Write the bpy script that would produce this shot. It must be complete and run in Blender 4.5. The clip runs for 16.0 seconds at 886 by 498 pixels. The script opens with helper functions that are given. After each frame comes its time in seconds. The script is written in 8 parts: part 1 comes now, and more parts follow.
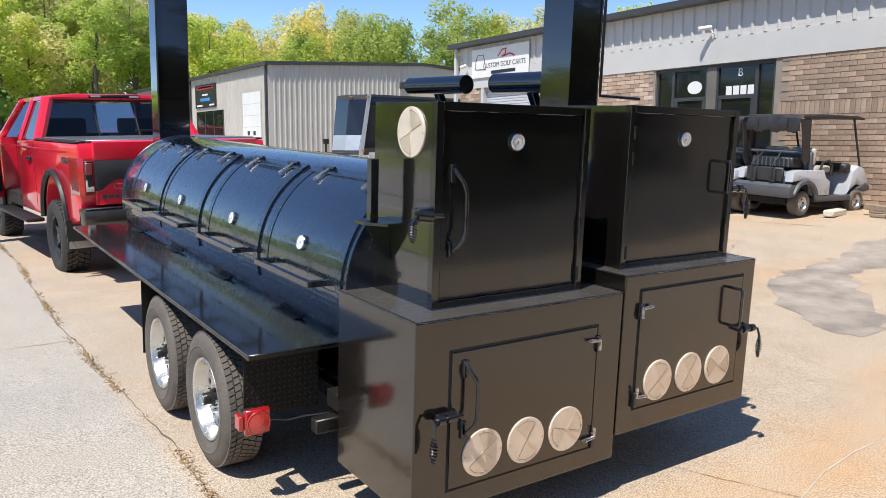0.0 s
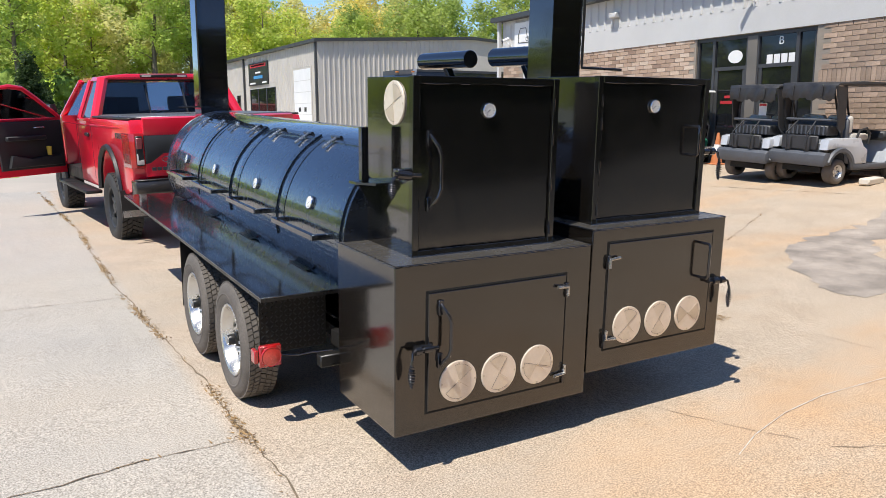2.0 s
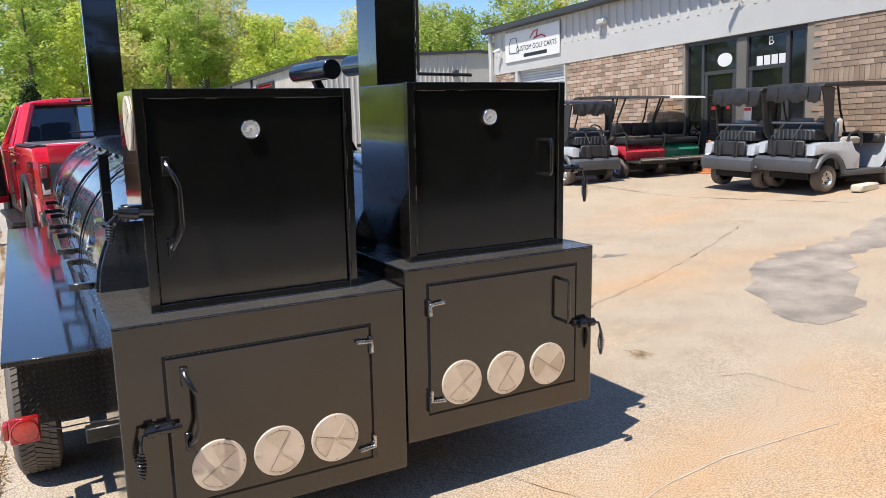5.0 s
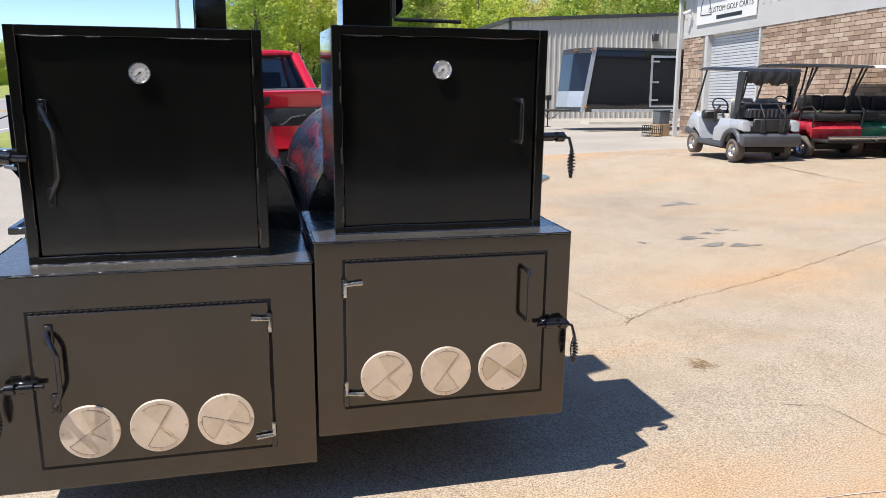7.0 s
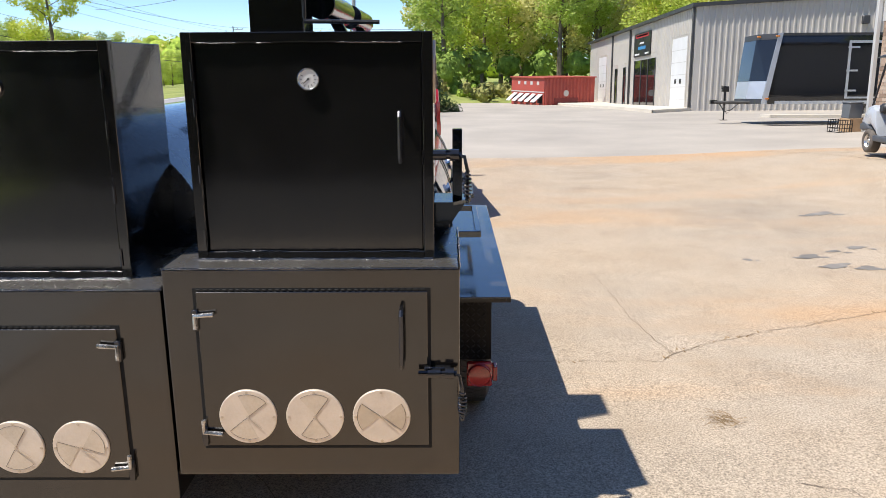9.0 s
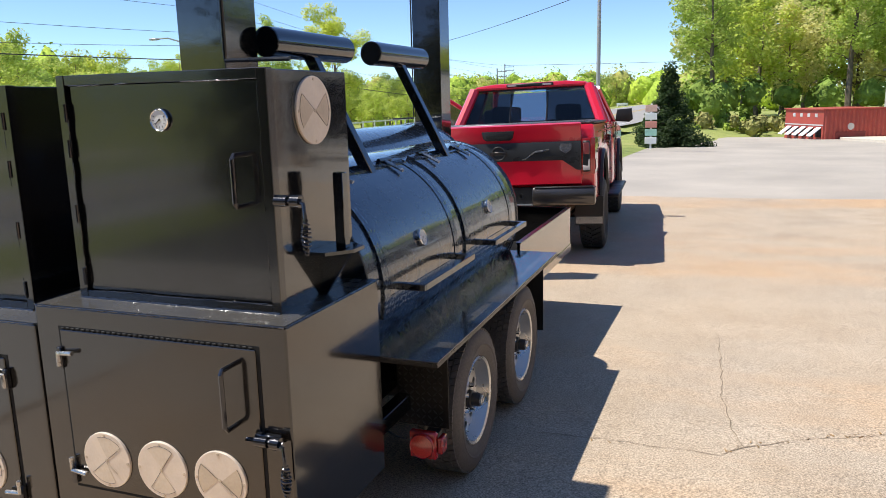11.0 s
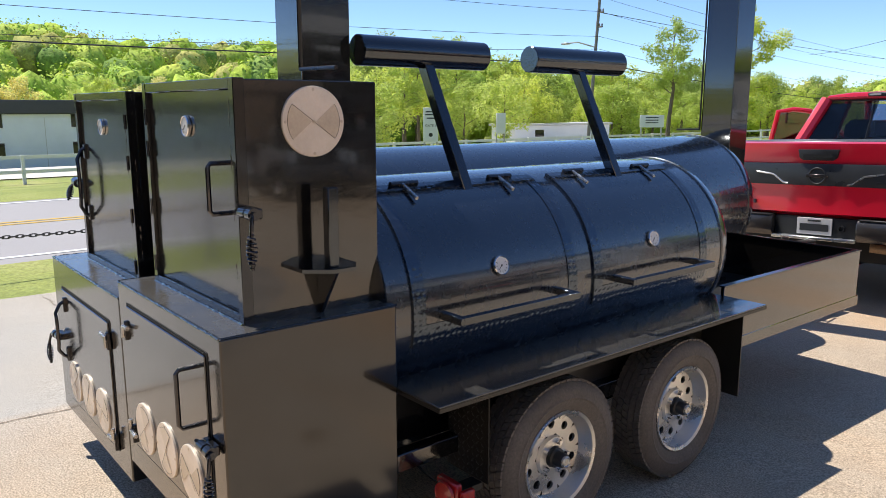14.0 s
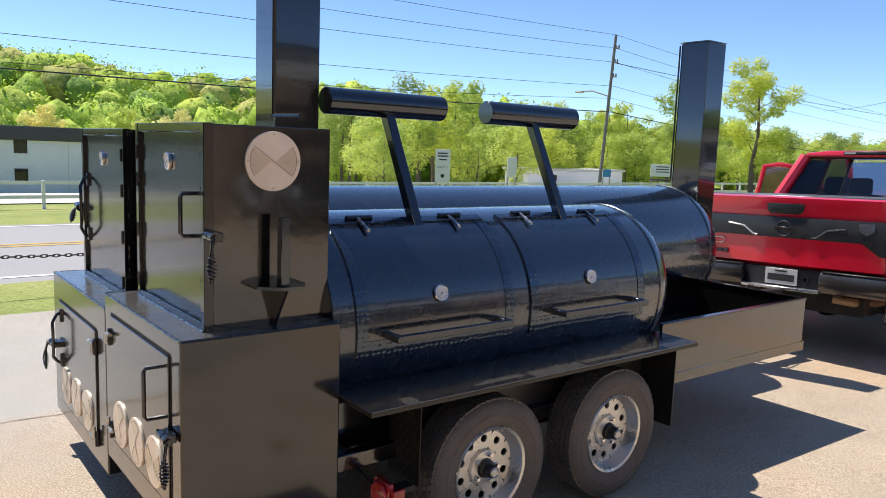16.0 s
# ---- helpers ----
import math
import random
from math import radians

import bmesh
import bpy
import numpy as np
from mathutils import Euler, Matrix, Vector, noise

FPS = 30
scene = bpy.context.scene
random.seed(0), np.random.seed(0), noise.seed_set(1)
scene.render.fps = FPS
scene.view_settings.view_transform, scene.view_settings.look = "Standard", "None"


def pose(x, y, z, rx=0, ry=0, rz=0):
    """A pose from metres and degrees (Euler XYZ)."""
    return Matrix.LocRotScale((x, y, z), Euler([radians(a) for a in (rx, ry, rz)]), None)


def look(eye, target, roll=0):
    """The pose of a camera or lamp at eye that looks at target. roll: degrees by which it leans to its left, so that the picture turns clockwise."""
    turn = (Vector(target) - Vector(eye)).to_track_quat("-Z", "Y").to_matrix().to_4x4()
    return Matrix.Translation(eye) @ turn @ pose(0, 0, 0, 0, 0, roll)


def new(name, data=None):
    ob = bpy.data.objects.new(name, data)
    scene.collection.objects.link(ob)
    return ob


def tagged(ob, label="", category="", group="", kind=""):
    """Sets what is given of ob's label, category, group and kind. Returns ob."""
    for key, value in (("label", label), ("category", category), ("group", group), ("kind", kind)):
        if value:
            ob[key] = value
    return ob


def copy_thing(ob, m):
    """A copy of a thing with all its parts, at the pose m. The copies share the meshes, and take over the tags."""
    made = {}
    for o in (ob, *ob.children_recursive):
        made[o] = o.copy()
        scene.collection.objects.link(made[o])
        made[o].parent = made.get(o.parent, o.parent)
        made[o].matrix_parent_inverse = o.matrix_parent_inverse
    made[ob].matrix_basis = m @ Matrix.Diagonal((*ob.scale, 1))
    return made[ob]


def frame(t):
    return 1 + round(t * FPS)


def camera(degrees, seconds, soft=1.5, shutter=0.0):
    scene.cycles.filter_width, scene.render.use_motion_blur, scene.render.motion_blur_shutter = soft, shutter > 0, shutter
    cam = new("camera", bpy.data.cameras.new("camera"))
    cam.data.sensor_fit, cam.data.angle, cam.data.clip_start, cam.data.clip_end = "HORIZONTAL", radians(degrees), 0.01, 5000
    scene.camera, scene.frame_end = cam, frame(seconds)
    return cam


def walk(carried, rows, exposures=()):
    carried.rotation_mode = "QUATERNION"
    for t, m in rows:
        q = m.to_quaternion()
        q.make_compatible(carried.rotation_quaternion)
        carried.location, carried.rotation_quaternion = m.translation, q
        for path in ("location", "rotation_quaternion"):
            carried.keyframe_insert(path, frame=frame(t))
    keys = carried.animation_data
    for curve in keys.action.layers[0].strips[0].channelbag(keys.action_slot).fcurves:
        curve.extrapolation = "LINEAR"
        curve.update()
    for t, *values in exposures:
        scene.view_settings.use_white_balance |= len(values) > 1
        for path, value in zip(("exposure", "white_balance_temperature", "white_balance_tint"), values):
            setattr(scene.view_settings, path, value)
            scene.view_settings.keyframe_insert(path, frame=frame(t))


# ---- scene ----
cam = camera(60.7, 16.0, soft=0.6)

PATH = [
    (0, (-2.59, -2.245, 1.733), (-1.454, -0.634, 1.395), 1.8),
    (0.5, (-2.68, -2.37, 1.736), (-1.685, -0.67, 1.388), 1.5),
    (1, (-2.734, -2.503, 1.728), (-1.742, -0.81, 1.34), 1.1),
    (1.5, (-2.64, -2.702, 1.734), (-1.641, -1.017, 1.335), 0.8),
    (2, (-2.572, -2.81, 1.73), (-1.56, -1.133, 1.324), 0.9),
    (2.5, (-2.537, -2.833, 1.739), (-1.492, -1.174, 1.343), 1.3),
    (3, (-2.475, -2.818, 1.74), (-1.402, -1.173, 1.361), 1.2),
    (3.5, (-2.269, -2.728, 1.728), (-1.179, -1.095, 1.348), 0.3),
    (4, (-1.981, -2.652, 1.743), (-0.872, -1.032, 1.362), -1.3),
    (4.2, (-1.85, -2.666, 1.74), (-0.736, -1.048, 1.36), -1.7),
    (6.3, (-0.56, -2.762, 1.694), (-0.015, -0.876, 1.313), 1.0),
    (6.5, (-0.456, -2.758, 1.69), (0.07, -0.869, 1.297), 0.8),
    (7, (-0.185, -2.677, 1.667), (0.286, -0.787, 1.21), 0.7),
    (7.5, (0.061, -2.637, 1.679), (0.451, -0.739, 1.182), -0.2),
    (8, (0.37, -2.667, 1.676), (0.61, -0.749, 1.161), 1.2),
    (8.5, (0.65, -2.584, 1.698), (0.726, -0.65, 1.193), 0.1),
    (9, (0.962, -2.416, 1.727), (0.947, -0.475, 1.246), -0.3),
    (9.2, (1.095, -2.373, 1.73), (1.023, -0.425, 1.28), -0.7),
    (11.3, (2.348, -1.758, 1.704), (1.519, 0.024, 1.335), -1.3),
    (11.5, (2.434, -1.695, 1.692), (1.505, 0.039, 1.329), -1.3),
    (12, (2.592, -1.479, 1.681), (1.421, 0.104, 1.324), -1.4),
    (12.5, (2.759, -1.302, 1.695), (1.43, 0.151, 1.346), -1.9),
    (13, (2.975, -1.194, 1.696), (1.507, 0.118, 1.344), 0.0),
    (13.5, (3.056, -1.027, 1.693), (1.55, 0.238, 1.331), -0.1),
    (14, (3.073, -0.836, 1.734), (1.546, 0.403, 1.367), -0.0),
    (14.5, (3.221, -0.714, 1.737), (1.616, 0.437, 1.419), 0.6),
    (15, (3.359, -0.668, 1.745), (1.719, 0.441, 1.458), 1.7),
    (15.5, (3.459, -0.797, 1.755), (1.854, 0.366, 1.49), 2.0),
    (16, (3.562, -0.861, 1.76), (1.999, 0.359, 1.498), 2.1),
]
walk(cam, [(t, look(eye, target, roll)) for t, eye, target, roll in PATH])

# ---- world, sun, exposure ----
SUN_TO = Vector((-0.89, -0.32, 1.82)).normalized()
world = bpy.data.worlds.new("world")
scene.world = world
world.use_nodes = True
wn = world.node_tree.nodes
sky = wn.new("ShaderNodeTexSky")
sky.sky_type = 'NISHITA'
sky.sun_disc = False
sky.sun_elevation = math.asin(SUN_TO.z)
sky.sun_rotation = math.atan2(SUN_TO.x, SUN_TO.y)
sky.altitude = 600
sky.air_density = 0.64
sky.dust_density = 0.0
sky.ozone_density = 5.5
world.node_tree.links.new(sky.outputs[0], wn["Background"].inputs[0])
wn["Background"].inputs[1].default_value = 0.133
sun_data = bpy.data.lights.new("sun", 'SUN')
sun_data.energy = 3.75
sun_data.angle = radians(0.55)
sun_data.color = (1.0, 0.955, 0.88)
sun = new("sun", sun_data)
sun.matrix_world = look((0, 0, 60), Vector((0, 0, 60)) - SUN_TO)
scene.view_settings.exposure = 0.61


# ---- materials ----
def nodes_of(name):
    m = bpy.data.materials.new(name)
    m.use_nodes = True
    t = m.node_tree
    return m, t, t.nodes["Principled BSDF"]


def noise_node(t, co, scale, detail=4, rough=0.6):
    n = t.nodes.new("ShaderNodeTexNoise")
    n.inputs["Scale"].default_value = scale
    n.inputs["Detail"].default_value = detail
    n.inputs["Roughness"].default_value = rough
    t.links.new(co, n.inputs["Vector"])
    return n.outputs["Fac"]


def ramp(t, fac, stops):
    r = t.nodes.new("ShaderNodeValToRGB")
    el = r.color_ramp.elements
    while len(el) < len(stops):
        el.new(0.5)
    for e, (p, c) in zip(el, stops):
        e.position = p
        e.color = (*c, 1) if len(c) == 3 else c
    t.links.new(fac, r.inputs[0])
    return r.outputs[0]


def mix(t, fac, a, b, mode='MIX'):
    n = t.nodes.new("ShaderNodeMix")
    n.data_type = 'RGBA'
    n.blend_type = mode
    for sock, v in ((n.inputs[0], fac), (n.inputs[6], a), (n.inputs[7], b)):
        if isinstance(v, (int, float)):
            sock.default_value = v
        elif isinstance(v, tuple):
            sock.default_value = (*v, 1)
        else:
            t.links.new(v, sock)
    return n.outputs[2]


def bump(t, bsdf, height, strength=0.3, dist=0.01):
    b = t.nodes.new("ShaderNodeBump")
    b.inputs["Strength"].default_value = strength
    b.inputs["Distance"].default_value = dist
    t.links.new(height, b.inputs["Height"])
    t.links.new(b.outputs[0], bsdf.inputs["Normal"])


def shade(c, k):
    return tuple(min(1.0, v * k) for v in c)


def surf(name, c, rough=0.5, metal=0.0, big=1.5, fine=60.0, var=0.18, bumps=0.15, bdist=0.003, coat=0.0, spec=0.5, rvar=0.12, rand=0.0):
    """A surface with stains at one scale and grain at another."""
    m, t, b = nodes_of(name)
    co = t.nodes.new("ShaderNodeTexCoord").outputs["Object"]
    n1 = noise_node(t, co, big, 5)
    n2 = noise_node(t, co, fine, 3)
    c1 = ramp(t, n1, [(0.3, shade(c, 1 - var)), (0.7, shade(c, 1 + var))])
    c2 = ramp(t, n2, [(0.3, (0.5 - var * 0.6,) * 3), (0.7, (0.5 + var * 0.6,) * 3)])
    col = mix(t, 0.6, c1, c2, 'OVERLAY')
    if rand:
        info = t.nodes.new("ShaderNodeObjectInfo").outputs["Random"]
        col = mix(t, 1.0, col, ramp(t, info, [(0.0, (1 - rand,) * 3), (1.0, (1.0,) * 3)]), 'MULTIPLY')
    t.links.new(col, b.inputs["Base Color"])
    rr = ramp(t, n1, [(0.3, (max(0.02, rough - rvar),) * 3), (0.7, (min(1, rough + rvar),) * 3)])
    t.links.new(rr, b.inputs["Roughness"])
    b.inputs["Metallic"].default_value = metal
    b.inputs["Specular IOR Level"].default_value = spec
    b.inputs["Coat Weight"].default_value = coat
    b.inputs["Coat Roughness"].default_value = 0.04
    if bumps:
        bump(t, b, n2, bumps, bdist)
    return m


def plate_mat(name, c, rough):
    """Black tread plate with small raised lozenges lying crosswise to one another."""
    m, t, b = nodes_of(name)
    co = t.nodes.new("ShaderNodeTexCoord").outputs["Object"]
    v = t.nodes.new("ShaderNodeTexVoronoi")
    v.inputs["Scale"].default_value = 36
    v.inputs["Randomness"].default_value = 0.3
    t.links.new(co, v.inputs["Vector"])
    h = ramp(t, v.outputs["Distance"], [(0.15, (1, 1, 1)), (0.45, (0, 0, 0))])
    b.inputs["Base Color"].default_value = (*c, 1)
    b.inputs["Roughness"].default_value = rough
    b.inputs["Specular IOR Level"].default_value = 0.75
    b.inputs["Specular Tint"].default_value = (0.55, 0.76, 1.0, 1)
    b.inputs["IOR"].default_value = 1.7
    b.inputs["Coat Weight"].default_value = 0.5
    b.inputs["Coat Roughness"].default_value = 0.08
    bump(t, b, h, 0.55, 0.003)
    return m


def paint_black(name, c, rough, peel, rvar=0.06, spec=0.9, coat=0.0, tint=(1.0, 1.0, 1.0), haze=0.05, cior=1.8, ior=1.5, wave=9, waves=0.3):
    m, t, b = nodes_of(name)
    co = t.nodes.new("ShaderNodeTexCoord").outputs["Object"]
    n1 = noise_node(t, co, 1.7, 4)
    n2 = noise_node(t, co, 130, 2)
    n3 = noise_node(t, co, wave, 4)
    t.links.new(ramp(t, n1, [(0.3, shade(c, 0.8)), (0.7, shade(c, 1.25))]), b.inputs["Base Color"])
    t.links.new(ramp(t, n3, [(0.3, (max(0.02, rough - rvar),) * 3), (0.7, (rough + rvar,) * 3)]), b.inputs["Roughness"])
    both = mix(t, waves, n2, n3)
    bump(t, b, both, peel, 0.002)
    b.inputs["Specular IOR Level"].default_value = spec
    b.inputs["Specular Tint"].default_value = (*tint, 1)
    b.inputs["IOR"].default_value = ior
    b.inputs["Coat Weight"].default_value = coat
    b.inputs["Coat IOR"].default_value = cior
    b.inputs["Coat Roughness"].default_value = haze
    return m


def glass_mat(name, tint, rough=0.02):
    m, t, b = nodes_of(name)
    b.inputs["Base Color"].default_value = (*tint, 1)
    b.inputs["Transmission Weight"].default_value = 1.0
    b.inputs["Roughness"].default_value = rough
    b.inputs["IOR"].default_value = 1.45
    return m


def leaf_mat(name, c, c2):
    m, t, b = nodes_of(name)
    g = t.nodes.new("ShaderNodeNewGeometry").outputs["Random Per Island"]
    info = t.nodes.new("ShaderNodeObjectInfo").outputs["Random"]
    col = mix(t, g, c, c2)
    col = mix(t, 1.0, col, ramp(t, info, [(0.0, (0.72, 0.78, 0.7)), (0.5, (1.0, 1.0, 1.0)), (1.0, (1.2, 1.1, 0.8))]), 'MULTIPLY')
    t.links.new(col, b.inputs["Base Color"])
    b.inputs["Roughness"].default_value = 0.6
    tr = t.nodes.new("ShaderNodeBsdfTranslucent")
    t.links.new(col, tr.inputs[0])
    ad = t.nodes.new("ShaderNodeMixShader")
    ad.inputs[0].default_value = 0.58
    t.links.new(b.outputs[0], ad.inputs[1])
    t.links.new(tr.outputs[0], ad.inputs[2])
    t.links.new(ad.outputs[0], t.nodes["Material Output"].inputs[0])
    return m


def lot_mat():
    """Old worn concrete with fine exposed stone, red clay dust in drifts and grey damp patches."""
    m, t, b = nodes_of("lot_concrete")
    co = t.nodes.new("ShaderNodeTexCoord").outputs["Object"]
    big = noise_node(t, co, 0.24, 6, 0.62)
    mid = noise_node(t, co, 1.5, 7, 0.7)
    soft = noise_node(t, co, 0.55, 8, 0.68)
    fine = noise_node(t, co, 115, 3, 0.75)
    grit = noise_node(t, co, 70, 4, 0.7)
    sep = t.nodes.new("ShaderNodeSeparateXYZ")
    t.links.new(co, sep.inputs[0])
    wide = t.nodes.new("ShaderNodeMapping")
    wide.inputs["Scale"].default_value = (0.11, 0.42, 1.0)
    wide.inputs["Rotation"].default_value = (0, 0, radians(-28))
    t.links.new(co, wide.inputs["Vector"])
    streak = noise_node(t, wide.outputs[0], 1.0, 7, 0.66)
    side = t.nodes.new("ShaderNodeMapRange")
    side.inputs[1].default_value, side.inputs[2].default_value = -1.68, -1.58
    t.links.new(sep.outputs[0], side.inputs[0])
    tan = t.nodes.new("ShaderNodeMapRange")
    tan.inputs[1].default_value, tan.inputs[2].default_value = -2.2, 1.6
    tan.inputs[3].default_value = 0.3
    t.links.new(sep.outputs[0], tan.inputs[0])
    clay = ramp(t, mid, [(0.25, (0.40, 0.315, 0.225)), (0.5, (0.46, 0.375, 0.28)), (0.8, (0.52, 0.435, 0.335))])
    grey = ramp(t, mid, [(0.25, (0.40, 0.37, 0.325)), (0.8, (0.46, 0.43, 0.38))])
    old = ramp(t, mid, [(0.25, (0.40, 0.35, 0.29)), (0.8, (0.49, 0.435, 0.37))])
    col = mix(t, side.outputs[0], grey, mix(t, tan.outputs[0], old, clay))
    dust = ramp(t, streak, [(0.47, (0, 0, 0)), (0.60, (0.55, 0.55, 0.55)), (0.72, (0.9, 0.9, 0.9))])
    dust = mix(t, 1.0, dust, ramp(t, soft, [(0.30, (0.25,) * 3), (0.55, (1.0,) * 3)]), 'MULTIPLY')
    col = mix(t, mix(t, 1.0, dust, tan.outputs[0], 'MULTIPLY'), col, mix(t, side.outputs[0], grey, (0.55, 0.345, 0.185)))
    patch = ramp(t, big, [(0.30, (0.84, 0.845, 0.86)), (0.44, (0.98, 0.98, 0.99)), (0.68, (1.03, 0.98, 0.92))])
    col = mix(t, 1.0, col, patch, 'MULTIPLY')
    blot = ramp(t, soft, [(0.30, (0.88, 0.88, 0.89)), (0.44, (1, 1, 1)), (0.66, (1.04, 1.02, 1.0))])
    col = mix(t, 1.0, col, blot, 'MULTIPLY')
    speck = ramp(t, fine, [(0.34, (0.22, 0.215, 0.21)), (0.5, (0.5, 0.5, 0.5)), (0.66, (0.76, 0.76, 0.76))])
    col = mix(t, 1.0, col, speck, 'OVERLAY')
    pits = ramp(t, grit, [(0.30, (0.20, 0.19, 0.18)), (0.42, (0.5, 0.5, 0.5)), (0.75, (0.55, 0.55, 0.55))])
    col = mix(t, 0.8, col, pits, 'OVERLAY')
    t.links.new(col, b.inputs["Base Color"])
    b.inputs["Roughness"].default_value = 0.85
    b.inputs["Specular IOR Level"].default_value = 0.3
    bump(t, b, fine, 0.35, 0.003)
    return m


M_BLACK = paint_black("gloss_black_paint", (0.006, 0.006, 0.008), 0.12, 0.14, 0.04, 0.9, 0.4, (0.75, 0.88, 1.0))
M_SIDE = paint_black("black_steel_sheet", (0.008, 0.0068, 0.0058), 0.09, 0.5, 0.03, 0.7, 0.9, (1.0, 1.0, 1.0), 0.05, 1.6, 1.5, 26, 0.8)
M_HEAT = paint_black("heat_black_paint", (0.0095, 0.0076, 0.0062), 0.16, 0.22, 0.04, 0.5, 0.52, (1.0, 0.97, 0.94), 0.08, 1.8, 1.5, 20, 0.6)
M_DOOR = paint_black("satin_black_door", (0.0085, 0.0080, 0.0076), 0.15, 0.14, 0.05, 0.5, 0.45, (1.0, 1.0, 1.0), 0.08)
# Two shelf blacks: the right shelf's base is paler than the left's.
M_SHELF_DARK = paint_black("gloss_shelf", (0.014, 0.014, 0.015), 0.13, 0.10, 0.05, 0.6, 0.6, (0.70, 0.85, 1.0), 0.07)
M_SHELF = paint_black("paler_gloss_shelf", (0.042, 0.040, 0.038), 0.18, 0.10, 0.06, 0.6, 0.6, (0.70, 0.85, 1.0), 0.07)
# Base raised for dust and for the sky's pale sheen on the tops.
M_TOP = paint_black("dusty_sheen_top", (0.085, 0.079, 0.072), 0.26, 0.16, 0.08, 0.5, 0.5, (0.85, 0.93, 1.0), 0.12)
M_BARREL = paint_black("barrel_black_paint", (0.006, 0.0095, 0.019), 0.25, 0.26, 0.06, 0.95, 0.75, (0.85, 0.93, 1.0), 0.05, 1.68, 1.5, 16, 0.6)
M_TREADPLATE = plate_mat("tread_plate", (0.012, 0.0145, 0.020), 0.16)
M_FENDER = surf("fender_tread_plate", (0.016, 0.0135, 0.011), 0.5, big=4, fine=70, var=0.3, bumps=0.7, bdist=0.004, spec=0.3)
M_CHROME = surf("chrome", (0.8, 0.8, 0.8), 0.12, 1.0, var=0.05, bumps=0.0, rvar=0.05)
M_VENT = surf("brushed_steel_disc", (0.82, 0.70, 0.57), 0.42, 0.25, big=9, fine=140, var=0.1, bumps=0.2, bdist=0.001)
M_VENT2 = surf("inner_steel_disc", (0.66, 0.54, 0.40), 0.5, 0.3, big=9, fine=140, var=0.12, bumps=0.2, bdist=0.001)
M_DIAL = surf("dial_face", (0.75, 0.74, 0.70), 0.4, var=0.04, bumps=0)
M_INK = surf("dark_ink", (0.02, 0.02, 0.02), 0.5, var=0.05, bumps=0)
M_WIRE = surf("blued_wire", (0.045, 0.045, 0.05), 0.2, 0.7, bumps=0.1, coat=0.6)
M_TYRE = surf("tyre_rubber", (0.125, 0.108, 0.092), 0.7, big=5, fine=90, var=0.25, bumps=0.3, bdist=0.002)
M_RIM = surf("silver_rim", (0.68, 0.665, 0.635), 0.30, 0.85, big=8, fine=120, var=0.08, bumps=0.1)
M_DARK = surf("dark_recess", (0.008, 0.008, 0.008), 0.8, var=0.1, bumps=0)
M_REDLENS = surf("red_lamp_lens", (0.42, 0.012, 0.012), 0.18, coat=1.0, big=20, fine=200, var=0.12, bumps=0.3)
M_LENS = surf("bright_red_lens", (0.62, 0.05, 0.035), 0.2, coat=1.0, big=20, fine=160, var=0.2, bumps=0.4)
M_FRAME = surf("black_frame_steel", (0.016, 0.015, 0.014), 0.35, big=4, fine=120, var=0.3, bumps=0.3)
M_LOT = lot_mat()


# ---- mesh helpers ----
def part(name, bm, material, parent=None, label="", smooth=True):
    me = bpy.data.meshes.new(name)
    bmesh.ops.recalc_face_normals(bm, faces=bm.faces[:])
    if smooth:
        for f in bm.faces:
            f.smooth = True
        for e in bm.edges:
            if len(e.link_faces) == 2 and e.calc_face_angle(0) > 0.62:
                e.smooth = False
    bm.to_mesh(me)
    bm.free()
    me.materials.append(material)
    ob = new(name, me)
    if parent:
        ob.parent = parent
    if label:
        ob["label"] = label
    return ob


def thing(name, label, category, m=None, group="", kind=""):
    ob = new(name)
    ob.empty_display_size = 0.1
    if m is not None:
        ob.matrix_world = m
    return tagged(ob, label, category, group, kind)


def box(bm, lo, hi, bev=0.0, seg=1, m=None):
    lo, hi = Vector(lo), Vector(hi)
    c = (lo + hi) / 2
    d = hi - lo
    r = bmesh.ops.create_cube(bm, size=1.0, matrix=Matrix.Translation(c) @ Matrix.Diagonal((*d, 1)))
    vs = r["verts"]
    if m is not None:
        bmesh.ops.transform(bm, matrix=m, verts=vs)
    if bev:
        es = list({e for v in vs for e in v.link_edges})
        bmesh.ops.bevel(bm, geom=es, offset=min(bev, min(d) * 0.45), segments=seg, profile=0.5, affect='EDGES')


def nb(*boxes, bev=0.0):
    bm = bmesh.new()
    for lo, hi in boxes:
        box(bm, lo, hi, bev)
    return bm


def frame_of(d):
    d = Vector(d).normalized()
    u = d.cross(Vector((0, 0, 1)) if abs(d.z) < 0.95 else Vector((1, 0, 0))).normalized()
    return d, u, d.cross(u)


def lathe(bm, prof, o, axis, seg=24, cap=False):
    """Turn (radius, along) pairs about the axis through o."""
    o = Vector(o)
    d, u, w = frame_of(axis)
    rings = []
    for r, h in prof:
        if r < 1e-5:
            rings.append([bm.verts.new(o + d * h)])
        else:
            rings.append([bm.verts.new(o + d * h + (u * math.cos(a) + w * math.sin(a)) * r)
                          for a in (2 * math.pi * i / seg for i in range(seg))])
    for a, b in zip(rings, rings[1:]):
        for i in range(seg):
            j = (i + 1) % seg
            q = [a[i % len(a)], a[j % len(a)], b[j % len(b)], b[i % len(b)]]
            q = [v for k, v in enumerate(q) if v not in q[:k]]
            if len(q) > 2:
                bm.faces.new(q)
    if cap:
        for rg in (rings[0], rings[-1]):
            if len(rg) > 2:
                bm.faces.new(rg)
    return bm


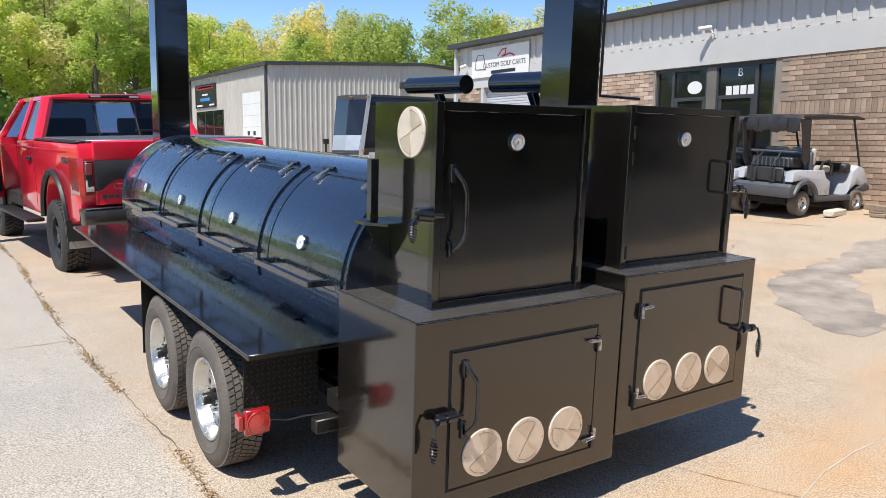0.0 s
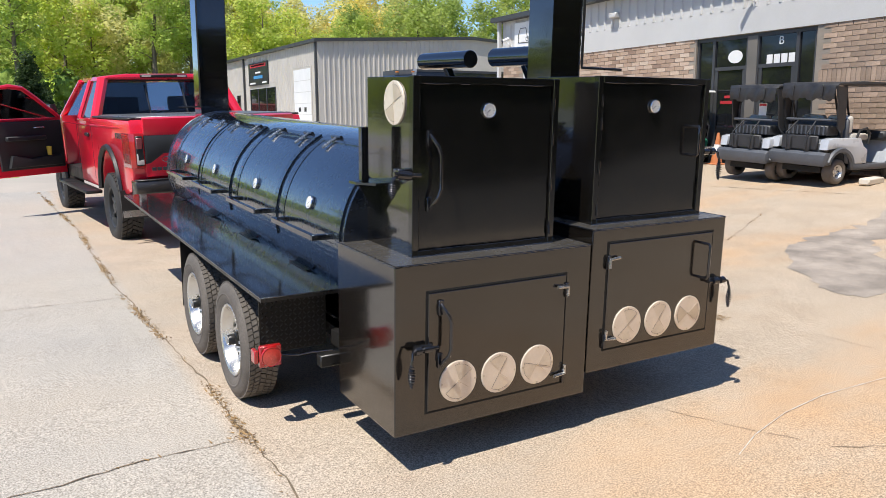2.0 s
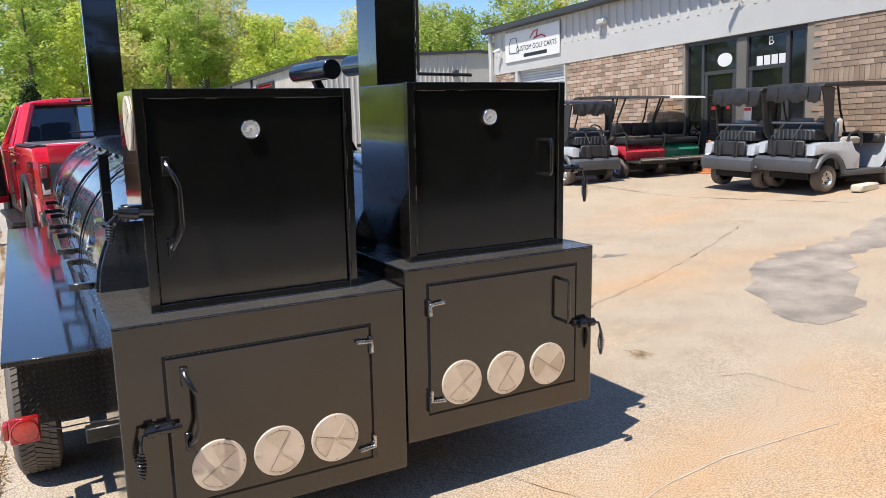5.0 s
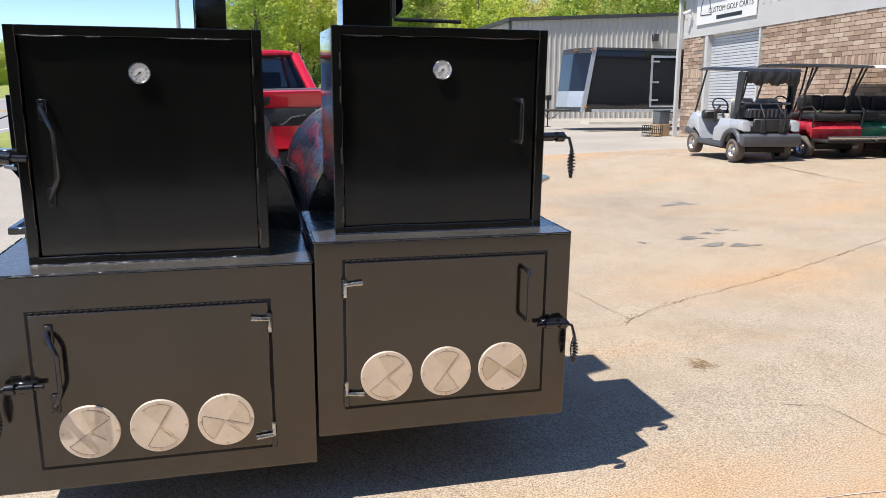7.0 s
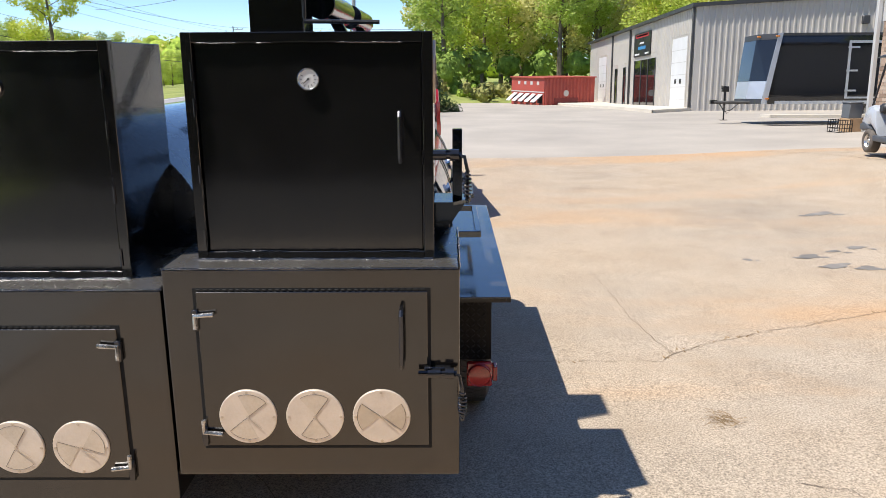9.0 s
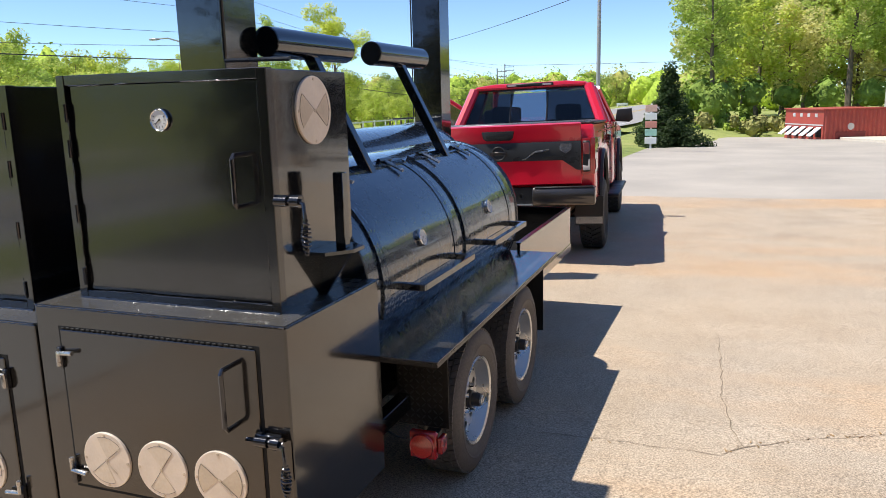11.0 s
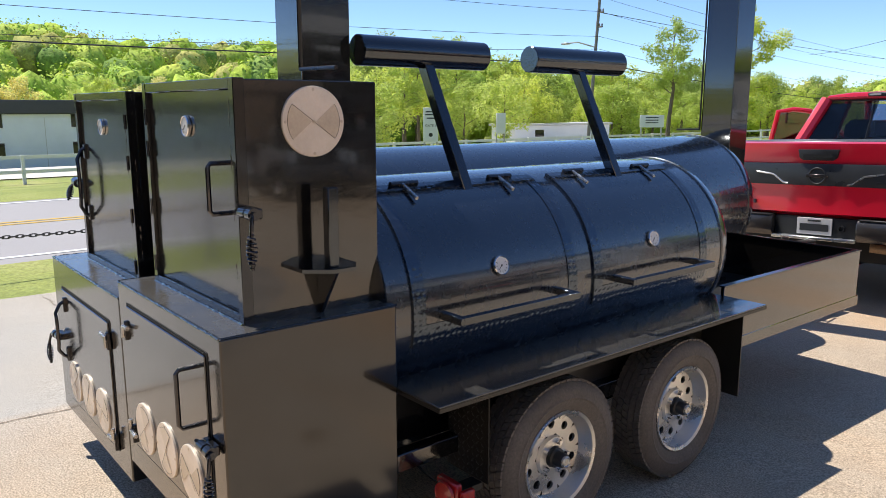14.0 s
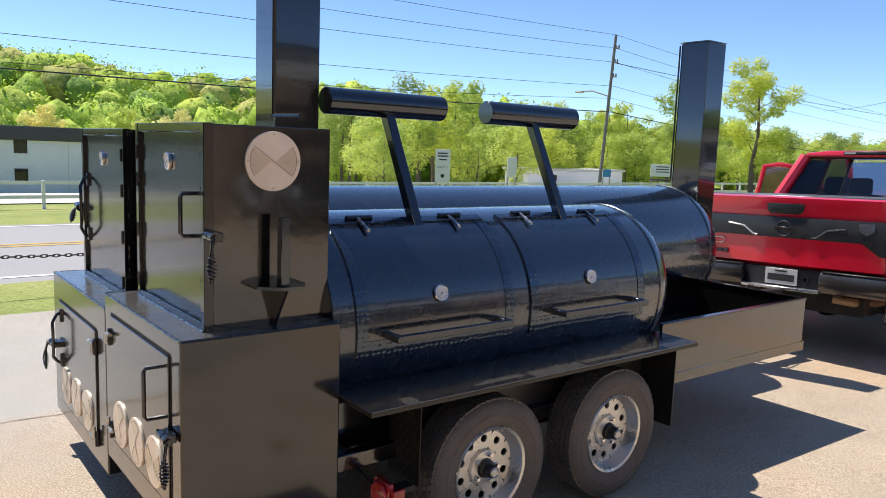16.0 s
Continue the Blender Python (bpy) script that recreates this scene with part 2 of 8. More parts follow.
def cyl(bm, p0, p1, r, r2=None, seg=16):
    p0, p1 = Vector(p0), Vector(p1)
    L = (p1 - p0).length
    return lathe(bm, [(r, 0), (r if r2 is None else r2, L)], p0, p1 - p0, seg, True)


def tube(bm, pts, r, seg=8, closed=False):
    """A rod swept along points."""
    pts = [Vector(p) for p in pts]
    n = len(pts)
    rings, u = [], None
    for i, p in enumerate(pts):
        a = pts[i - 1] if (i or closed) else p
        b = pts[(i + 1) % n] if (i < n - 1 or closed) else p
        d = (b - a).normalized()
        if u is None:
            _, u, _ = frame_of(d)
        u = (u - d * u.dot(d)).normalized()
        w = d.cross(u)
        rr = r[i] if isinstance(r, (list, tuple)) else r
        rings.append([bm.verts.new(p + (u * math.cos(2 * math.pi * k / seg) + w * math.sin(2 * math.pi * k / seg)) * rr) for k in range(seg)])
    pairs = list(zip(rings, rings[1:])) + ([(rings[-1], rings[0])] if closed else [])
    for a, b in pairs:
        for k in range(seg):
            bm.faces.new((a[k], a[(k + 1) % seg], b[(k + 1) % seg], b[k]))
    if not closed:
        bm.faces.new(rings[0])
        bm.faces.new(rings[-1])
    return bm


def prism(bm, poly, axis, a, b, bev=0.0):
    """A flat outline pushed along one axis from a to b. Outline: the two other coordinates in order."""
    def at(p, h):
        return {'x': (h, p[0], p[1]), 'y': (p[0], h, p[1]), 'z': (p[0], p[1], h)}[axis]
    va = [bm.verts.new(at(p, a)) for p in poly]
    vb = [bm.verts.new(at(p, b)) for p in poly]
    fs = [bm.faces.new(va), bm.faces.new(vb)]
    n = len(poly)
    for i in range(n):
        fs.append(bm.faces.new((va[i], va[(i + 1) % n], vb[(i + 1) % n], vb[i])))
    if bev:
        es = list({e for f in fs[:2] for e in f.edges})
        bmesh.ops.recalc_face_normals(bm, faces=fs)
        bmesh.ops.bevel(bm, geom=es, offset=bev, segments=2, profile=0.5, affect='EDGES')
    return bm


def arc_shell(bm, cx, cz, r0, r1, a0, a1, y0, y1, n=20):
    """A piece of a pipe wall about a line along y, angles in degrees from +x up."""
    poly = []
    for i in range(n + 1):
        a = radians(a0 + (a1 - a0) * i / n)
        poly.append((cx + r1 * math.cos(a), cz + r1 * math.sin(a)))
    for i in range(n, -1, -1):
        a = radians(a0 + (a1 - a0) * i / n)
        poly.append((cx + r0 * math.cos(a), cz + r0 * math.sin(a)))
    va = [bm.verts.new((p[0], y0, p[1])) for p in poly]
    vb = [bm.verts.new((p[0], y1, p[1])) for p in poly]
    k = len(poly)
    for i in range(k):
        bm.faces.new((va[i], va[(i + 1) % k], vb[(i + 1) % k], vb[i]))
    for vs in (va, vb):
        for i in range(n):
            bm.faces.new((vs[i], vs[i + 1], vs[k - 2 - i], vs[k - 1 - i]))
    return bm


def B():
    return bmesh.new()


def text_part(name, words, size, m, material, parent, depth=0.002, label=""):
    """Raised lettering as a mesh."""
    cu = bpy.data.curves.new(name, 'FONT')
    cu.body = words
    cu.size = size
    cu.extrude = depth
    cu.align_x, cu.align_y = 'CENTER', 'CENTER'
    tmp = bpy.data.objects.new(name, cu)
    scene.collection.objects.link(tmp)
    dg = bpy.context.evaluated_depsgraph_get()
    me = bpy.data.meshes.new_from_object(tmp.evaluated_get(dg))
    bpy.data.objects.remove(tmp)
    me.transform(m)
    me.materials.clear()
    me.materials.append(material)
    ob = new(name, me)
    ob.parent = parent
    if label:
        ob["label"] = label
    return ob

random.seed(5)
# ---- the smoker trailer ----
M_WELD = surf("painted_weld_bead", (0.015, 0.015, 0.016), 0.16, big=60, fine=260, var=0.3, bumps=0.5, bdist=0.002, coat=1.0)
M_EDGE = surf("cut_steel_edge", (0.14, 0.11, 0.085), 0.5, 0.4, var=0.2, bumps=0)
M_VENT3 = surf("turned_steel_disc", (0.75, 0.635, 0.50), 0.44, 0.3, big=14, fine=150, var=0.12, bumps=0.2, bdist=0.001)
M_HINGE = surf("worn_hinge_steel", (0.50, 0.49, 0.475), 0.25, 0.85, big=30, fine=200, var=0.3, bumps=0.2)
trailer = thing("smoker_trailer", "gloss black twin-barrel barbecue smoker trailer behind a red pickup", "smoker trailer")


def spring_handle(bm, top, drop, r=0.017):
    """A coiled wire grip that hangs from top."""
    pts = []
    n = 8 * 12
    for i in range(n + 1):
        k = i / n
        a = 2 * math.pi * 8 * k
        rr = r * (0.30 + 0.55 * math.sin(math.pi * min(1, k * 1.05)) ** 0.8)
        p = Vector(top).lerp(Vector(drop), k)
        pts.append((p.x + rr * math.cos(a), p.y + rr * math.sin(a), p.z))
    tube(bm, pts, 0.0034, 6)
    return bm


def gauge(parent, p, axis, r=0.042):
    """A round thermometer whose face points along axis."""
    p, d = Vector(p), Vector(axis).normalized()
    g = part("gauge", lathe(B(), [(r * 0.8, -0.005), (r * 0.8, 0.002), (r, 0.003), (r, 0.011), (r * 0.93, 0.014), (r * 0.88, 0.012), (r * 0.88, 0.0095), (0, 0.0095)], p, d, 28), M_CHROME, parent, "round chrome thermometer gauge")
    return g, p, d


def gauge_face(parent, p, d, r=0.042):
    """Dial, ticks and needle; given to the thing's part as further pieces."""
    d, u, w = frame_of(d)
    o = p + d * 0.0098
    part("dial", lathe(B(), [(r * 0.86, 0), (r * 0.86, 0.0012), (0, 0.0012)], o, d, 24), M_DIAL, parent, "pale dial")
    bm = B()
    for i in range(9):
        a = radians(-30 + 30 * i)
        q = u * math.cos(a) + w * math.sin(a)
        cyl(bm, o + q * r * 0.55 + d * 0.0014, o + q * r * 0.75 + d * 0.0014, 0.0011, seg=4)
    q = u * math.cos(radians(40)) + w * math.sin(radians(40))
    cyl(bm, o - q * r * 0.15 + d * 0.0016, o + q * r * 0.6 + d * 0.0016, 0.0014, seg=4)
    lathe(bm, [(r * 0.13, 0.001), (0, 0.003)], o, d, 8)
    part("needle", bm, M_INK, parent)


def air_vent(parent, p, d, r=0.102, turn=45, rod=142, worn=False):
    """A two-disc turning damper with bow-tie openings."""
    p = Vector(p)
    d, u, w = frame_of(d)
    part("vent", lathe(B(), [(r, -0.001), (r, 0.005), (r - 0.002, 0.007), (0, 0.007)], p, d, 40), M_VENT, parent, "pale round steel air vent disc")
    bm = B()
    for s in (0, 180):
        vs0, vs1 = [], []
        pts = [(0.008, turn + s)] + [(r * 0.84, turn + s - 36 + 72 * i / 10) for i in range(11)]
        for rr, a in pts:
            q = (u * math.cos(radians(a)) + w * math.sin(radians(a))) * rr
            vs0.append(bm.verts.new(p + q + d * 0.0072))
            vs1.append(bm.verts.new(p + q + d * 0.0082))
        bm.faces.new(vs1)
        for i in range(len(vs0)):
            j = (i + 1) % len(vs0)
            bm.faces.new((vs0[i], vs0[j], vs1[j], vs1[i]))
    part("vent_opening", bm, M_VENT3 if worn else M_VENT2, parent, "tan bow-tie damper openings")
    # cut edge of the damper round each opening
    bm = B()
    for s in (0, 180):
        a0, a1 = turn + s - 36, turn + s + 36
        ring = [(u * math.cos(radians(a)) + w * math.sin(radians(a))) * r * 0.84 + p + d * 0.0082 for a in [a0 + 72 * i / 12 for i in range(13)]]
        tube(bm, [p + d * 0.0082] + ring[:13], 0.0007, 4)
    part("damper_edge", bm, M_EDGE, parent)
    for a in (0, 90, 180, 270):
        q = (u * math.cos(radians(a)) + w * math.sin(radians(a))) * r * 0.9
        part("rivet", lathe(B(), [(0.005, 0.006), (0.005, 0.0085), (0, 0.0095)], p + q, d, 8), M_VENT2, parent)
    part("rivet", lathe(B(), [(0.006, 0.006), (0.006, 0.009), (0, 0.010)], p, d, 8), M_VENT2, parent)
    if rod is not None:
        q = u * math.cos(radians(rod)) + w * math.sin(radians(rod))
        part("damper_pin", cyl(B(), p + d * 0.0105 + q * 0.004, p + d * 0.0105 + q * r * 0.62, 0.0015, seg=6), M_VENT2, parent)


def bow_handle(bm, x, y, z0, z1, out, bow=0.03, r=0.0085):
    """An upright bent rod handle standing off a face that looks to -y."""
    zm = (z0 + z1) / 2
    hh = (z1 - z0) / 2
    tube(bm, [(x, y, z1 + 0.02), (x, y - out * 0.5, z1 + 0.005), (x + bow * 0.6, y - out, z1 - hh * 0.25), (x + bow, y - out, z1 - hh * 0.5), (x + bow, y - out, z0 + hh * 0.5),
              (x + bow * 0.6, y - out, z0 + hh * 0.25), (x, y - out * 0.5, z0 - 0.005), (x, y, z0 - 0.02)], r, 8)
    for z in (z0, z1):
        box(bm, (x - 0.014, y - 0.012, z - 0.035), (x + 0.014, y + 0.004, z + 0.035), 0.003)
    return bm


def square_handle(bm, x, y, z0, z1, out, r=0.008):
    tube(bm, [(x, y + 0.004, z1), (x, y - out * 0.85, z1), (x, y - out, z1 - out * 0.2), (x, y - out, z0 + out * 0.2), (x, y - out * 0.85, z0), (x, y + 0.004, z0)], r, 8)
    return bm


def toggle_latch(parent, x, y, z, s):
    """A bolt latch beside a door: barrel, keeper and a coiled grip. s: side it reaches to."""
    bm = B()
    cyl(bm, (x - 0.02 * s, y - 0.03, z), (x + 0.11 * s, y - 0.03, z), 0.009, seg=10)
    cyl(bm, (x + 0.012 * s, y - 0.03, z), (x + 0.055 * s, y - 0.03, z), 0.017, seg=12)
    cyl(bm, (x + 0.07 * s, y - 0.03, z), (x + 0.10 * s, y - 0.03, z), 0.020, seg=12)
    box(bm, (min(x, x + 0.09 * s), y - 0.02, z - 0.016), (max(x, x + 0.09 * s), y + 0.003, z + 0.016), 0.003)
    tube(bm, [(x + 0.085 * s, y - 0.03, z), (x + 0.118 * s, y - 0.045, z - 0.004), (x + 0.128 * s, y - 0.055, z - 0.05), (x + 0.128 * s, y - 0.055, z - 0.16)], 0.0065, 8)
    part("latch", bm, M_WIRE, parent, "dark steel bolt latch")
    part("latch_grip", spring_handle(B(), (x + 0.128 * s, y - 0.055, z - 0.052), (x + 0.128 * s, y - 0.055, z - 0.155)), M_WIRE, parent, "coiled wire grip")


def hinge_l(parent, x, y, z, s, up):
    bm = B()
    tube(bm, [(x, y - 0.018, z - 0.045 * up), (x, y - 0.018, z), (x - 0.065 * s, y - 0.02, z + 0.006 * up)], 0.0085, 8)
    part("hinge", bm, M_HINGE, parent)
    part("hinge_plate", nb(((x - 0.010, y - 0.016, z - 0.055), (x + 0.010, y + 0.003, z + 0.02)), bev=0.003), M_WIRE, parent)


def weld(bm, p0, p1, r=0.006, step=0.012):
    """A bead of small lumps along a seam."""
    p0, p1 = Vector(p0), Vector(p1)
    n = max(2, int((p1 - p0).length / step))
    pts = [p0.lerp(p1, i / n) + Vector([random.uniform(-0.0015, 0.0015) for _ in range(3)]) for i in range(n + 1)]
    return tube(bm, pts, [r * random.uniform(0.75, 1.2) for _ in pts], 5)


def firebox(x0, x1, y1, z0, z1, dx0, dx1, dz0, dz1, vents, vz, side):
    """side: -1 hinges at its right and latch at its left, +1 the other way round."""
    T = 0.012
    bm = B()
    box(bm, (x0, 0, z0), (x1, y1, z1), 0.006, 2)
    fb = part("firebox", bm, M_HEAT, trailer, "heat-browned black steel firebox box with welded seams", smooth=False)
    part("top_plate", nb(((x0 + 0.007, 0.007, z1 - 0.004), (x1 - 0.007, y1 - 0.002, z1 + 0.0025))), M_TOP, fb, "black top plate paled by dust and painted sky sheen")
    # door, set in a dark gap
    g = 0.011
    part("door_gap", nb(((dx0 - g, -0.0015, dz0 - g), (dx1 + g, 0.004, dz1 + g))), M_DARK, fb)
    part("door", nb(((dx0, -0.008, dz0), (dx1, 0.003, dz1)), bev=0.003), M_HEAT, fb, "brownish black steel firebox door", smooth=False)
    # Row of near-black blocks standing in for the dashed shadow over the door.
    bm = B()
    for i in range(int((dx1 - dx0) / 0.022)):
        x = dx0 + 0.011 + i * 0.022
        box(bm, (x - 0.008, -0.007, dz1 + 0.002), (x + 0.008, -0.002, dz1 + 0.009), 0.002)
    part("seam_shade", bm, M_DARK, fb)["kind"] = "stuff"
    k = 0
    for vx in vents:
        air_vent(fb, (vx, -0.009, vz), (0, -1, 0), 0.1, (70, 95, 20)[k] if side < 0 else (75, 90, 0)[k], (146, 143, 141)[k] if side < 0 else (136, 128, 138)[k], side < 0 or k < 2)
        k += 1
    if side < 0:
        part("handle", bow_handle(B(), dx0 + 0.06, -0.008, dz0 + 0.24, dz1 - 0.07, 0.05), M_WIRE, fb, "black bent rod handle")
        toggle_latch(fb, dx0 + 0.015, -0.006, dz0 + 0.315, -1)
        hinge_l(fb, dx1 + 0.004, -0.004, dz1 - 0.06, 1, 1)
        hinge_l(fb, dx1 + 0.004, -0.004, dz0 + 0.05, 1, -1)
    else:
        part("handle", square_handle(B(), dx1 - 0.085, -0.008, dz1 - 0.25, dz1 - 0.055, 0.06), M_WIRE, fb, "black bent rod handle")
        toggle_latch(fb, dx1 - 0.012, -0.006, dz1 - 0.28, 1)
        hinge_l(fb, dx0 - 0.004, -0.004, dz1 - 0.08, -1, 1)
        hinge_l(fb, dx0 - 0.004, -0.004, dz0 + 0.06, -1, -1)
    bm = B()
    weld(bm, (x0 + 0.004, 0.0, z1), (x1 - 0.004, 0.0, z1), 0.0035)
    weld(bm, (x0, 0.004, z1), (x0, y1, z1), 0.004)
    weld(bm, (x1, 0.004, z1), (x1, y1, z1), 0.004)
    part("weld_seam", bm, M_WELD, fb)["kind"] = "stuff"
    return fb


fbL = firebox(-1.115, -0.004, 0.622, 0.20, 0.99, -0.95, -0.165, 0.295, 0.855, (-0.79, -0.56, -0.33), 0.418, -1)
fbR = firebox(0.004, 0.998, 0.640, 0.303, 1.062, 0.115, 0.890, 0.42, 0.985, (0.265, 0.497, 0.728), 0.535, 1)


def cabinet(x0, x1, y0, y1, z0, z1, side):
    lip, RC = 0.030, 0.014
    bm = B()
    box(bm, (x0, y0 + 0.034, z0), (x1, y1, z1), 0.003)
    cb = part("warming_cabinet", bm, M_SIDE, trailer, "gloss black steel upright smoking cabinet", smooth=False)
    bm = B()
    for lo, hi in (((x0 - 0.004, y0, z0), (x0 + lip, y0 + 0.036, z1 + 0.003)), ((x1 - lip, y0, z0), (x1 + 0.004, y0 + 0.036, z1 + 0.003)),
                   ((x0 + lip, y0 + 0.001, z1 - 0.03), (x1 - lip, y0 + 0.036, z1 + 0.003)), ((x0 + lip, y0 + 0.001, z0), (x1 - lip, y0 + 0.036, z0 + 0.03))):
        box(bm, lo, hi, 0.002)
    part("door_frame", bm, M_DOOR, cb, smooth=False)
    part("door", nb(((x0 + lip + 0.004, y0 + RC, z0 + 0.03), (x1 - lip - 0.004, y0 + RC + 0.02, z1 - 0.03)), bev=0.003), M_DOOR, cb, "satin black steel cabinet door", smooth=False)
    cx = (x0 + x1) / 2
    g, p, d = gauge(cb, (cx, y0 + RC, z1 - 0.147), (0, -1, 0), 0.036)
    gauge_face(cb, p, d, 0.036)
    if side < 0:
        part("handle", bow_handle(B(), x0 + 0.088, y0 + RC, z0 + 0.24, z1 - 0.27, 0.05, 0.035), M_WIRE, cb, "black bent rod handle")
        bm = B()
        z = z0 + 0.375
        cyl(bm, (x0 + 0.03, y0 - 0.012, z), (x0 - 0.10, y0 - 0.005, z + 0.01), 0.012, seg=10)
        cyl(bm, (x0 - 0.02, y0 - 0.01, z), (x0 - 0.085, y0 - 0.006, z + 0.008), 0.021, seg=12)
        box(bm, (x0 - 0.07, y0 + 0.01, z - 0.02), (x0 + 0.0, y0 + 0.06, z + 0.03), 0.004)
        tube(bm, [(x0 - 0.085, y0 - 0.006, z + 0.005), (x0 - 0.115, y0 - 0.02, z - 0.02), (x0 - 0.12, y0 - 0.03, z - 0.07)], 0.008, 8)
        part("latch", bm, M_WIRE, cb, "dark steel bolt latch")
        part("latch_grip", spring_handle(B(), (x0 - 0.115, y0 - 0.02, z - 0.015), (x0 - 0.122, y0 - 0.035, z - 0.09), 0.018), M_WIRE, cb)
        hx, vx = x1 - lip + 0.004, x0 - 0.002
    else:
        part("handle", square_handle(B(), x1 - 0.105, y0 + RC, z0 + 0.345, z1 - 0.255, 0.06), M_WIRE, cb, "black bent rod handle")
        toggle_latch(cb, x1 - 0.01, y0 + 0.04, z0 + 0.36, 1)
        hx, vx = x0 + lip - 0.004, x1 + 0.002
    for z in (z0 + 0.08, z0 + 0.3, z0 + 0.52, z1 - 0.12):
        part("hinge", cyl(B(), (hx, y0 - 0.002, z - 0.03), (hx, y0 - 0.002, z + 0.03), 0.005, seg=8), M_WIRE, cb)
    s = -1 if side < 0 else 1
    air_vent(cb, (vx, (y0 + y1) / 2 + (0.011 if side > 0 else -0.06), z1 - (0.129 if side > 0 else 0.118)), (s, 0, 0), 0.112 if side > 0 else 0.1, 0 if side > 0 else 60, None)
    # rest for a lamp: bracket, plate and post on the outer side
    yb = 0.39 if side > 0 else 0.46
    zb = z0 + 0.165 if side > 0 else z0 + 0.315
    xo = vx
    bm = B()
    prism(bm, [(xo, yb - 0.10), (xo + s * 0.07, yb - 0.10), (xo + s * 0.135, yb - 0.02), (xo + s * 0.135, yb + 0.06), (xo + s * 0.07, yb + 0.10), (xo, yb + 0.10)], 'z', zb - 0.008, zb + 0.004)
    part("side_shelf", bm, M_BLACK, cb)
    bm = B()
    prism(bm, [(xo, zb - 0.165), (xo + s * 0.012, zb - 0.165), (xo + s * 0.12, zb - 0.008), (xo, zb - 0.008)], 'y', yb - 0.006, yb + 0.006)
    part("gusset", bm, M_BLACK, cb)
    part("side_post", nb(((xo + s * 0.085 - 0.018, yb - 0.018, zb + 0.004), (xo + s * 0.085 + 0.018, yb + 0.018, zb + 0.26)), bev=0.002), M_BLACK, cb)
    bm = B()
    weld(bm, (x0, y0, z0 + 0.002), (x1, y0, z0 + 0.002), 0.006)
    weld(bm, (x0 if side > 0 else x1, y0 + 0.02, z0), (x0 if side > 0 else x1, y0 + 0.02, z1), 0.004)
    # broken beads of paint and weld along the door's edge
    for xe in (x0 + lip + 0.001, x1 - lip - 0.001):
        z = z0 + 0.05
        while z < z1 - 0.1:
            L = random.uniform(0.03, 0.11)
            weld(bm, (xe, y0 + 0.001, z), (xe, y0 + 0.001, min(z + L, z1 - 0.05)), 0.0018, 0.008)
            z += L + random.uniform(0.03, 0.14)
    for a, e in ((0.06, 0.22), (0.30, 0.36), (0.62, 0.88)):
        weld(bm, (x0 + a * (x1 - x0), y0 + 0.001, z1 - 0.031), (x0 + e * (x1 - x0), y0 + 0.001, z1 - 0.031), 0.0018, 0.008)
        weld(bm, (x0 + (1 - e) * (x1 - x0), y0 + 0.002, z0 + 0.031), (x0 + (1 - a) * (x1 - x0), y0 + 0.002, z0 + 0.031), 0.0018, 0.008)
    part("weld_seam", bm, M_WELD, cb)["kind"] = "stuff"
    return cb


cabinet(-0.958, -0.152, 0.13, 0.60, 0.99, 1.797, -1)
cabinet(0.098, 0.908, 0.118, 0.628, 1.062, 1.82, 1)


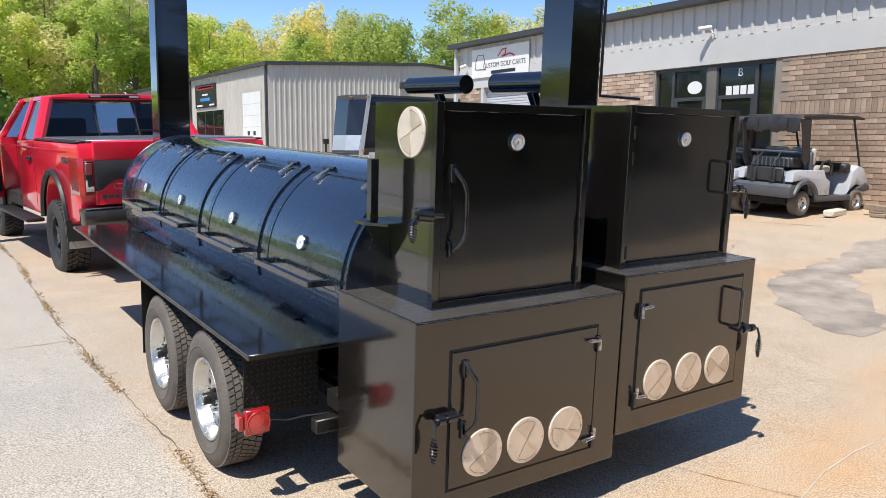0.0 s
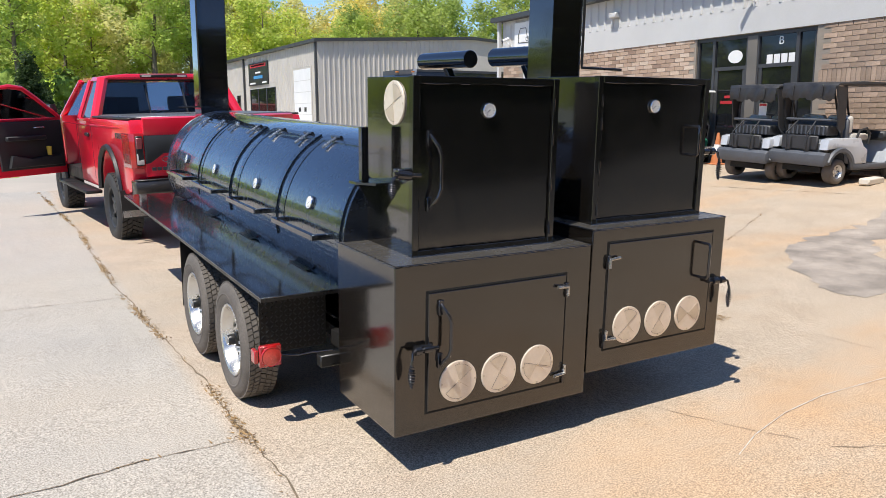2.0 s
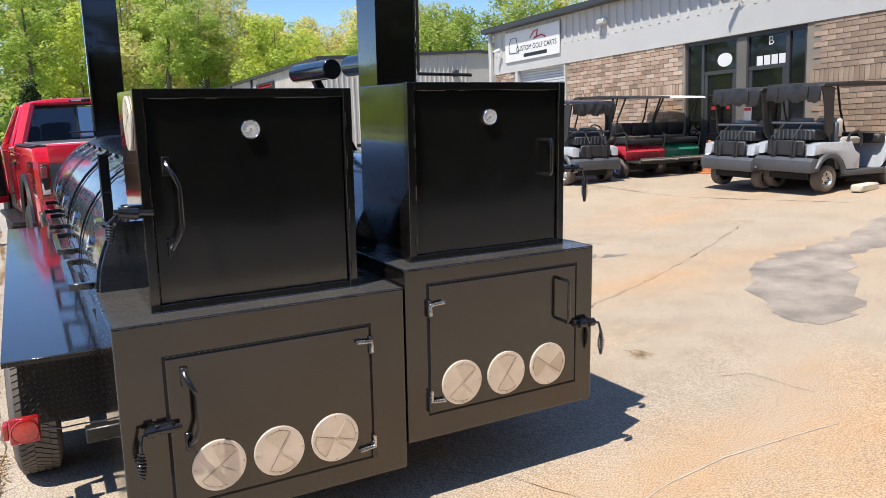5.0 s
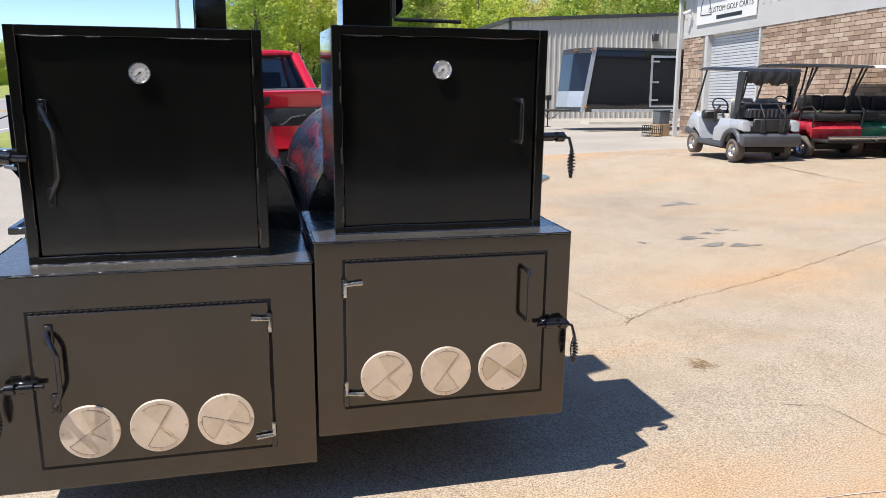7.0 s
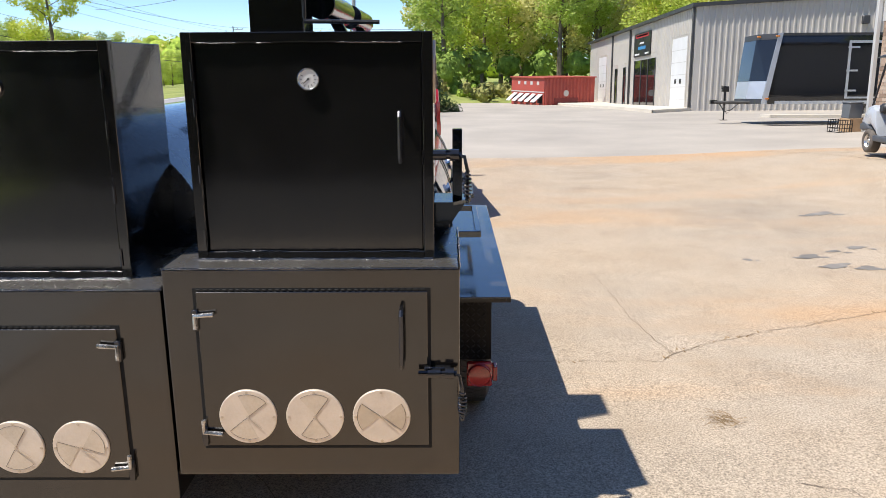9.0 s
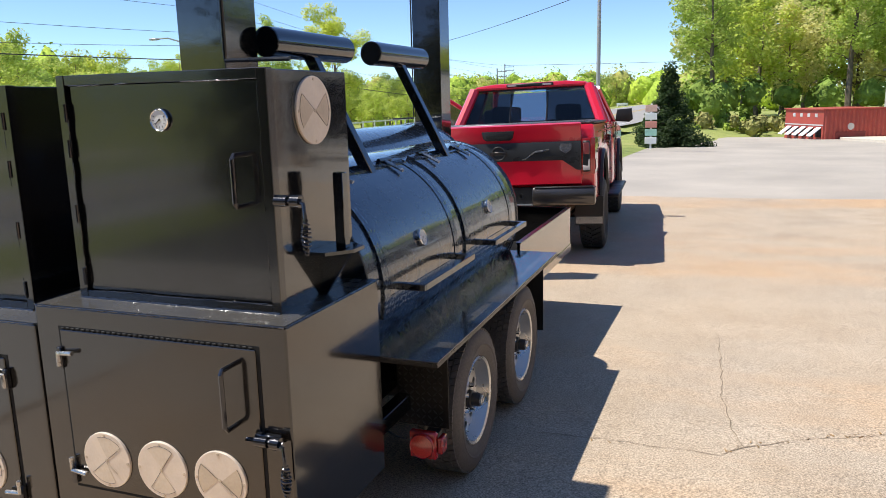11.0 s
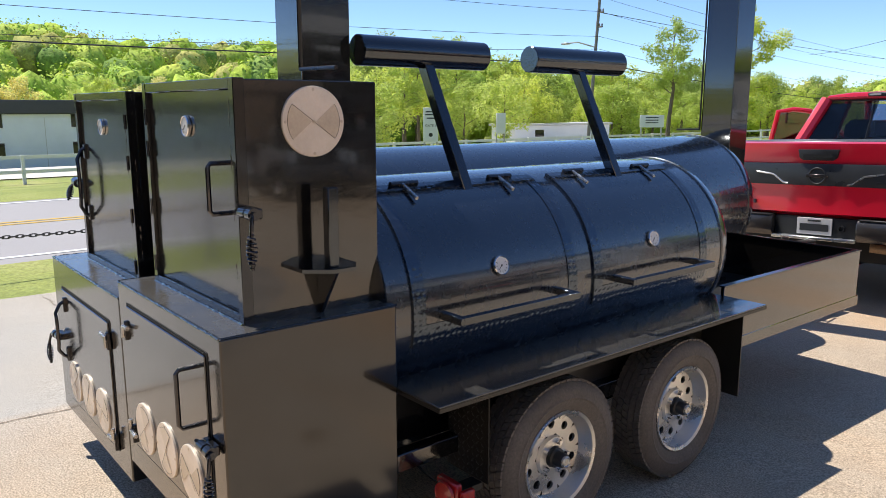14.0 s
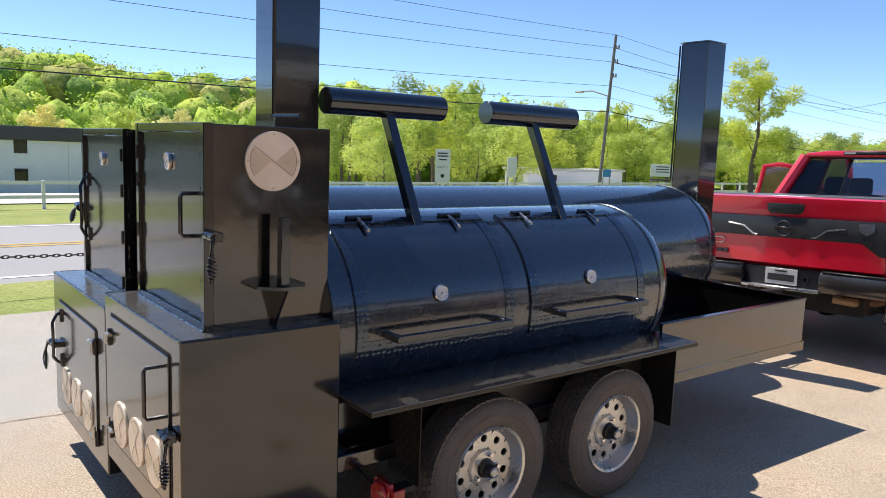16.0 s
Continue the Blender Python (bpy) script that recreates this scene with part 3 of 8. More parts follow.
def barrel(cx, cz, r, y0, y1, dome, gauges, s, lid_deg, label):
    """A round cooking chamber along y with doors on its outer side (s) and a domed front end."""
    bm = B()
    prof = [(0, y0), (r - 0.004, y0), (r, y0 + 0.004), (r, y1)]
    for i in range(1, 9):
        a = math.pi / 2 * i / 8
        prof.append((r * math.cos(a) if i < 8 else 0, y1 + dome * math.sin(a)))
    lathe(bm, prof, (cx, 0, cz), (0, 1, 0), 72)
    br = part("cooking_barrel", bm, M_BARREL, trailer, label)
    a0, a1 = lid_deg
    f = (lambda a: a) if s > 0 else (lambda a: 180 - a)
    for gy in gauges:
        h = 0.385
        bm = B()
        arc_shell(bm, cx, cz, r, r + 0.006, f(a0), f(a1), gy - h, gy + h)
        part("lid", bm, M_BARREL, br, "curved gloss black barrel door")
        for ys, ye in ((gy - h - 0.052, gy - h + 0.004), (gy + h - 0.004, gy + h + 0.052)):
            bm = B()
            arc_shell(bm, cx, cz, r, r + 0.009, f(a0 - 9), f(a1), ys, ye)
            part("lid_strap", bm, M_TREADPLATE, br)
        bm = B()
        arc_shell(bm, cx, cz, r, r + 0.0095, f(a0 - 9), f(a0 + 1), gy - h - 0.05, gy + h + 0.05, 5)
        part("lid_strap", bm, M_TREADPLATE, br)
        # top hinge strap with two pin hinges
        bm = B()
        arc_shell(bm, cx, cz, r, r + 0.013, f(a1 - 0.5), f(a1 + 5), gy - h - 0.05, gy + h + 0.05, 3)
        part("hinge_strap", bm, M_TREADPLATE, br)
        am = radians(f(a1))
        for dy in (-0.27, 0.24):
            q = Vector((cx + (r + 0.018) * math.cos(am), gy + dy, cz + (r + 0.018) * math.sin(am)))
            tang = Vector((-math.sin(am), 0, math.cos(am))) * (1 if s > 0 else -1)
            bm = B()
            cyl(bm, q - tang * 0.075, q + tang * 0.03, 0.0085, seg=8)
            hg = part("hinge", bm, M_HINGE, br, "bright worn hinge pin")
            bm = B()
            cyl(bm, q + tang * 0.035 - Vector((0, 0.055, 0)), q + tang * 0.035 + Vector((0, 0.075, 0)), 0.011, seg=8)
            part("hinge_bar", bm, M_WIRE, hg)
        # gauge, near the middle of the door
        ag = radians(f(17))
        d = Vector((math.cos(ag), 0, math.sin(ag)))
        g, p, dd = gauge(br, Vector((cx, gy, cz)) + d * (r + 0.008), d, 0.039)
        gauge_face(br, p, dd, 0.039)
        # handle: a flat U of square bar round a tread plate strip
        reach = 0.13 if s > 0 else 0.105
        zh = cz + r * math.sin(radians(a0 + 4))
        xh = cx + s * r * math.cos(radians(a0 + 4))
        bm = B()
        for yy in (gy - 0.305, gy + 0.305):
            box(bm, (min(xh - s * 0.02, xh + s * reach), yy - 0.014, zh - 0.014), (max(xh - s * 0.02, xh + s * reach), yy + 0.014, zh + 0.014), 0.002)
        box(bm, (min(xh + s * (reach - 0.025), xh + s * (reach + 0.001)), gy - 0.306, zh - 0.0145), (max(xh + s * (reach - 0.025), xh + s * (reach + 0.001)), gy + 0.306, zh + 0.0145), 0.002)
        part("handle", bm, M_BLACK, br, "black square-bar handle")
    bm = B()
    pts = []
    lathe(bm, [(r + 0.001, y1 - 0.006), (r + 0.006, y1), (r + 0.001, y1 + 0.006)], (cx, 0, cz), (0, 1, 0), 72)
    part("weld_seam", bm, M_BARREL, br)
    return br


bL = barrel(-0.551, 0.967, 0.545, 0.60, 4.76, 0.38, (1.068, 2.025, 3.05, 3.975), -1, (-1, 58.5), "long gloss black steel cooking barrel with four doors")
bR = barrel(0.50, 0.985, 0.475, 0.62, 2.74, 0.30, (1.164, 2.15), 1, (-4, 64), "gloss black steel cooking barrel with two weighted doors")
bm = B()
lathe(bm, [(0.035, 0), (0.035, 0.03), (0.05, 0.03), (0.05, 0.045), (0.02, 0.05), (0.02, 0.07), (0.035, 0.075), (0.035, 0.085), (0, 0.09)], (-0.35, 0.95, 1.47), (0, 0, 1), 14)
part("tank_fitting", bm, M_FRAME, bL)

# counterweights over the doors of the shorter barrel
for yc in (1.2, 2.175):
    cw = part("counterweight", lathe(B(), [(0, 0), (0.058, 0), (0.062, 0.004), (0.062, 0.67), (0.058, 0.674), (0, 0.674)], (0.435, yc - 0.34, 1.962), (0, 1, 0), 28), M_BLACK, trailer, "black steel pipe counterweight on an angled arm")
    d = Vector((0.725 - 0.445, 0, 1.37 - 1.915))
    m = Matrix.Translation((0.445, yc, 1.915)) @ d.to_track_quat('Z', 'Y').to_matrix().to_4x4()
    bm = B()
    box(bm, (-0.025, -0.025, -0.01), (0.025, 0.025, d.length), 0.003, m=m)
    part("arm", bm, M_BLACK, cw)


def stack(x0, x1, y0, y1, z0, z1, rod_x, rod_z):
    bm = B()
    prism(bm, [(x0, y0), (x1, y0), (x1, y1), (x0, y1)], 'z', z0, z1, 0.002)
    st = part("chimney", bm, M_SIDE, trailer, "tall square black steel chimney pipe")
    part("cap_plate", nb(((x0 - 0.012, y0 - 0.01, z1 + 0.002), (x1 + 0.006, y1 + 0.008, z1 + 0.01))), M_SIDE, st)
    bm = B()
    tube(bm, [(x0 - 0.008, y0 - 0.012, z1 - 0.02), (x0 - 0.008, y0 - 0.012, rod_z + 0.02), (x0 - 0.008, y0 - 0.012, rod_z), (rod_x, y0 - 0.03, rod_z - 0.005)], 0.008, 8) if rod_x < x0 else \
        tube(bm, [(x1 + 0.008, y0 - 0.012, z1 - 0.02), (x1 + 0.008, y0 - 0.012, rod_z + 0.02), (x1 + 0.008, y0 - 0.012, rod_z), (rod_x, y0 - 0.03, rod_z - 0.005)], 0.008, 8)
    part("damper_rod", bm, M_FRAME, st)
    bm = B()
    weld(bm, (x1, y0, z0), (x1, y0, z1), 0.004)
    part("weld_seam", bm, M_WELD, st)
    return st


stack(0.195, 0.402, 0.632, 0.848, 1.3, 2.78, 0.70, 1.88)
stack(-0.675, -0.40, 5.09, 5.35, 0.95, 2.775, -0.9, 1.55)

# shelves, front box and chassis
def shelf(x0, x1, y0, y1, z, s):
    sh = part("work_shelf", nb(((x0, y0, z - 0.008), (x1, y1, z)), bev=0.002), M_SHELF_DARK if s < 0 else M_SHELF, trailer, "glossy black steel plate shelf along the barrel")
    xo = x0 if s < 0 else x1
    part("lip", nb(((min(xo, xo - s * 0.02), y0, z - 0.024), (max(xo, xo - s * 0.02), y1, z - 0.0085))), M_FRAME, sh)
    part("lip", nb(((x0 + 0.022, y0 + 0.001, z - 0.024), (x1 - 0.022, y0 + 0.02, z - 0.0085))), M_FRAME, sh)
    n = 4 if s < 0 else 3
    for i in range(n):
        yy = y0 + (y1 - y0) * (i + 0.56) / n
        xi = x1 - 0.085 if s < 0 else x0 + 0.03
        bm = B()
        box(bm, (xi - 0.018, yy - 0.14, z + 0.001), (xi + 0.018, yy + 0.14, z + 0.007), 0.002)
        part("shelf_hinge", bm, M_FRAME, sh)
    return sh


shelf(-1.48, -0.975, 0.73, 4.90, 0.722, -1)
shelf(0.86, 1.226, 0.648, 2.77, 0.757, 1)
part("side_skirt", nb(((-1.005, 0.625, 0.724), (-0.99, 4.75, 0.96)), bev=0.002), M_BLACK, trailer)
part("side_skirt", nb(((0.84, 0.642, 0.45), (0.852, 2.78, 0.94)), bev=0.002), M_BLACK, trailer)

fbx = part("front_box", nb(((-0.029, 2.85, 0.44), (0.964, 4.409, 0.46))), M_SIDE, trailer, "open black steel wood box at the front of the deck")
for lo, hi in (((0.965, 2.775, 0.44), (0.985, 4.43, 0.797)), ((-0.05, 4.41, 0.44), (0.964, 4.43, 0.797)), ((-0.05, 2.85, 0.44), (-0.03, 4.409, 0.797))):
    part("side_panel", nb((lo, hi), bev=0.002), M_SIDE, fbx)
part("rim", nb(((0.955, 2.775, 0.798), (0.99, 4.435, 0.806))), M_BLACK, fbx)
part("rim", nb(((-0.05, 4.40, 0.7985), (0.954, 4.435, 0.8065))), M_BLACK, fbx)
for x0, x1 in ((0.93, 0.988), (-1.06, -1.0)):
    part("frame_rail", nb(((x0, 0.6, 0.425), (x1, 4.46, 0.495)), bev=0.004), M_SIDE, trailer)
part("frame_rail", nb(((-1.0, 4.40, 0.43), (0.929, 4.46, 0.49)), bev=0.004), M_FRAME, trailer)
for y in (0.68, 1.2, 2.4, 3.4):
    part("cross_member", nb(((-0.999, y, 0.43), (0.929, y + 0.05, 0.49)), bev=0.003), M_FRAME, trailer)
bm = B()
box(bm, (-0.175, 4.2, 0.42), (-0.065, 5.98, 0.50), 0.006)
part("tongue", bm, M_FRAME, trailer)
bm = B()
tube(bm, [(0.02, 4.9, 0.42), (0.10, 5.1, 0.30), (0.16, 5.35, 0.22), (0.10, 5.6, 0.28), (-0.02, 5.85, 0.44)], 0.009, 6)
part("safety_chain", bm, M_WIRE, trailer)
bm = B()
box(bm, (-0.17, 5.85, 0.46), (-0.07, 6.13, 0.55), 0.02, 2)
cyl(bm, (-0.12, 5.62, 0.16), (-0.12, 5.62, 0.62), 0.03, seg=12)
part("coupler_jack", bm, M_FRAME, trailer)
# Hidden plate added to close a sunlit slot in the ground shadow.
part("shadow_plate", nb(((-1.10, 0.63, 0.42), (-1.0, 0.76, 0.50)), bev=0.003), M_FRAME, trailer)
part("bumper_tube", nb(((-1.20, 0.66, 0.33), (-0.9, 0.72, 0.395)), bev=0.006), M_FRAME, trailer)
part("deck_plate", nb(((-0.99, 0.63, 0.497), (0.84, 4.40, 0.502))), M_FRAME, trailer)


# wheels
def holed_ring(bm, r0, r1, n, hr, hp, y, s):
    """A flat disc, wheel-side, with n round holes; axis along x at offset y."""
    for k in range(n):
        mid = 2 * math.pi * (k + 0.5) / n
        U = math.pi / n
        inner, outer = [], []
        q = 16
        for i in range(q):
            f = 2 * math.pi * i / q
            cx, cy = math.cos(f), math.sin(f)
            inner.append((hp + hr * cy, mid + hr * cx / hp))
            tx = U * hp / abs(cx) if abs(cx) > 1e-6 else 1e9
            ty = ((r1 - hp) if cy > 0 else (hp - r0)) / abs(cy) if abs(cy) > 1e-6 else 1e9
            tt = min(tx, ty)
            outer.append((hp + tt * cy, mid + tt * cx / hp))
        vi = [bm.verts.new((y, r * math.cos(a), r * math.sin(a))) for r, a in inner]
        vb = [bm.verts.new((y - 0.012 * s, r * math.cos(a), r * math.sin(a))) for r, a in inner]
        vo = [bm.verts.new((y, r * math.cos(a), r * math.sin(a))) for r, a in outer]
        for i in range(q):
            j = (i + 1) % q
            bm.faces.new((vi[i], vi[j], vo[j], vo[i]))
            bm.faces.new((vi[i], vi[j], vb[j], vb[i]))


def tyre_bm(R, w, rim_r, blocks, rows, depth):
    bm = B()
    h = w / 2
    prof = [(rim_r, -h * 0.78), (rim_r + (R - rim_r) * 0.25, -h * 0.98), (rim_r + (R - rim_r) * 0.55, -h * 1.0), (R - 0.035, -h * 0.93), (R - 0.012, -h * 0.80), (R - depth, -h * 0.72),
            (R - depth, h * 0.72), (R - 0.012, h * 0.80), (R - 0.035, h * 0.93), (rim_r + (R - rim_r) * 0.55, h * 1.0), (rim_r + (R - rim_r) * 0.25, h * 0.98), (rim_r, h * 0.78)]
    lathe(bm, prof, (0, 0, 0), (1, 0, 0), 56)
    return bm


def tread_bm(R, w, blocks, rows, depth, skew):
    bm = B()
    W = w * 0.80
    for j in range(rows):
        xc = -W / 2 + W * (j + 0.5) / rows
        bw = W / rows * 0.84
        for i in range(blocks):
            a = 2 * math.pi * (i + 0.5 * (j % 2)) / blocks
            da = 2 * math.pi / blocks * 0.40
            vs = []
            for rr in (R - depth - 0.002, R):
                for sx, sa in ((-1, -1), (1, -1), (1, 1), (-1, 1)):
                    aa = a + sa * da + sx * skew * da * (1 if j < rows / 2 else -1)
                    vs.append(bm.verts.new((xc + sx * bw / 2, rr * math.cos(aa), rr * math.sin(aa))))
            bm.faces.new(vs[4:8])
            for k in range(4):
                bm.faces.new((vs[k], vs[(k + 1) % 4], vs[4 + (k + 1) % 4], vs[4 + k]))
    return bm


R_T, W_T, RIM_T = 0.338, 0.205, 0.205


def trailer_wheel(x, y, z, s):
    """s: +1 outer side towards +x."""
    wh = part("wheel", tyre_bm(R_T, W_T, RIM_T, 0, 0, 0.008), M_TYRE, trailer, "worn black trailer tyre on a silver modular rim")
    wh.matrix_world = Matrix.Translation((x, y, z)) @ pose(0, 0, 0, 0, 0, 0 if s > 0 else 180)
    part("tread", tread_bm(R_T, W_T, 64, 5, 0.008, 0.35), M_TYRE, wh)
    bm = B()
    o = 0.085
    lathe(bm, [(RIM_T + 0.004, o), (RIM_T, o + 0.006), (RIM_T - 0.012, o), (RIM_T - 0.02, o - 0.02), (RIM_T - 0.03, o - 0.05), (RIM_T - 0.034, o - 0.06)], (0, 0, 0), (1, 0, 0), 40)
    holed_ring(bm, 0.085, RIM_T - 0.034, 10, 0.0185, 0.134, o - 0.06, 1)
    lathe(bm, [(0.086, o - 0.06), (0.08, o - 0.045), (0.046, o - 0.042)], (0, 0, 0), (1, 0, 0), 32)
    lathe(bm, [(RIM_T - 0.036, o - 0.075), (RIM_T - 0.03, -0.09), (RIM_T, -0.09)], (0, 0, 0), (1, 0, 0), 32)
    part("rim", bm, M_RIM, wh, "silver steel rim with round holes")
    part("brake_drum", lathe(B(), [(0.0, o - 0.085), (RIM_T - 0.038, o - 0.085), (RIM_T - 0.038, -0.07)], (0, 0, 0), (1, 0, 0), 24), M_DARK, wh)
    bm = B()
    lathe(bm, [(0.046, o - 0.06), (0.042, o - 0.025), (0.033, o - 0.02), (0.031, o + 0.012), (0.027, o + 0.018), (0, o + 0.018)], (0, 0, 0), (1, 0, 0), 20)
    part("hub", bm, M_FRAME, wh)
    part("grease_cap", lathe(B(), [(0.024, o + 0.012), (0.024, o + 0.026), (0.020, o + 0.029), (0.016, o + 0.026), (0, o + 0.026)], (0, 0, 0), (1, 0, 0), 18), M_HINGE, wh, "bare metal grease cap")
    part("tyre_band", lathe(B(), [(RIM_T + 0.052, W_T / 2 - 0.001), (RIM_T + 0.060, W_T / 2 + 0.003), (RIM_T + 0.068, W_T / 2 + 0.001)], (0, 0, 0), (1, 0, 0), 48), M_TYRE, wh)
    for i in range(5):
        a = 2 * math.pi * i / 5
        bm = cyl(B(), (o - 0.045, 0.065 * math.cos(a), 0.065 * math.sin(a)), (o - 0.022, 0.065 * math.cos(a), 0.065 * math.sin(a)), 0.0125, 0.0095, 6)
        part("lug_nut", bm, M_CHROME, wh)
    return wh


for y in (1.345, 2.197):
    trailer_wheel(1.065, y, R_T - 0.012, 1)
    trailer_wheel(-1.385, y, R_T - 0.012, -1)
    bm = B()
    cyl(bm, (-1.3, y, 0.33), (0.98, y, 0.33), 0.035, seg=12)
    part("axle", bm, M_FRAME, trailer)


def fender(x0, x1, y0, y1, z):
    s = 1 if x0 > 0 else -1
    part("fender_plate", nb(((x0, y0, 0.36), (x1, y0 + 0.006, z))), M_FENDER, trailer, "black tread-plate wheel fender")
    bm = B()
    for i in range(int((x1 - x0) / 0.026)):
        for k in range(int((z - 0.36) / 0.026)):
            cx, cz, sl = x0 + 0.015 + i * 0.026, 0.375 + k * 0.026, 1 if (i + k) % 2 else -1
            a = Vector((0.0105 * sl, 0, 0.0105))
            b = Vector((-0.0032, 0, 0.0032 * sl))
            c = Vector((cx, y0 - 0.0002, cz))
            ring = [bm.verts.new(p) for p in (c - a, c - b, c + a, c + b)]
            top = bm.verts.new((cx, y0 - 0.0028, cz))
            for q in range(4):
                bm.faces.new((ring[q], ring[(q + 1) % 4], top))
    part("tread_pattern", bm, M_FRAME, trailer, smooth=False)["kind"] = "stuff"
    part("fender_plate", nb(((x0, y1 - 0.006, 0.27 if s > 0 else 0.16), (x1, y1, z))), M_FRAME, trailer)
    xi = x0 if s > 0 else x1
    part("fender_plate", nb(((xi - 0.004, y0 + 0.007, 0.38), (xi + 0.004, y1 - 0.007, z))), M_FRAME, trailer)


fender(0.93, 1.16, 0.93, 2.675, 0.733)
fender(-1.43, -1.06, 0.93, 2.78, 0.68)


def tail_lamp(x, y, z, s):
    lm = part("tail_lamp", nb(((x - 0.058, y, z - 0.058), (x + 0.058, y + 0.03, z + 0.058)), bev=0.006), M_REDLENS, trailer, "square red trailer tail lamp")
    part("lens", lathe(B(), [(0.05, 0), (0.048, 0.012), (0.02, 0.018), (0, 0.018)], (x, y, z), (0, -1, 0), 24), M_LENS, lm)
    part("lens_rim", lathe(B(), [(0.051, 0), (0.055, 0.006), (0.051, 0.014), (0.048, 0.012)], (x, y, z), (0, -1, 0), 24), M_REDLENS, lm)
    part("side_marker", nb(((x + s * 0.06 if s > 0 else x - 0.082, y + 0.01, z - 0.035), (x + 0.082 if s > 0 else x - 0.06, y + 0.07, z + 0.035)), bev=0.004), M_REDLENS, lm)
    part("bracket", nb(((x - 0.03, y + 0.031, z - 0.012), (x + 0.03, y + 0.15, z + 0.012))), M_FRAME, lm)


tail_lamp(1.10, 0.78, 0.345, 1)
tail_lamp(-1.425, 0.77, 0.40, -1)
bm = B()
tube(bm, [(-1.36, 0.80, 0.39), (-1.28, 0.79, 0.375), (-1.2, 0.77, 0.385), (-1.1, 0.74, 0.39)], 0.004, 5)
part("lamp_wire", bm, M_WIRE, trailer)
bm = B()
tube(bm, [(1.04, 0.81, 0.345), (0.98, 0.8, 0.36), (0.9, 0.76, 0.42)], 0.004, 5)
part("lamp_wire", bm, M_WIRE, trailer)

# ---- ground and roads ----
def sm(v):
    v = max(0.0, min(1.0, v))
    return v * v * (3 - 2 * v)


def gz(x, y):
    """Height of the lot: it falls away ahead and rises towards the shop."""
    down = 0.5 * (y - 2 + math.sqrt((y - 2) ** 2 + 4)) if y < 60 else 58 + (y - 60) * 0.6
    side = 0.5 * (x - 4 + math.sqrt((x - 4) ** 2 + 2)) if x < 13 else 9.0
    side -= 0.25
    z = -0.022 * (down - 0.41 * sm((3 - y) / 4)) + 0.028 * max(0, side) * (1 - sm((y - 14) / 16))
    up = sm((x - 6.5 + 1.4 * sm((y - 6.5) / 2.5)) / (5 - 1.2 * sm((y - 6.5) / 2.5))) * sm((15 - y) / 4) * sm((y + 14) / 8)
    z += (0.54 - 0.042 * y + 0.05 * sm((y - 6.5) / 2.5) - z) * up
    return z * sm((x + 6) / 4 + 0.2) if x < -2 else z


def land(x, y):
    """Height of the land round the lot: level by the road, lower beyond it, then a wooded hill."""
    d = -x
    z = -0.05 if d < 13.8 else -0.05 - 1.08 * sm((d - 13.8) / 16) - 3.22 * sm((d - 30) / 60)
    z += (25.5 - 0.018 * max(0, y) + 1.3 * math.sin(y * 0.045)) * sm((d - 130) / 170) * sm((340 - y) / 170)
    z -= 0.02 * max(0, min(60, y - 18)) * sm((x + 14) / 10)
    return z


def sheet(name, xs, ys, fn, material):
    bm = B()
    g = [[bm.verts.new((x, y, fn(x, y))) for y in ys] for x in xs]
    for i in range(len(xs) - 1):
        for j in range(len(ys) - 1):
            bm.faces.new((g[i][j], g[i + 1][j], g[i + 1][j + 1], g[i][j + 1]))
    return part(name, bm, material)


def span(a, b, step):
    n = max(1, round((b - a) / step))
    return [a + (b - a) * i / n for i in range(n + 1)]


def grass_mat():
    m, t, b = nodes_of("mown_grass")
    co = t.nodes.new("ShaderNodeTexCoord").outputs["Object"]
    n1, n2 = noise_node(t, co, 0.35, 5), noise_node(t, co, 22, 4)
    c = ramp(t, n1, [(0.3, (0.20, 0.25, 0.06)), (0.55, (0.32, 0.35, 0.09)), (0.75, (0.44, 0.41, 0.16))])
    c = mix(t, 0.7, c, ramp(t, n2, [(0.3, (0.3,) * 3), (0.7, (0.7,) * 3)]), 'OVERLAY')
    t.links.new(c, b.inputs["Base Color"])
    b.inputs["Roughness"].default_value = 0.95
    bump(t, b, n2, 0.8, 0.04)
    return m


M_GRASS = grass_mat()
M_ASPH = surf("weathered_asphalt", (0.435, 0.385, 0.325), 0.9, big=0.35, fine=70, var=0.14, bumps=0.5, bdist=0.006)
M_ROAD = surf("road_asphalt", (0.36, 0.34, 0.335), 0.9, big=0.2, fine=60, var=0.08, bumps=0.4, bdist=0.006)
M_WALK = surf("pale_concrete", (0.66, 0.60, 0.50), 0.85, big=1.2, fine=50, var=0.1, bumps=0.3)
M_WHITE = surf("white_paint", (0.78, 0.78, 0.76), 0.55, big=2, fine=80, var=0.06, bumps=0.1)
M_YELLOW = surf("yellow_road_paint", (0.62, 0.40, 0.05), 0.8, big=3, fine=60, var=0.25, bumps=0.1)

tagged(sheet("ground", [-2500, -1200, -700, -500] + span(-400, -100, 12) + span(-95, -15, 4) + [-13.9, -13.4, -10, -6.6, -5, -2, 5, 13, 30, 60, 120, 400, 1200, 2500],
             [-2500, -1000, -400] + span(-200, 300, 20) + [400, 700, 1200, 2500], lambda x, y: land(x, y) - 0.25 - (1.0 if x > -1 and -13 < y < 62 else 0), M_GRASS),
       "rough spring grass and soil round the lot", "ground", kind="structure")


def yard(x, y):
    """Height of the asphalt ahead of the lot, which falls a little more steeply at its far end."""
    return gz(x, y) - 0.004 - 0.36 * sm((y - 34) / 24)


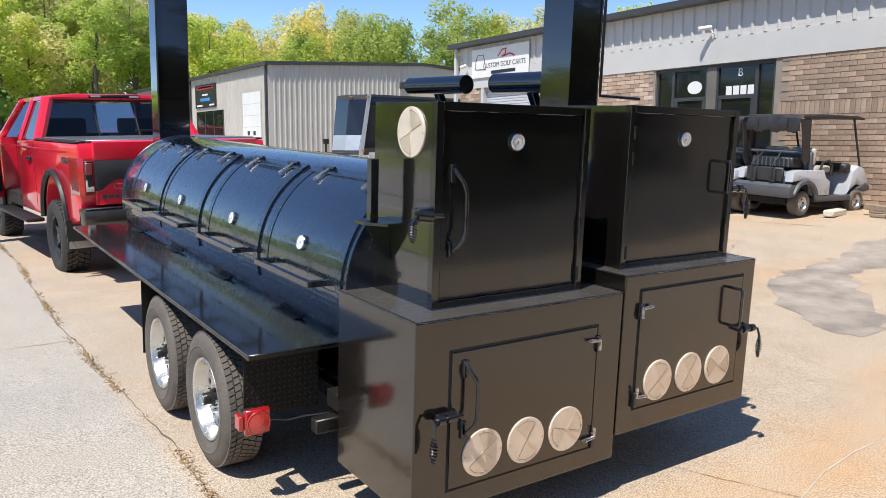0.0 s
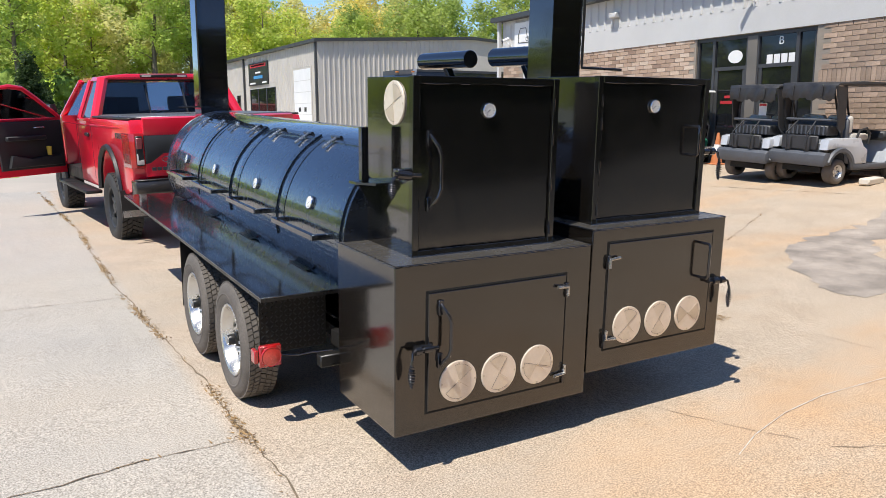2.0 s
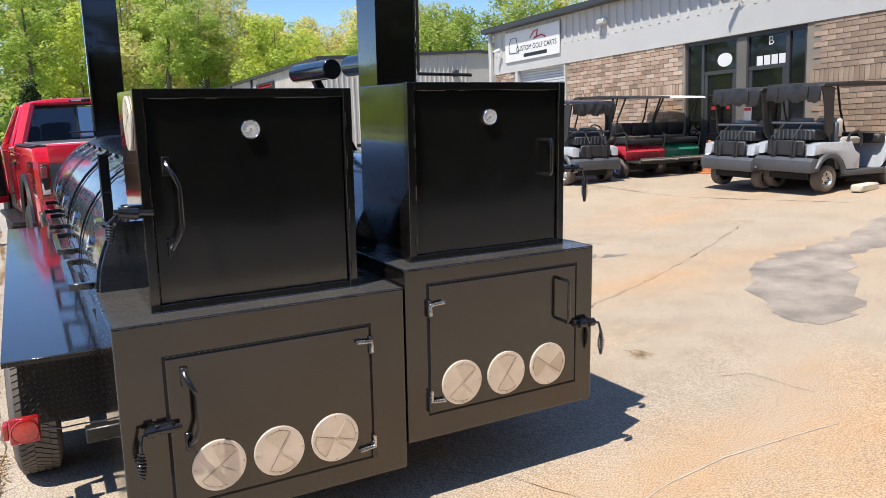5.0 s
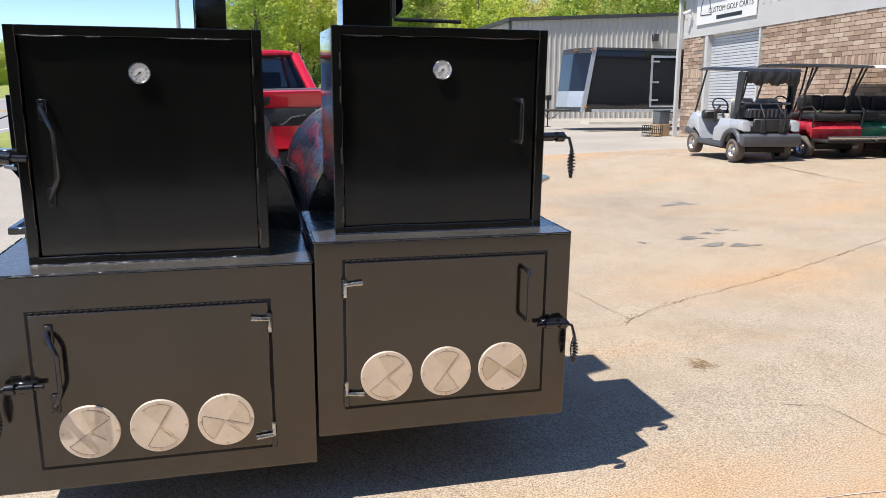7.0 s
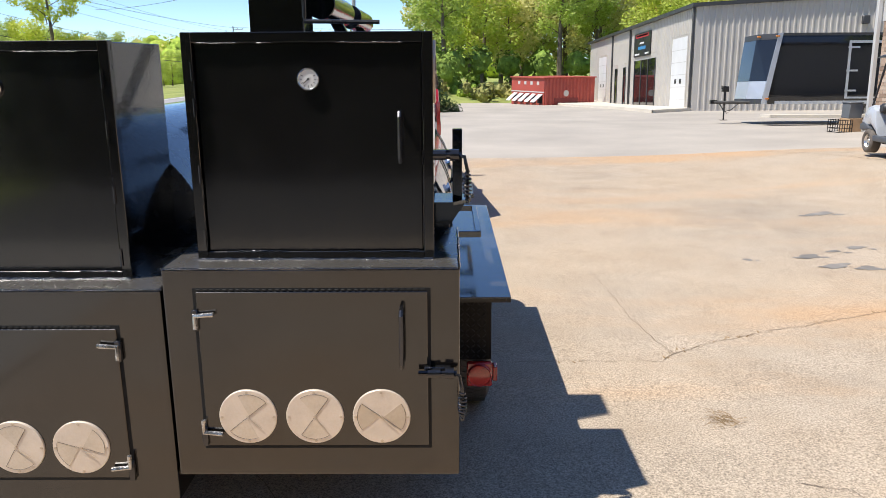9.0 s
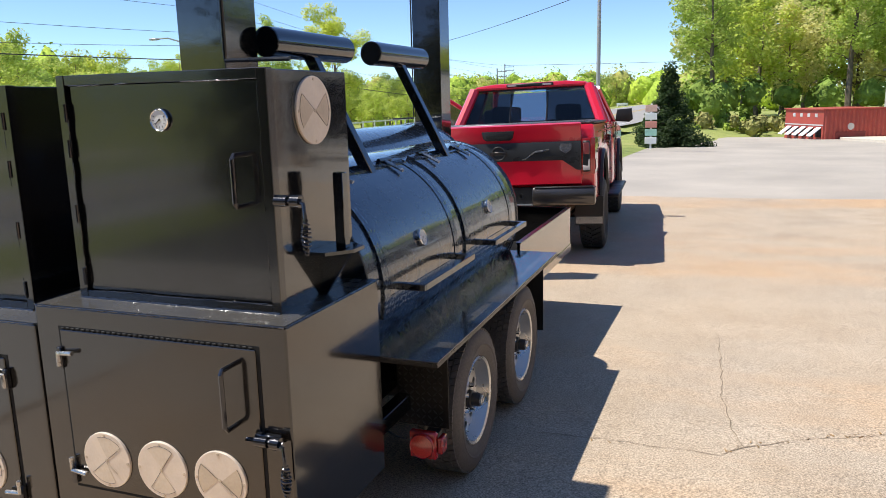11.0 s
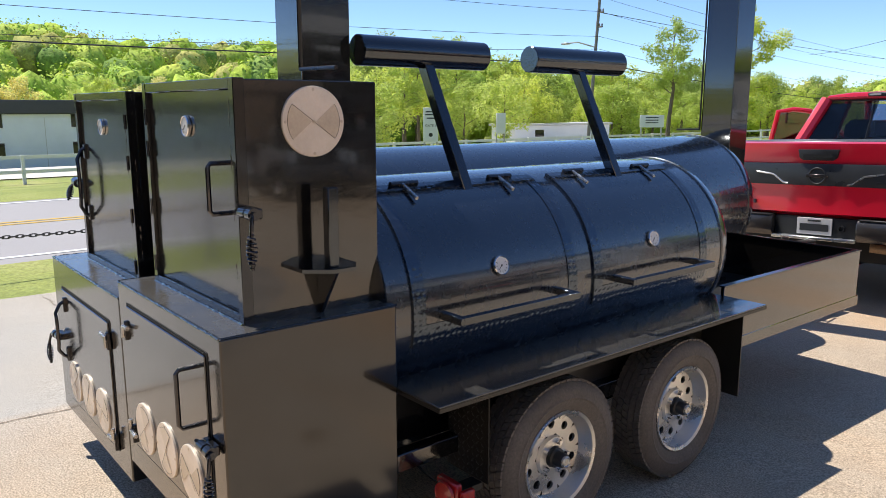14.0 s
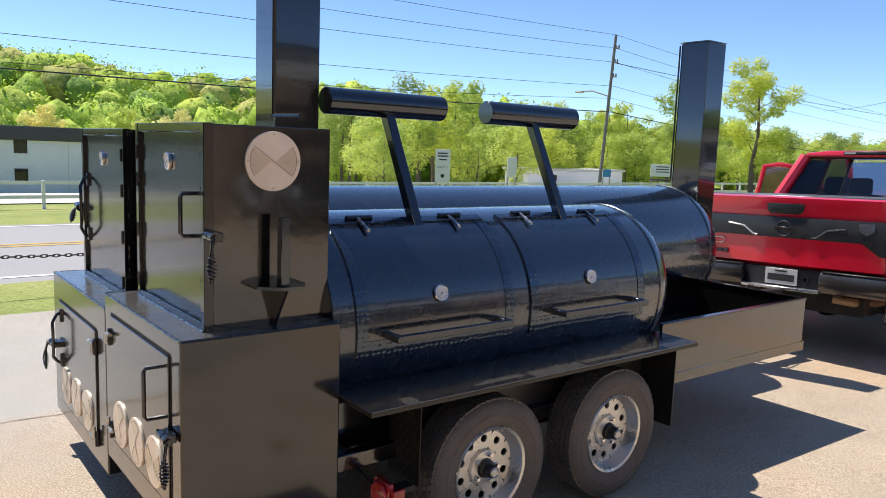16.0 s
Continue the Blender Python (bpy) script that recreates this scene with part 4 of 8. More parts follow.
# Unseen dark strip added behind the lot, so the cabinet doors mirror black.
M_DARKGROUND = surf("dark_mirrored_ground", (0.10, 0.096, 0.092), 0.85, big=0.6, fine=80, var=0.15, bumps=0.4, bdist=0.005)
tagged(sheet("unseen_dark_ground", span(-4.75, 34, 1.2), span(-9.2, -4.61, 1.0), lambda x, y: gz(x, y) - 0.004, M_DARKGROUND), "unseen dark ground added behind the lot for door reflections", "pavement", kind="structure")
tagged(sheet("lot_pavement", span(-4.75, 34, 0.6), span(-4.6, 13.6, 0.6), gz, M_LOT), "old tan concrete lot with clay dust and cracks", "pavement", kind="structure")
tagged(sheet("asphalt_apron", span(-3.6, 40, 1.2), span(13.62, 62, 1.2), yard, M_ASPH), "weathered grey asphalt yard", "pavement", kind="structure")
road = tagged(sheet("road", span(-13.4, -6.6, 1.7), span(-90, 160, 5), lambda x, y: land(x, y) + 0.01, M_ROAD), "grey two-lane asphalt road beside the lot", "road", kind="structure")
for x, w, mm in ((-7.15, 0.11, M_WHITE), (-10.1, 0.10, M_YELLOW), (-10.35, 0.10, M_YELLOW), (-13.1, 0.11, M_WHITE)):
    ob = sheet("road_line", [x - w / 2, x + w / 2], span(-90, 160, 10), lambda a, b: land(a, b) + 0.016, mm)
    ob.parent = road
tagged(sheet("grass_verge", span(-6.6, -4.75, 0.6), span(-90, 60, 2), lambda x, y: land(x, y) + 0.03 + 0.02 * math.sin(y), M_GRASS), "mown grass verge between lot and road", "grass", kind="structure")
tagged(sheet("grass_verge", span(-31.5, -13.4, 1.2), span(-90, 160, 4), lambda x, y: land(x, y) + 0.012, M_GRASS), "mown grass bank beyond the road", "grass", kind="structure")
far_lot = tagged(sheet("far_lot", span(-60, -32, 3), span(-40, 60, 5), lambda x, y: land(x, y) + 0.02, M_WALK), "pale paved yard beyond the fence", "pavement", kind="structure")

# cracks with dry weeds in the old concrete
M_CRACK = surf("crack_dirt", (0.20, 0.15, 0.10), 0.95, big=5, fine=60, var=0.4, bumps=0.4)
M_STRAW = surf("dry_weed", (0.33, 0.215, 0.10), 0.9, big=8, fine=80, var=0.3, bumps=0)


def crack(pts, w=0.016, weeds=0.0, seed=1):
    rnd = random.Random(seed)
    path = []
    for (x0, y0), (x1, y1) in zip(pts, pts[1:]):
        n = max(2, int(math.hypot(x1 - x0, y1 - y0) / 0.06))
        for i in range(n):
            k = i / n
            path.append((x0 + (x1 - x0) * k, y0 + (y1 - y0) * k))
    path.append(pts[-1])
    bm = B()
    prev, wob = None, 0.0
    for i, (x, y) in enumerate(path):
        a, b = path[max(0, i - 1)], path[min(len(path) - 1, i + 1)]
        dx, dy = b[0] - a[0], b[1] - a[1]
        L = math.hypot(dx, dy) or 1
        wob = wob * 0.8 + rnd.uniform(-0.012, 0.012)
        ww = w * rnd.uniform(0.35, 1.2)
        nx, ny = -dy / L, dx / L
        p = [(x + nx * (wob + s * ww / 2), y + ny * (wob + s * ww / 2)) for s in (-1, 1)]
        v = [bm.verts.new((*q, gz(*q) + 0.004)) for q in p]
        if prev:
            bm.faces.new((prev[0], prev[1], v[1], v[0]))
        prev = v
    ob = tagged(part("pavement_crack", bm, M_CRACK, label=""), "jagged dark crack in the concrete", "crack", kind="structure")
    if weeds:
        bm = B()
        for x, y in path:
            for _ in range(int(9 * weeds)):
                if rnd.random() > 0.3 + 0.5 * math.sin(x * 9 + y * 3.1) + 0.3 * math.sin(y * 9.7):
                    continue
                px, py = x + rnd.gauss(0, 0.018), y + rnd.gauss(0, 0.018)
                z = gz(px, py)
                a = rnd.uniform(0, 6.28)
                l, h = rnd.uniform(0.012, 0.04), rnd.uniform(0.004, 0.022)
                q = [(px, py, z), (px + 0.008 * math.sin(a), py - 0.008 * math.cos(a), z + 0.005), (px + l * math.cos(a), py + l * math.sin(a), z + h)]
                bm.faces.new([bm.verts.new(c) for c in q])
        tagged(part("crack_weeds", bm, M_STRAW), "dry yellow weeds along the crack", "weeds", kind="stuff")


crack([(-1.50, -3.0), (-1.56, -1.2), (-1.57, 0.2), (-1.56, 1.5), (-1.61, 2.5), (-1.67, 4.1), (-1.66, 5.7), (-1.62, 8.0), (-1.8, 13.4)], 0.010, 2.2, 2)
crack([(-4.7, 4.1), (-2.71, 4.04), (-2.23, 4.02), (-1.67, 4.03)], 0.008, 0, 3)
crack([(-4.7, 0.6), (-3.3, 0.62), (-2.48, 0.69), (-2.06, 0.75), (-1.57, 0.76)], 0.009, 0.2, 4)
crack([(1.35, 1.8), (1.8, 1.82), (2.23, 1.82), (2.35, 1.95), (2.71, 2.18), (3.23, 2.4), (4.07, 2.74), (5.3, 3.3), (7.5, 4.4)], 0.0045, 0.35, 5)
crack([(2.35, 1.95), (2.28, 2.15), (2.24, 2.64), (2.23, 3.35), (2.19, 3.94)], 0.0045, 0, 6)
crack([(0.1, 0.55), (0.54, 0.01), (0.67, -0.24), (0.78, -0.47), (0.9, -0.66)], 0.005, 0, 7)
crack([(0.96, -0.79), (1.17, -0.89), (1.38, -1.1), (1.9, -1.35)], 0.006, 0, 9)
crack([(2.44, 0.45), (2.63, 0.4), (2.71, -0.04)], 0.0045, 0.2, 8)
crack([(7.4, 13.4), (7.69, 11.87), (8.14, 9.12), (8.7, 6.35), (9.2, 4.0)], 0.02, 0, 10)
# a tuft of dry straw lying on the concrete, and a long pale scratch
bm = B()
rnd = random.Random(88)
for _ in range(60):
    a = rnd.uniform(0, 6.28)
    px, py = 2.32 + rnd.gauss(0, 0.035), 1.02 + rnd.gauss(0, 0.035)
    l = rnd.uniform(0.02, 0.075)
    z = gz(px, py) + rnd.uniform(0.002, 0.02)
    tube(bm, [(px, py, z), (px + l * 0.5 * math.cos(a), py + l * 0.5 * math.sin(a), z + 0.008), (px + l * math.cos(a + 0.4), py + l * math.sin(a + 0.4), z)], 0.0011, 3)
tagged(part("straw_tuft", bm, M_STRAW), "small tuft of dry straw on the concrete", "straw", kind="stuff")
M_SCRATCH = surf("chalky_scratch", (0.62, 0.57, 0.50), 0.9, big=9, fine=90, var=0.25, bumps=0)
bm = B()
prev = None
pp = [(0.47, -0.62), (0.74, -0.51), (1.13, -0.41), (1.56, -0.36), (2.15, -0.38), (2.42, -0.4)]
for (xa, ya), (xb, yb_) in zip(pp, pp[1:]):
    for i in range(14):
        k = i / 14
        px, py = xa + (xb - xa) * k, ya + (yb_ - ya) * k
        ww = 0.004 * rnd.uniform(0.3, 1.0)
        v = [bm.verts.new((px, py + q * ww, gz(px, py) + 0.0042)) for q in (-1, 1)]
        if prev:
            bm.faces.new((prev[0], prev[1], v[1], v[0]))
        prev = v
tagged(part("scratch", bm, M_SCRATCH), "thin pale scratch across the concrete", "scratch", kind="structure")

M_STAIN = surf("damp_stain", (0.335, 0.285, 0.235), 0.8, big=2.4, fine=190, var=0.34, bumps=0.3)


M_OIL = surf("oil_spot", (0.25, 0.228, 0.20), 0.75, big=6, fine=160, var=0.35, bumps=0.3)


def stain(x, y, rx, ry, rot, seed):
    rnd = random.Random(seed)
    bm = B()
    ph = [rnd.uniform(0, 6.28) for _ in range(5)]
    ring = []
    for i in range(48):
        a = 2 * math.pi * i / 48
        k = 1 + 0.22 * math.sin(2 * a + ph[0]) + 0.15 * math.sin(3 * a + ph[1]) + 0.1 * math.sin(5 * a + ph[2]) + 0.06 * math.sin(9 * a + ph[3])
        u, v = rx * k * math.cos(a), ry * k * math.sin(a)
        px, py = x + u * math.cos(rot) - v * math.sin(rot), y + u * math.sin(rot) + v * math.cos(rot)
        ring.append(bm.verts.new((px, py, gz(px, py) + 0.0035)))
    c = bm.verts.new((x, y, gz(x, y) + 0.0035))
    for i in range(48):
        bm.faces.new((c, ring[i], ring[(i + 1) % 48]))
    tagged(part("oil_spot", bm, M_OIL), "small dark oil spot on the concrete", "stain", kind="structure")


def patch_of(outline, seed):
    """A ragged flat patch with the given outline."""
    rnd = random.Random(seed)
    bm = B()
    vs = []
    n = len(outline)
    for i in range(n):
        p0, p1, p2, p3 = (Vector(outline[(i + k) % n]) for k in (-1, 0, 1, 2))
        for j in range(7):
            u = j / 7
            q = 0.5 * (2 * p1 + (p2 - p0) * u + (2 * p0 - 5 * p1 + 4 * p2 - p3) * u * u + (3 * p1 - p0 - 3 * p2 + p3) * u ** 3)
            q += Vector((rnd.gauss(0, 0.045), rnd.gauss(0, 0.045)))
            vs.append(bm.verts.new((q.x, q.y, gz(q.x, q.y) + 0.0035)))
    f = bm.faces.new(vs)
    bmesh.ops.triangulate(bm, faces=[f])
    tagged(part("damp_stain", bm, M_STAIN), "large dark patch of sealed concrete", "stain", kind="structure")


patch_of([(5.46, 2.57), (4.51, 1.88), (4.01, 1.22), (3.93, 0.89), (4.63, 0.92), (5.3, 1.35), (6.36, 2.08), (6.95, 2.28), (7.65, 2.02), (8.71, 2.56), (8.45, 3.06), (7.5, 2.82), (6.49, 2.75)], 1)
rnd = random.Random(6)
for k, (x, y, r) in enumerate(((4.28, 4.38, 0.09), (4.61, 4.57, 0.07), (4.89, 4.7, 0.08), (4.36, 4.02, 0.11), (4.6, 3.92, 0.10), (5.38, 6.48, 0.13), (3.7, 4.3, 0.05), (5.15, 6.4, 0.06))):
    stain(x, y, r * rnd.uniform(0.9, 1.7), r * rnd.uniform(0.45, 0.8), rnd.uniform(-0.3, 0.7), 20 + k)
    stain(x + r * 1.5, y - r * rnd.uniform(0.2, 1.2), r * 0.5, r * 0.3, 0.2, 40 + k)

# ---- buildings stand level while the lot and the trailer on it lean a little ----
LEVEL = pose(0, 0, 0, -2.4)
M_METAL = surf("tan_metal_siding", (0.52, 0.485, 0.435), 0.5, big=0.8, fine=40, var=0.06, bumps=0.05, rand=0.06)
M_BAND = surf("pale_metal_band", (0.56, 0.55, 0.53), 0.5, big=0.8, fine=40, var=0.05, bumps=0.05)
M_TRIM = surf("dark_bronze_trim", (0.05, 0.05, 0.052), 0.45, var=0.1, bumps=0.05)
M_MORTAR = surf("mortar", (0.28, 0.24, 0.195), 0.95, big=3, fine=80, var=0.12, bumps=0.3)
M_BRICK = surf("brown_brick", (0.46, 0.33, 0.24), 0.9, big=6, fine=60, var=0.2, bumps=0.4, bdist=0.004, rand=0.38)
M_DKGLASS = surf("dark_tinted_glass", (0.012, 0.013, 0.015), 0.04, var=0.1, bumps=0, rvar=0.01)
M_DOORW = surf("white_roll_door", (0.74, 0.74, 0.73), 0.5, big=1.5, fine=60, var=0.05, bumps=0.05)
M_GREYDOOR = surf("galvanised_roll_door", (0.55, 0.56, 0.58), 0.45, big=1.5, fine=60, var=0.08, bumps=0.05)
M_SIGNW = surf("white_sign", (0.80, 0.79, 0.77), 0.5, var=0.04, bumps=0)
M_SIGNK = surf("black_sign", (0.02, 0.02, 0.022), 0.4, var=0.1, bumps=0)
M_RED = surf("sign_red", (0.5, 0.03, 0.04), 0.5, var=0.1, bumps=0)
M_BLUE = surf("sign_blue", (0.05, 0.25, 0.5), 0.5, var=0.1, bumps=0)

# shop: local x runs along the front wall from its far corner, local y goes in
SHOP = LEVEL @ pose(12.31, 18.05, 0.75) @ pose(0, 0, 0, 0, 0, -92)
shop = thing("shop_building", "long brick shop with a pale metal upper band", "building", SHOP)
LEN, DEP, TOP, BRK = 34.0, 12.0, 4.44, 3.06
DZ = -0.36


def sz(z):
    return z + DZ


def wall_run(holes, z0, z1, y0, y1):
    """Boxes that fill a wall of local length LEN but for the openings (u0, u1, top)."""
    out, u = [], 0.0
    for a, b, top in holes:
        out.append(((u, y0, z0), (a, y1, z1)))
        if top < z1:
            out.append(((a, y0, top), (b, y1, z1)))
        u = b
    out.append(((u, y0, z0), (LEN, y1, z1)))
    return out


OPEN = [(1.22, 3.72, sz(3.22)), (8.22, 11.36, sz(3.05))]
part("brick_backing", nb(*wall_run(OPEN, -1.2, sz(BRK), 0.012, 0.24)), M_MORTAR, shop)
part("metal_band", nb(((-0.05, -0.02, sz(BRK)), (LEN, 0.2, sz(3.60)))), M_BAND, shop)
part("metal_band", nb(((-0.05, 0.0, sz(3.60)), (LEN, 0.2, sz(4.36)))), M_BAND, shop)
bm = B()
u = 0.1
while u < 22:
    prism(bm, [(u - 0.05, -0.002), (u - 0.022, -0.035), (u + 0.022, -0.035), (u + 0.05, -0.002)], 'z', sz(3.61), sz(4.32))
    u += 0.305
part("siding_rib", bm, M_BAND, shop)["kind"] = "stuff"
part("roof", nb(((-0.35, -0.30, sz(4.36)), (LEN, DEP, sz(4.50)))), M_TRIM, shop, "dark roof edge")
part("gable_wall", nb(((-0.02, 0.25, -1.2), (0.2, DEP, sz(4.355)))), M_BAND, shop)
part("back_wall", nb(((0.2, DEP - 0.2, -1.2), (LEN, DEP - 0.002, sz(4.355)))), M_BAND, shop)
part("end_wall", nb(((LEN - 0.2, 0.25, -1.2), (LEN - 0.002, DEP - 0.2, sz(4.355)))), M_BAND, shop)
part("inner_floor", nb(((0.2, 0.25, -0.8), (LEN - 0.2, DEP - 0.2, -0.62))), M_WALK, shop)
part("downspout", nb(((-0.16, -0.16, -0.55), (-0.04, -0.05, sz(4.36))), bev=0.01), M_BAND, shop)
bm = B()
tube(bm, [(-0.10, -0.1, -0.5), (-0.10, -0.14, -0.62), (-0.08, -0.35, -0.72)], 0.055, 8)
part("downspout_foot", bm, M_BAND, shop)
# roll-up door with slats
roll = part("roll_door", nb(((1.3, 0.161, -0.9), (3.66, 0.18, sz(3.22)))), M_GREYDOOR, shop, "grey corrugated roll-up door")
for i in range(46):
    z = -0.8 + i * 0.08
    if z + 0.075 > sz(3.22):
        break
    part("slat", prism(B(), [(0.16, z), (0.135, z + 0.01), (0.135, z + 0.065), (0.16, z + 0.075)], 'x', 1.3, 3.66), M_GREYDOOR, roll)
part("door_jamb", nb(((1.16, -0.01, -0.9), (1.30, 0.2, sz(3.22)))), M_BAND, shop)
part("door_jamb", nb(((3.66, -0.005, -0.9), (3.73, 0.2, sz(3.22)))), M_BAND, shop)
# storefront
fr = []
for a, b in ((8.22, 8.28), (8.68, 8.75), (9.62, 9.95), (10.86, 10.94), (11.29, 11.36)):
    fr.append(((a, 0.06, -0.8), (b, 0.16, sz(3.05))))
part("storefront_frame", nb(*fr), M_TRIM, shop, "dark storefront frame")
part("transom_bar", nb(((8.75, 0.07, sz(2.30)), (9.62, 0.15, sz(2.38)))), M_TRIM, shop)
part("transom_bar", nb(((9.95, 0.07, sz(2.30)), (10.86, 0.15, sz(2.38)))), M_TRIM, shop)
part("transom_bar", nb(((8.28, 0.061, sz(2.97)), (11.29, 0.159, sz(3.049)))), M_TRIM, shop)
for a, b in ((8.28, 8.68), (8.75, 9.62), (9.95, 10.86), (10.94, 11.29)):
    part("pane", nb(((a, 0.10, -0.6), (b, 0.11, sz(2.30) if b - a > 0.6 else sz(2.97)))), M_DKGLASS, shop)
    if b - a > 0.6:
        part("pane", nb(((a, 0.1, sz(2.38)), (b, 0.11, sz(2.97)))), M_DKGLASS, shop)
        for q in (a, b - 0.09):
            part("door_stile", nb(((q, 0.08, -0.6), (q + 0.09, 0.14, sz(2.30)))), M_TRIM, shop)
part("middle_panel", nb(((9.66, 0.05, -0.8), (9.91, 0.062, sz(3.0)))), surf("bronze_panel", (0.16, 0.145, 0.125), 0.5, var=0.1, bumps=0.05), shop)
bm = lathe(B(), [(0.0, -0.004), (0.155, -0.004), (0.155, 0.006), (0, 0.006)], (0, 0, 0), (0, 1, 0), 28)
bmesh.ops.transform(bm, matrix=Matrix.Translation((9.30, 0.095, sz(2.59))) @ Matrix.Diagonal((1.28, 1, 0.92, 1)), verts=bm.verts[:])
part("oval_sign", bm, M_SIGNW, shop)
text_part("letter", "B", 0.24, pose(10.48, 0.092, sz(2.84), 90), M_SIGNW, shop)
for i in range(4):
    part("number_bar", nb(((10.14 + i * 0.18, 0.088, sz(2.36)), (10.14 + i * 0.18 + 0.145, 0.096, sz(2.57)))), M_SIGNW, shop, "white bar on the glass")
part("window_decal", nb(((8.95, 0.090, sz(1.55)), (9.45, 0.097, sz(1.62))), ((9.05, 0.090, sz(1.68)), (9.40, 0.097, sz(1.74)))), M_RED, shop)
# sign over the roll-up door
sg = part("shop_sign", nb(((0.72, -0.065, sz(3.36)), (3.56, -0.04, sz(4.24))), bev=0.004), M_SIGNW, shop, "white painted shop sign")
text_part("lettering", "CUSTOM GOLF CARTS", 0.205, pose(2.38, -0.068, sz(3.70), 90), M_SIGNK, sg)
part("sign_bar", nb(((1.75, -0.069, sz(3.44)), (2.95, -0.066, sz(3.54)))), M_SIGNK, sg)
bm = B()
tube(bm, [(2.1, -0.068, sz(3.95)), (2.3, -0.068, sz(4.12)), (2.5, -0.068, sz(4.14)), (2.45, -0.068, sz(3.98)), (2.3, -0.068, sz(3.92)), (2.7, -0.068, sz(3.98)), (2.9, -0.068, sz(3.9))], 0.022, 5)
part("emblem", bm, M_RED, sg)
bm = B()
tube(bm, [(0.95, -0.068, sz(3.62)), (0.95, -0.068, sz(3.85)), (1.05, -0.068, sz(4.05)), (1.35, -0.068, sz(4.05)), (1.42, -0.068, sz(3.8)), (1.5, -0.068, sz(3.6)), (0.95, -0.068, sz(3.62))], 0.012, 5)
part("emblem", bm, M_SIGNK, sg)
# wall lamps and a camera
for uu, zz in ((5.45, 3.86),):
    part("wall_lamp", nb(((uu - 0.12, -0.2, sz(zz)), (uu + 0.14, -0.02, sz(zz) + 0.13)), bev=0.02), M_BAND, shop, "boxy wall lamp")
bm = B()
cyl(bm, (9.65, -0.32, sz(3.80)), (9.82, -0.10, sz(3.84)), 0.05, seg=12)
tube(bm, [(9.80, -0.12, sz(3.83)), (9.86, -0.1, sz(3.72)), (9.86, -0.02, sz(3.68))], 0.018, 6)
part("wall_camera", bm, M_SIGNW, shop)
bm = B()
tube(bm, [(0.48, -0.02, sz(3.55)), (0.50, -0.12, sz(3.6)), (0.44, -0.2, sz(3.75))], 0.02, 6)
cyl(bm, (0.38, -0.28, sz(3.72)), (0.48, -0.12, sz(3.80)), 0.05, seg=10)
part("wall_camera", bm, M_SIGNW, shop)

# warehouse
WH = LEVEL @ pose(13.4, 37.0, 0)
ware = thing("warehouse", "tan ribbed metal warehouse with a dark roof edge", "building", WH)
WB, WE, WP = 0.05, 5.98, 6.45
WL, WW = 28.5, 20.0
bm = B()
prism(bm, [(0, WB), (WW, WB), (WW, WE), (WW / 2, WP), (0, WE)], 'y', 0, 0.2)
part("end_wall", bm, M_METAL, ware)
part("side_wall", nb(((0.0, 0.2, WB), (0.2, WL, WE))), M_METAL, ware)
part("side_wall", nb(((WW - 0.2, 0.2, WB), (WW, WL, WE))), M_METAL, ware)
bm = B()
prism(bm, [(0, WB), (WW, WB), (WW, WE), (WW / 2, WP), (0, WE)], 'y', WL, WL + 0.2)
part("end_wall", bm, M_METAL, ware)
bm = B()
prism(bm, [(-0.25, WE - 0.12), (-0.25, WE + 0.06), (WW / 2, WP + 0.14), (WW + 0.25, WE + 0.06), (WW + 0.25, WE - 0.12), (WW / 2, WP - 0.02)], 'y', -0.2, WL + 0.4)
part("roof", bm, M_TRIM, ware, "dark metal roof edge")
bm = B()
for i in range(30):
    u = 0.35 + i * 0.305
    prism(bm, [(u - 0.06, 0.001), (u - 0.03, -0.045), (u + 0.03, -0.045), (u + 0.06, 0.001)], 'z', WB, WE + 0.02 + (WP - WE) * min(u, WW - u) / (WW / 2) - 0.12)
part("siding_rib", bm, M_METAL, ware)["kind"] = "stuff"
WDOORS = ((1.1, 3.9, 4.55), (21.5, 24.6, 4.5))
bm = B()
for i in range(int(WL / 0.305)):
    v = 0.25 + i * 0.305
    zt = WB
    for a, b, top in WDOORS + ((7.2, 12.4, 3.95), (14.9, 15.6, 3.6), (17.6, 18.3, 3.6)):
        if a - 0.15 < v < b + 0.15:
            zt = top + 0.12
    prism(bm, [(0.001, v - 0.05), (-0.03, v - 0.025), (-0.03, v + 0.025), (0.001, v + 0.05)], 'z', zt, WE - 0.12)
part("siding_rib", bm, M_METAL, ware)["kind"] = "stuff"
for a, b, top in WDOORS:
    dr = part("overhead_door", nb(((-0.012, a, WB), (-0.002, b, top))), M_DOORW, ware, "white overhead door")
    for k in range(1, 7):
        z = WB + (top - WB) * k / 7
        part("door_groove", nb(((-0.015, a + 0.02, z - 0.015), (-0.0125, b - 0.02, z + 0.015))), M_BAND, dr)
    for q in (0.3, 0.62):
        part("door_window", nb(((-0.017, a + (b - a) * q, 2.15), (-0.0125, a + (b - a) * q + 0.35, 2.4))), M_SIGNK, dr)
    part("door_trim", nb(((-0.05, a - 0.14, WB), (0.0, a, top + 0.12))), M_METAL, ware)
    part("door_trim", nb(((-0.05, b, WB), (0.0, b + 0.14, top + 0.12))), M_METAL, ware)
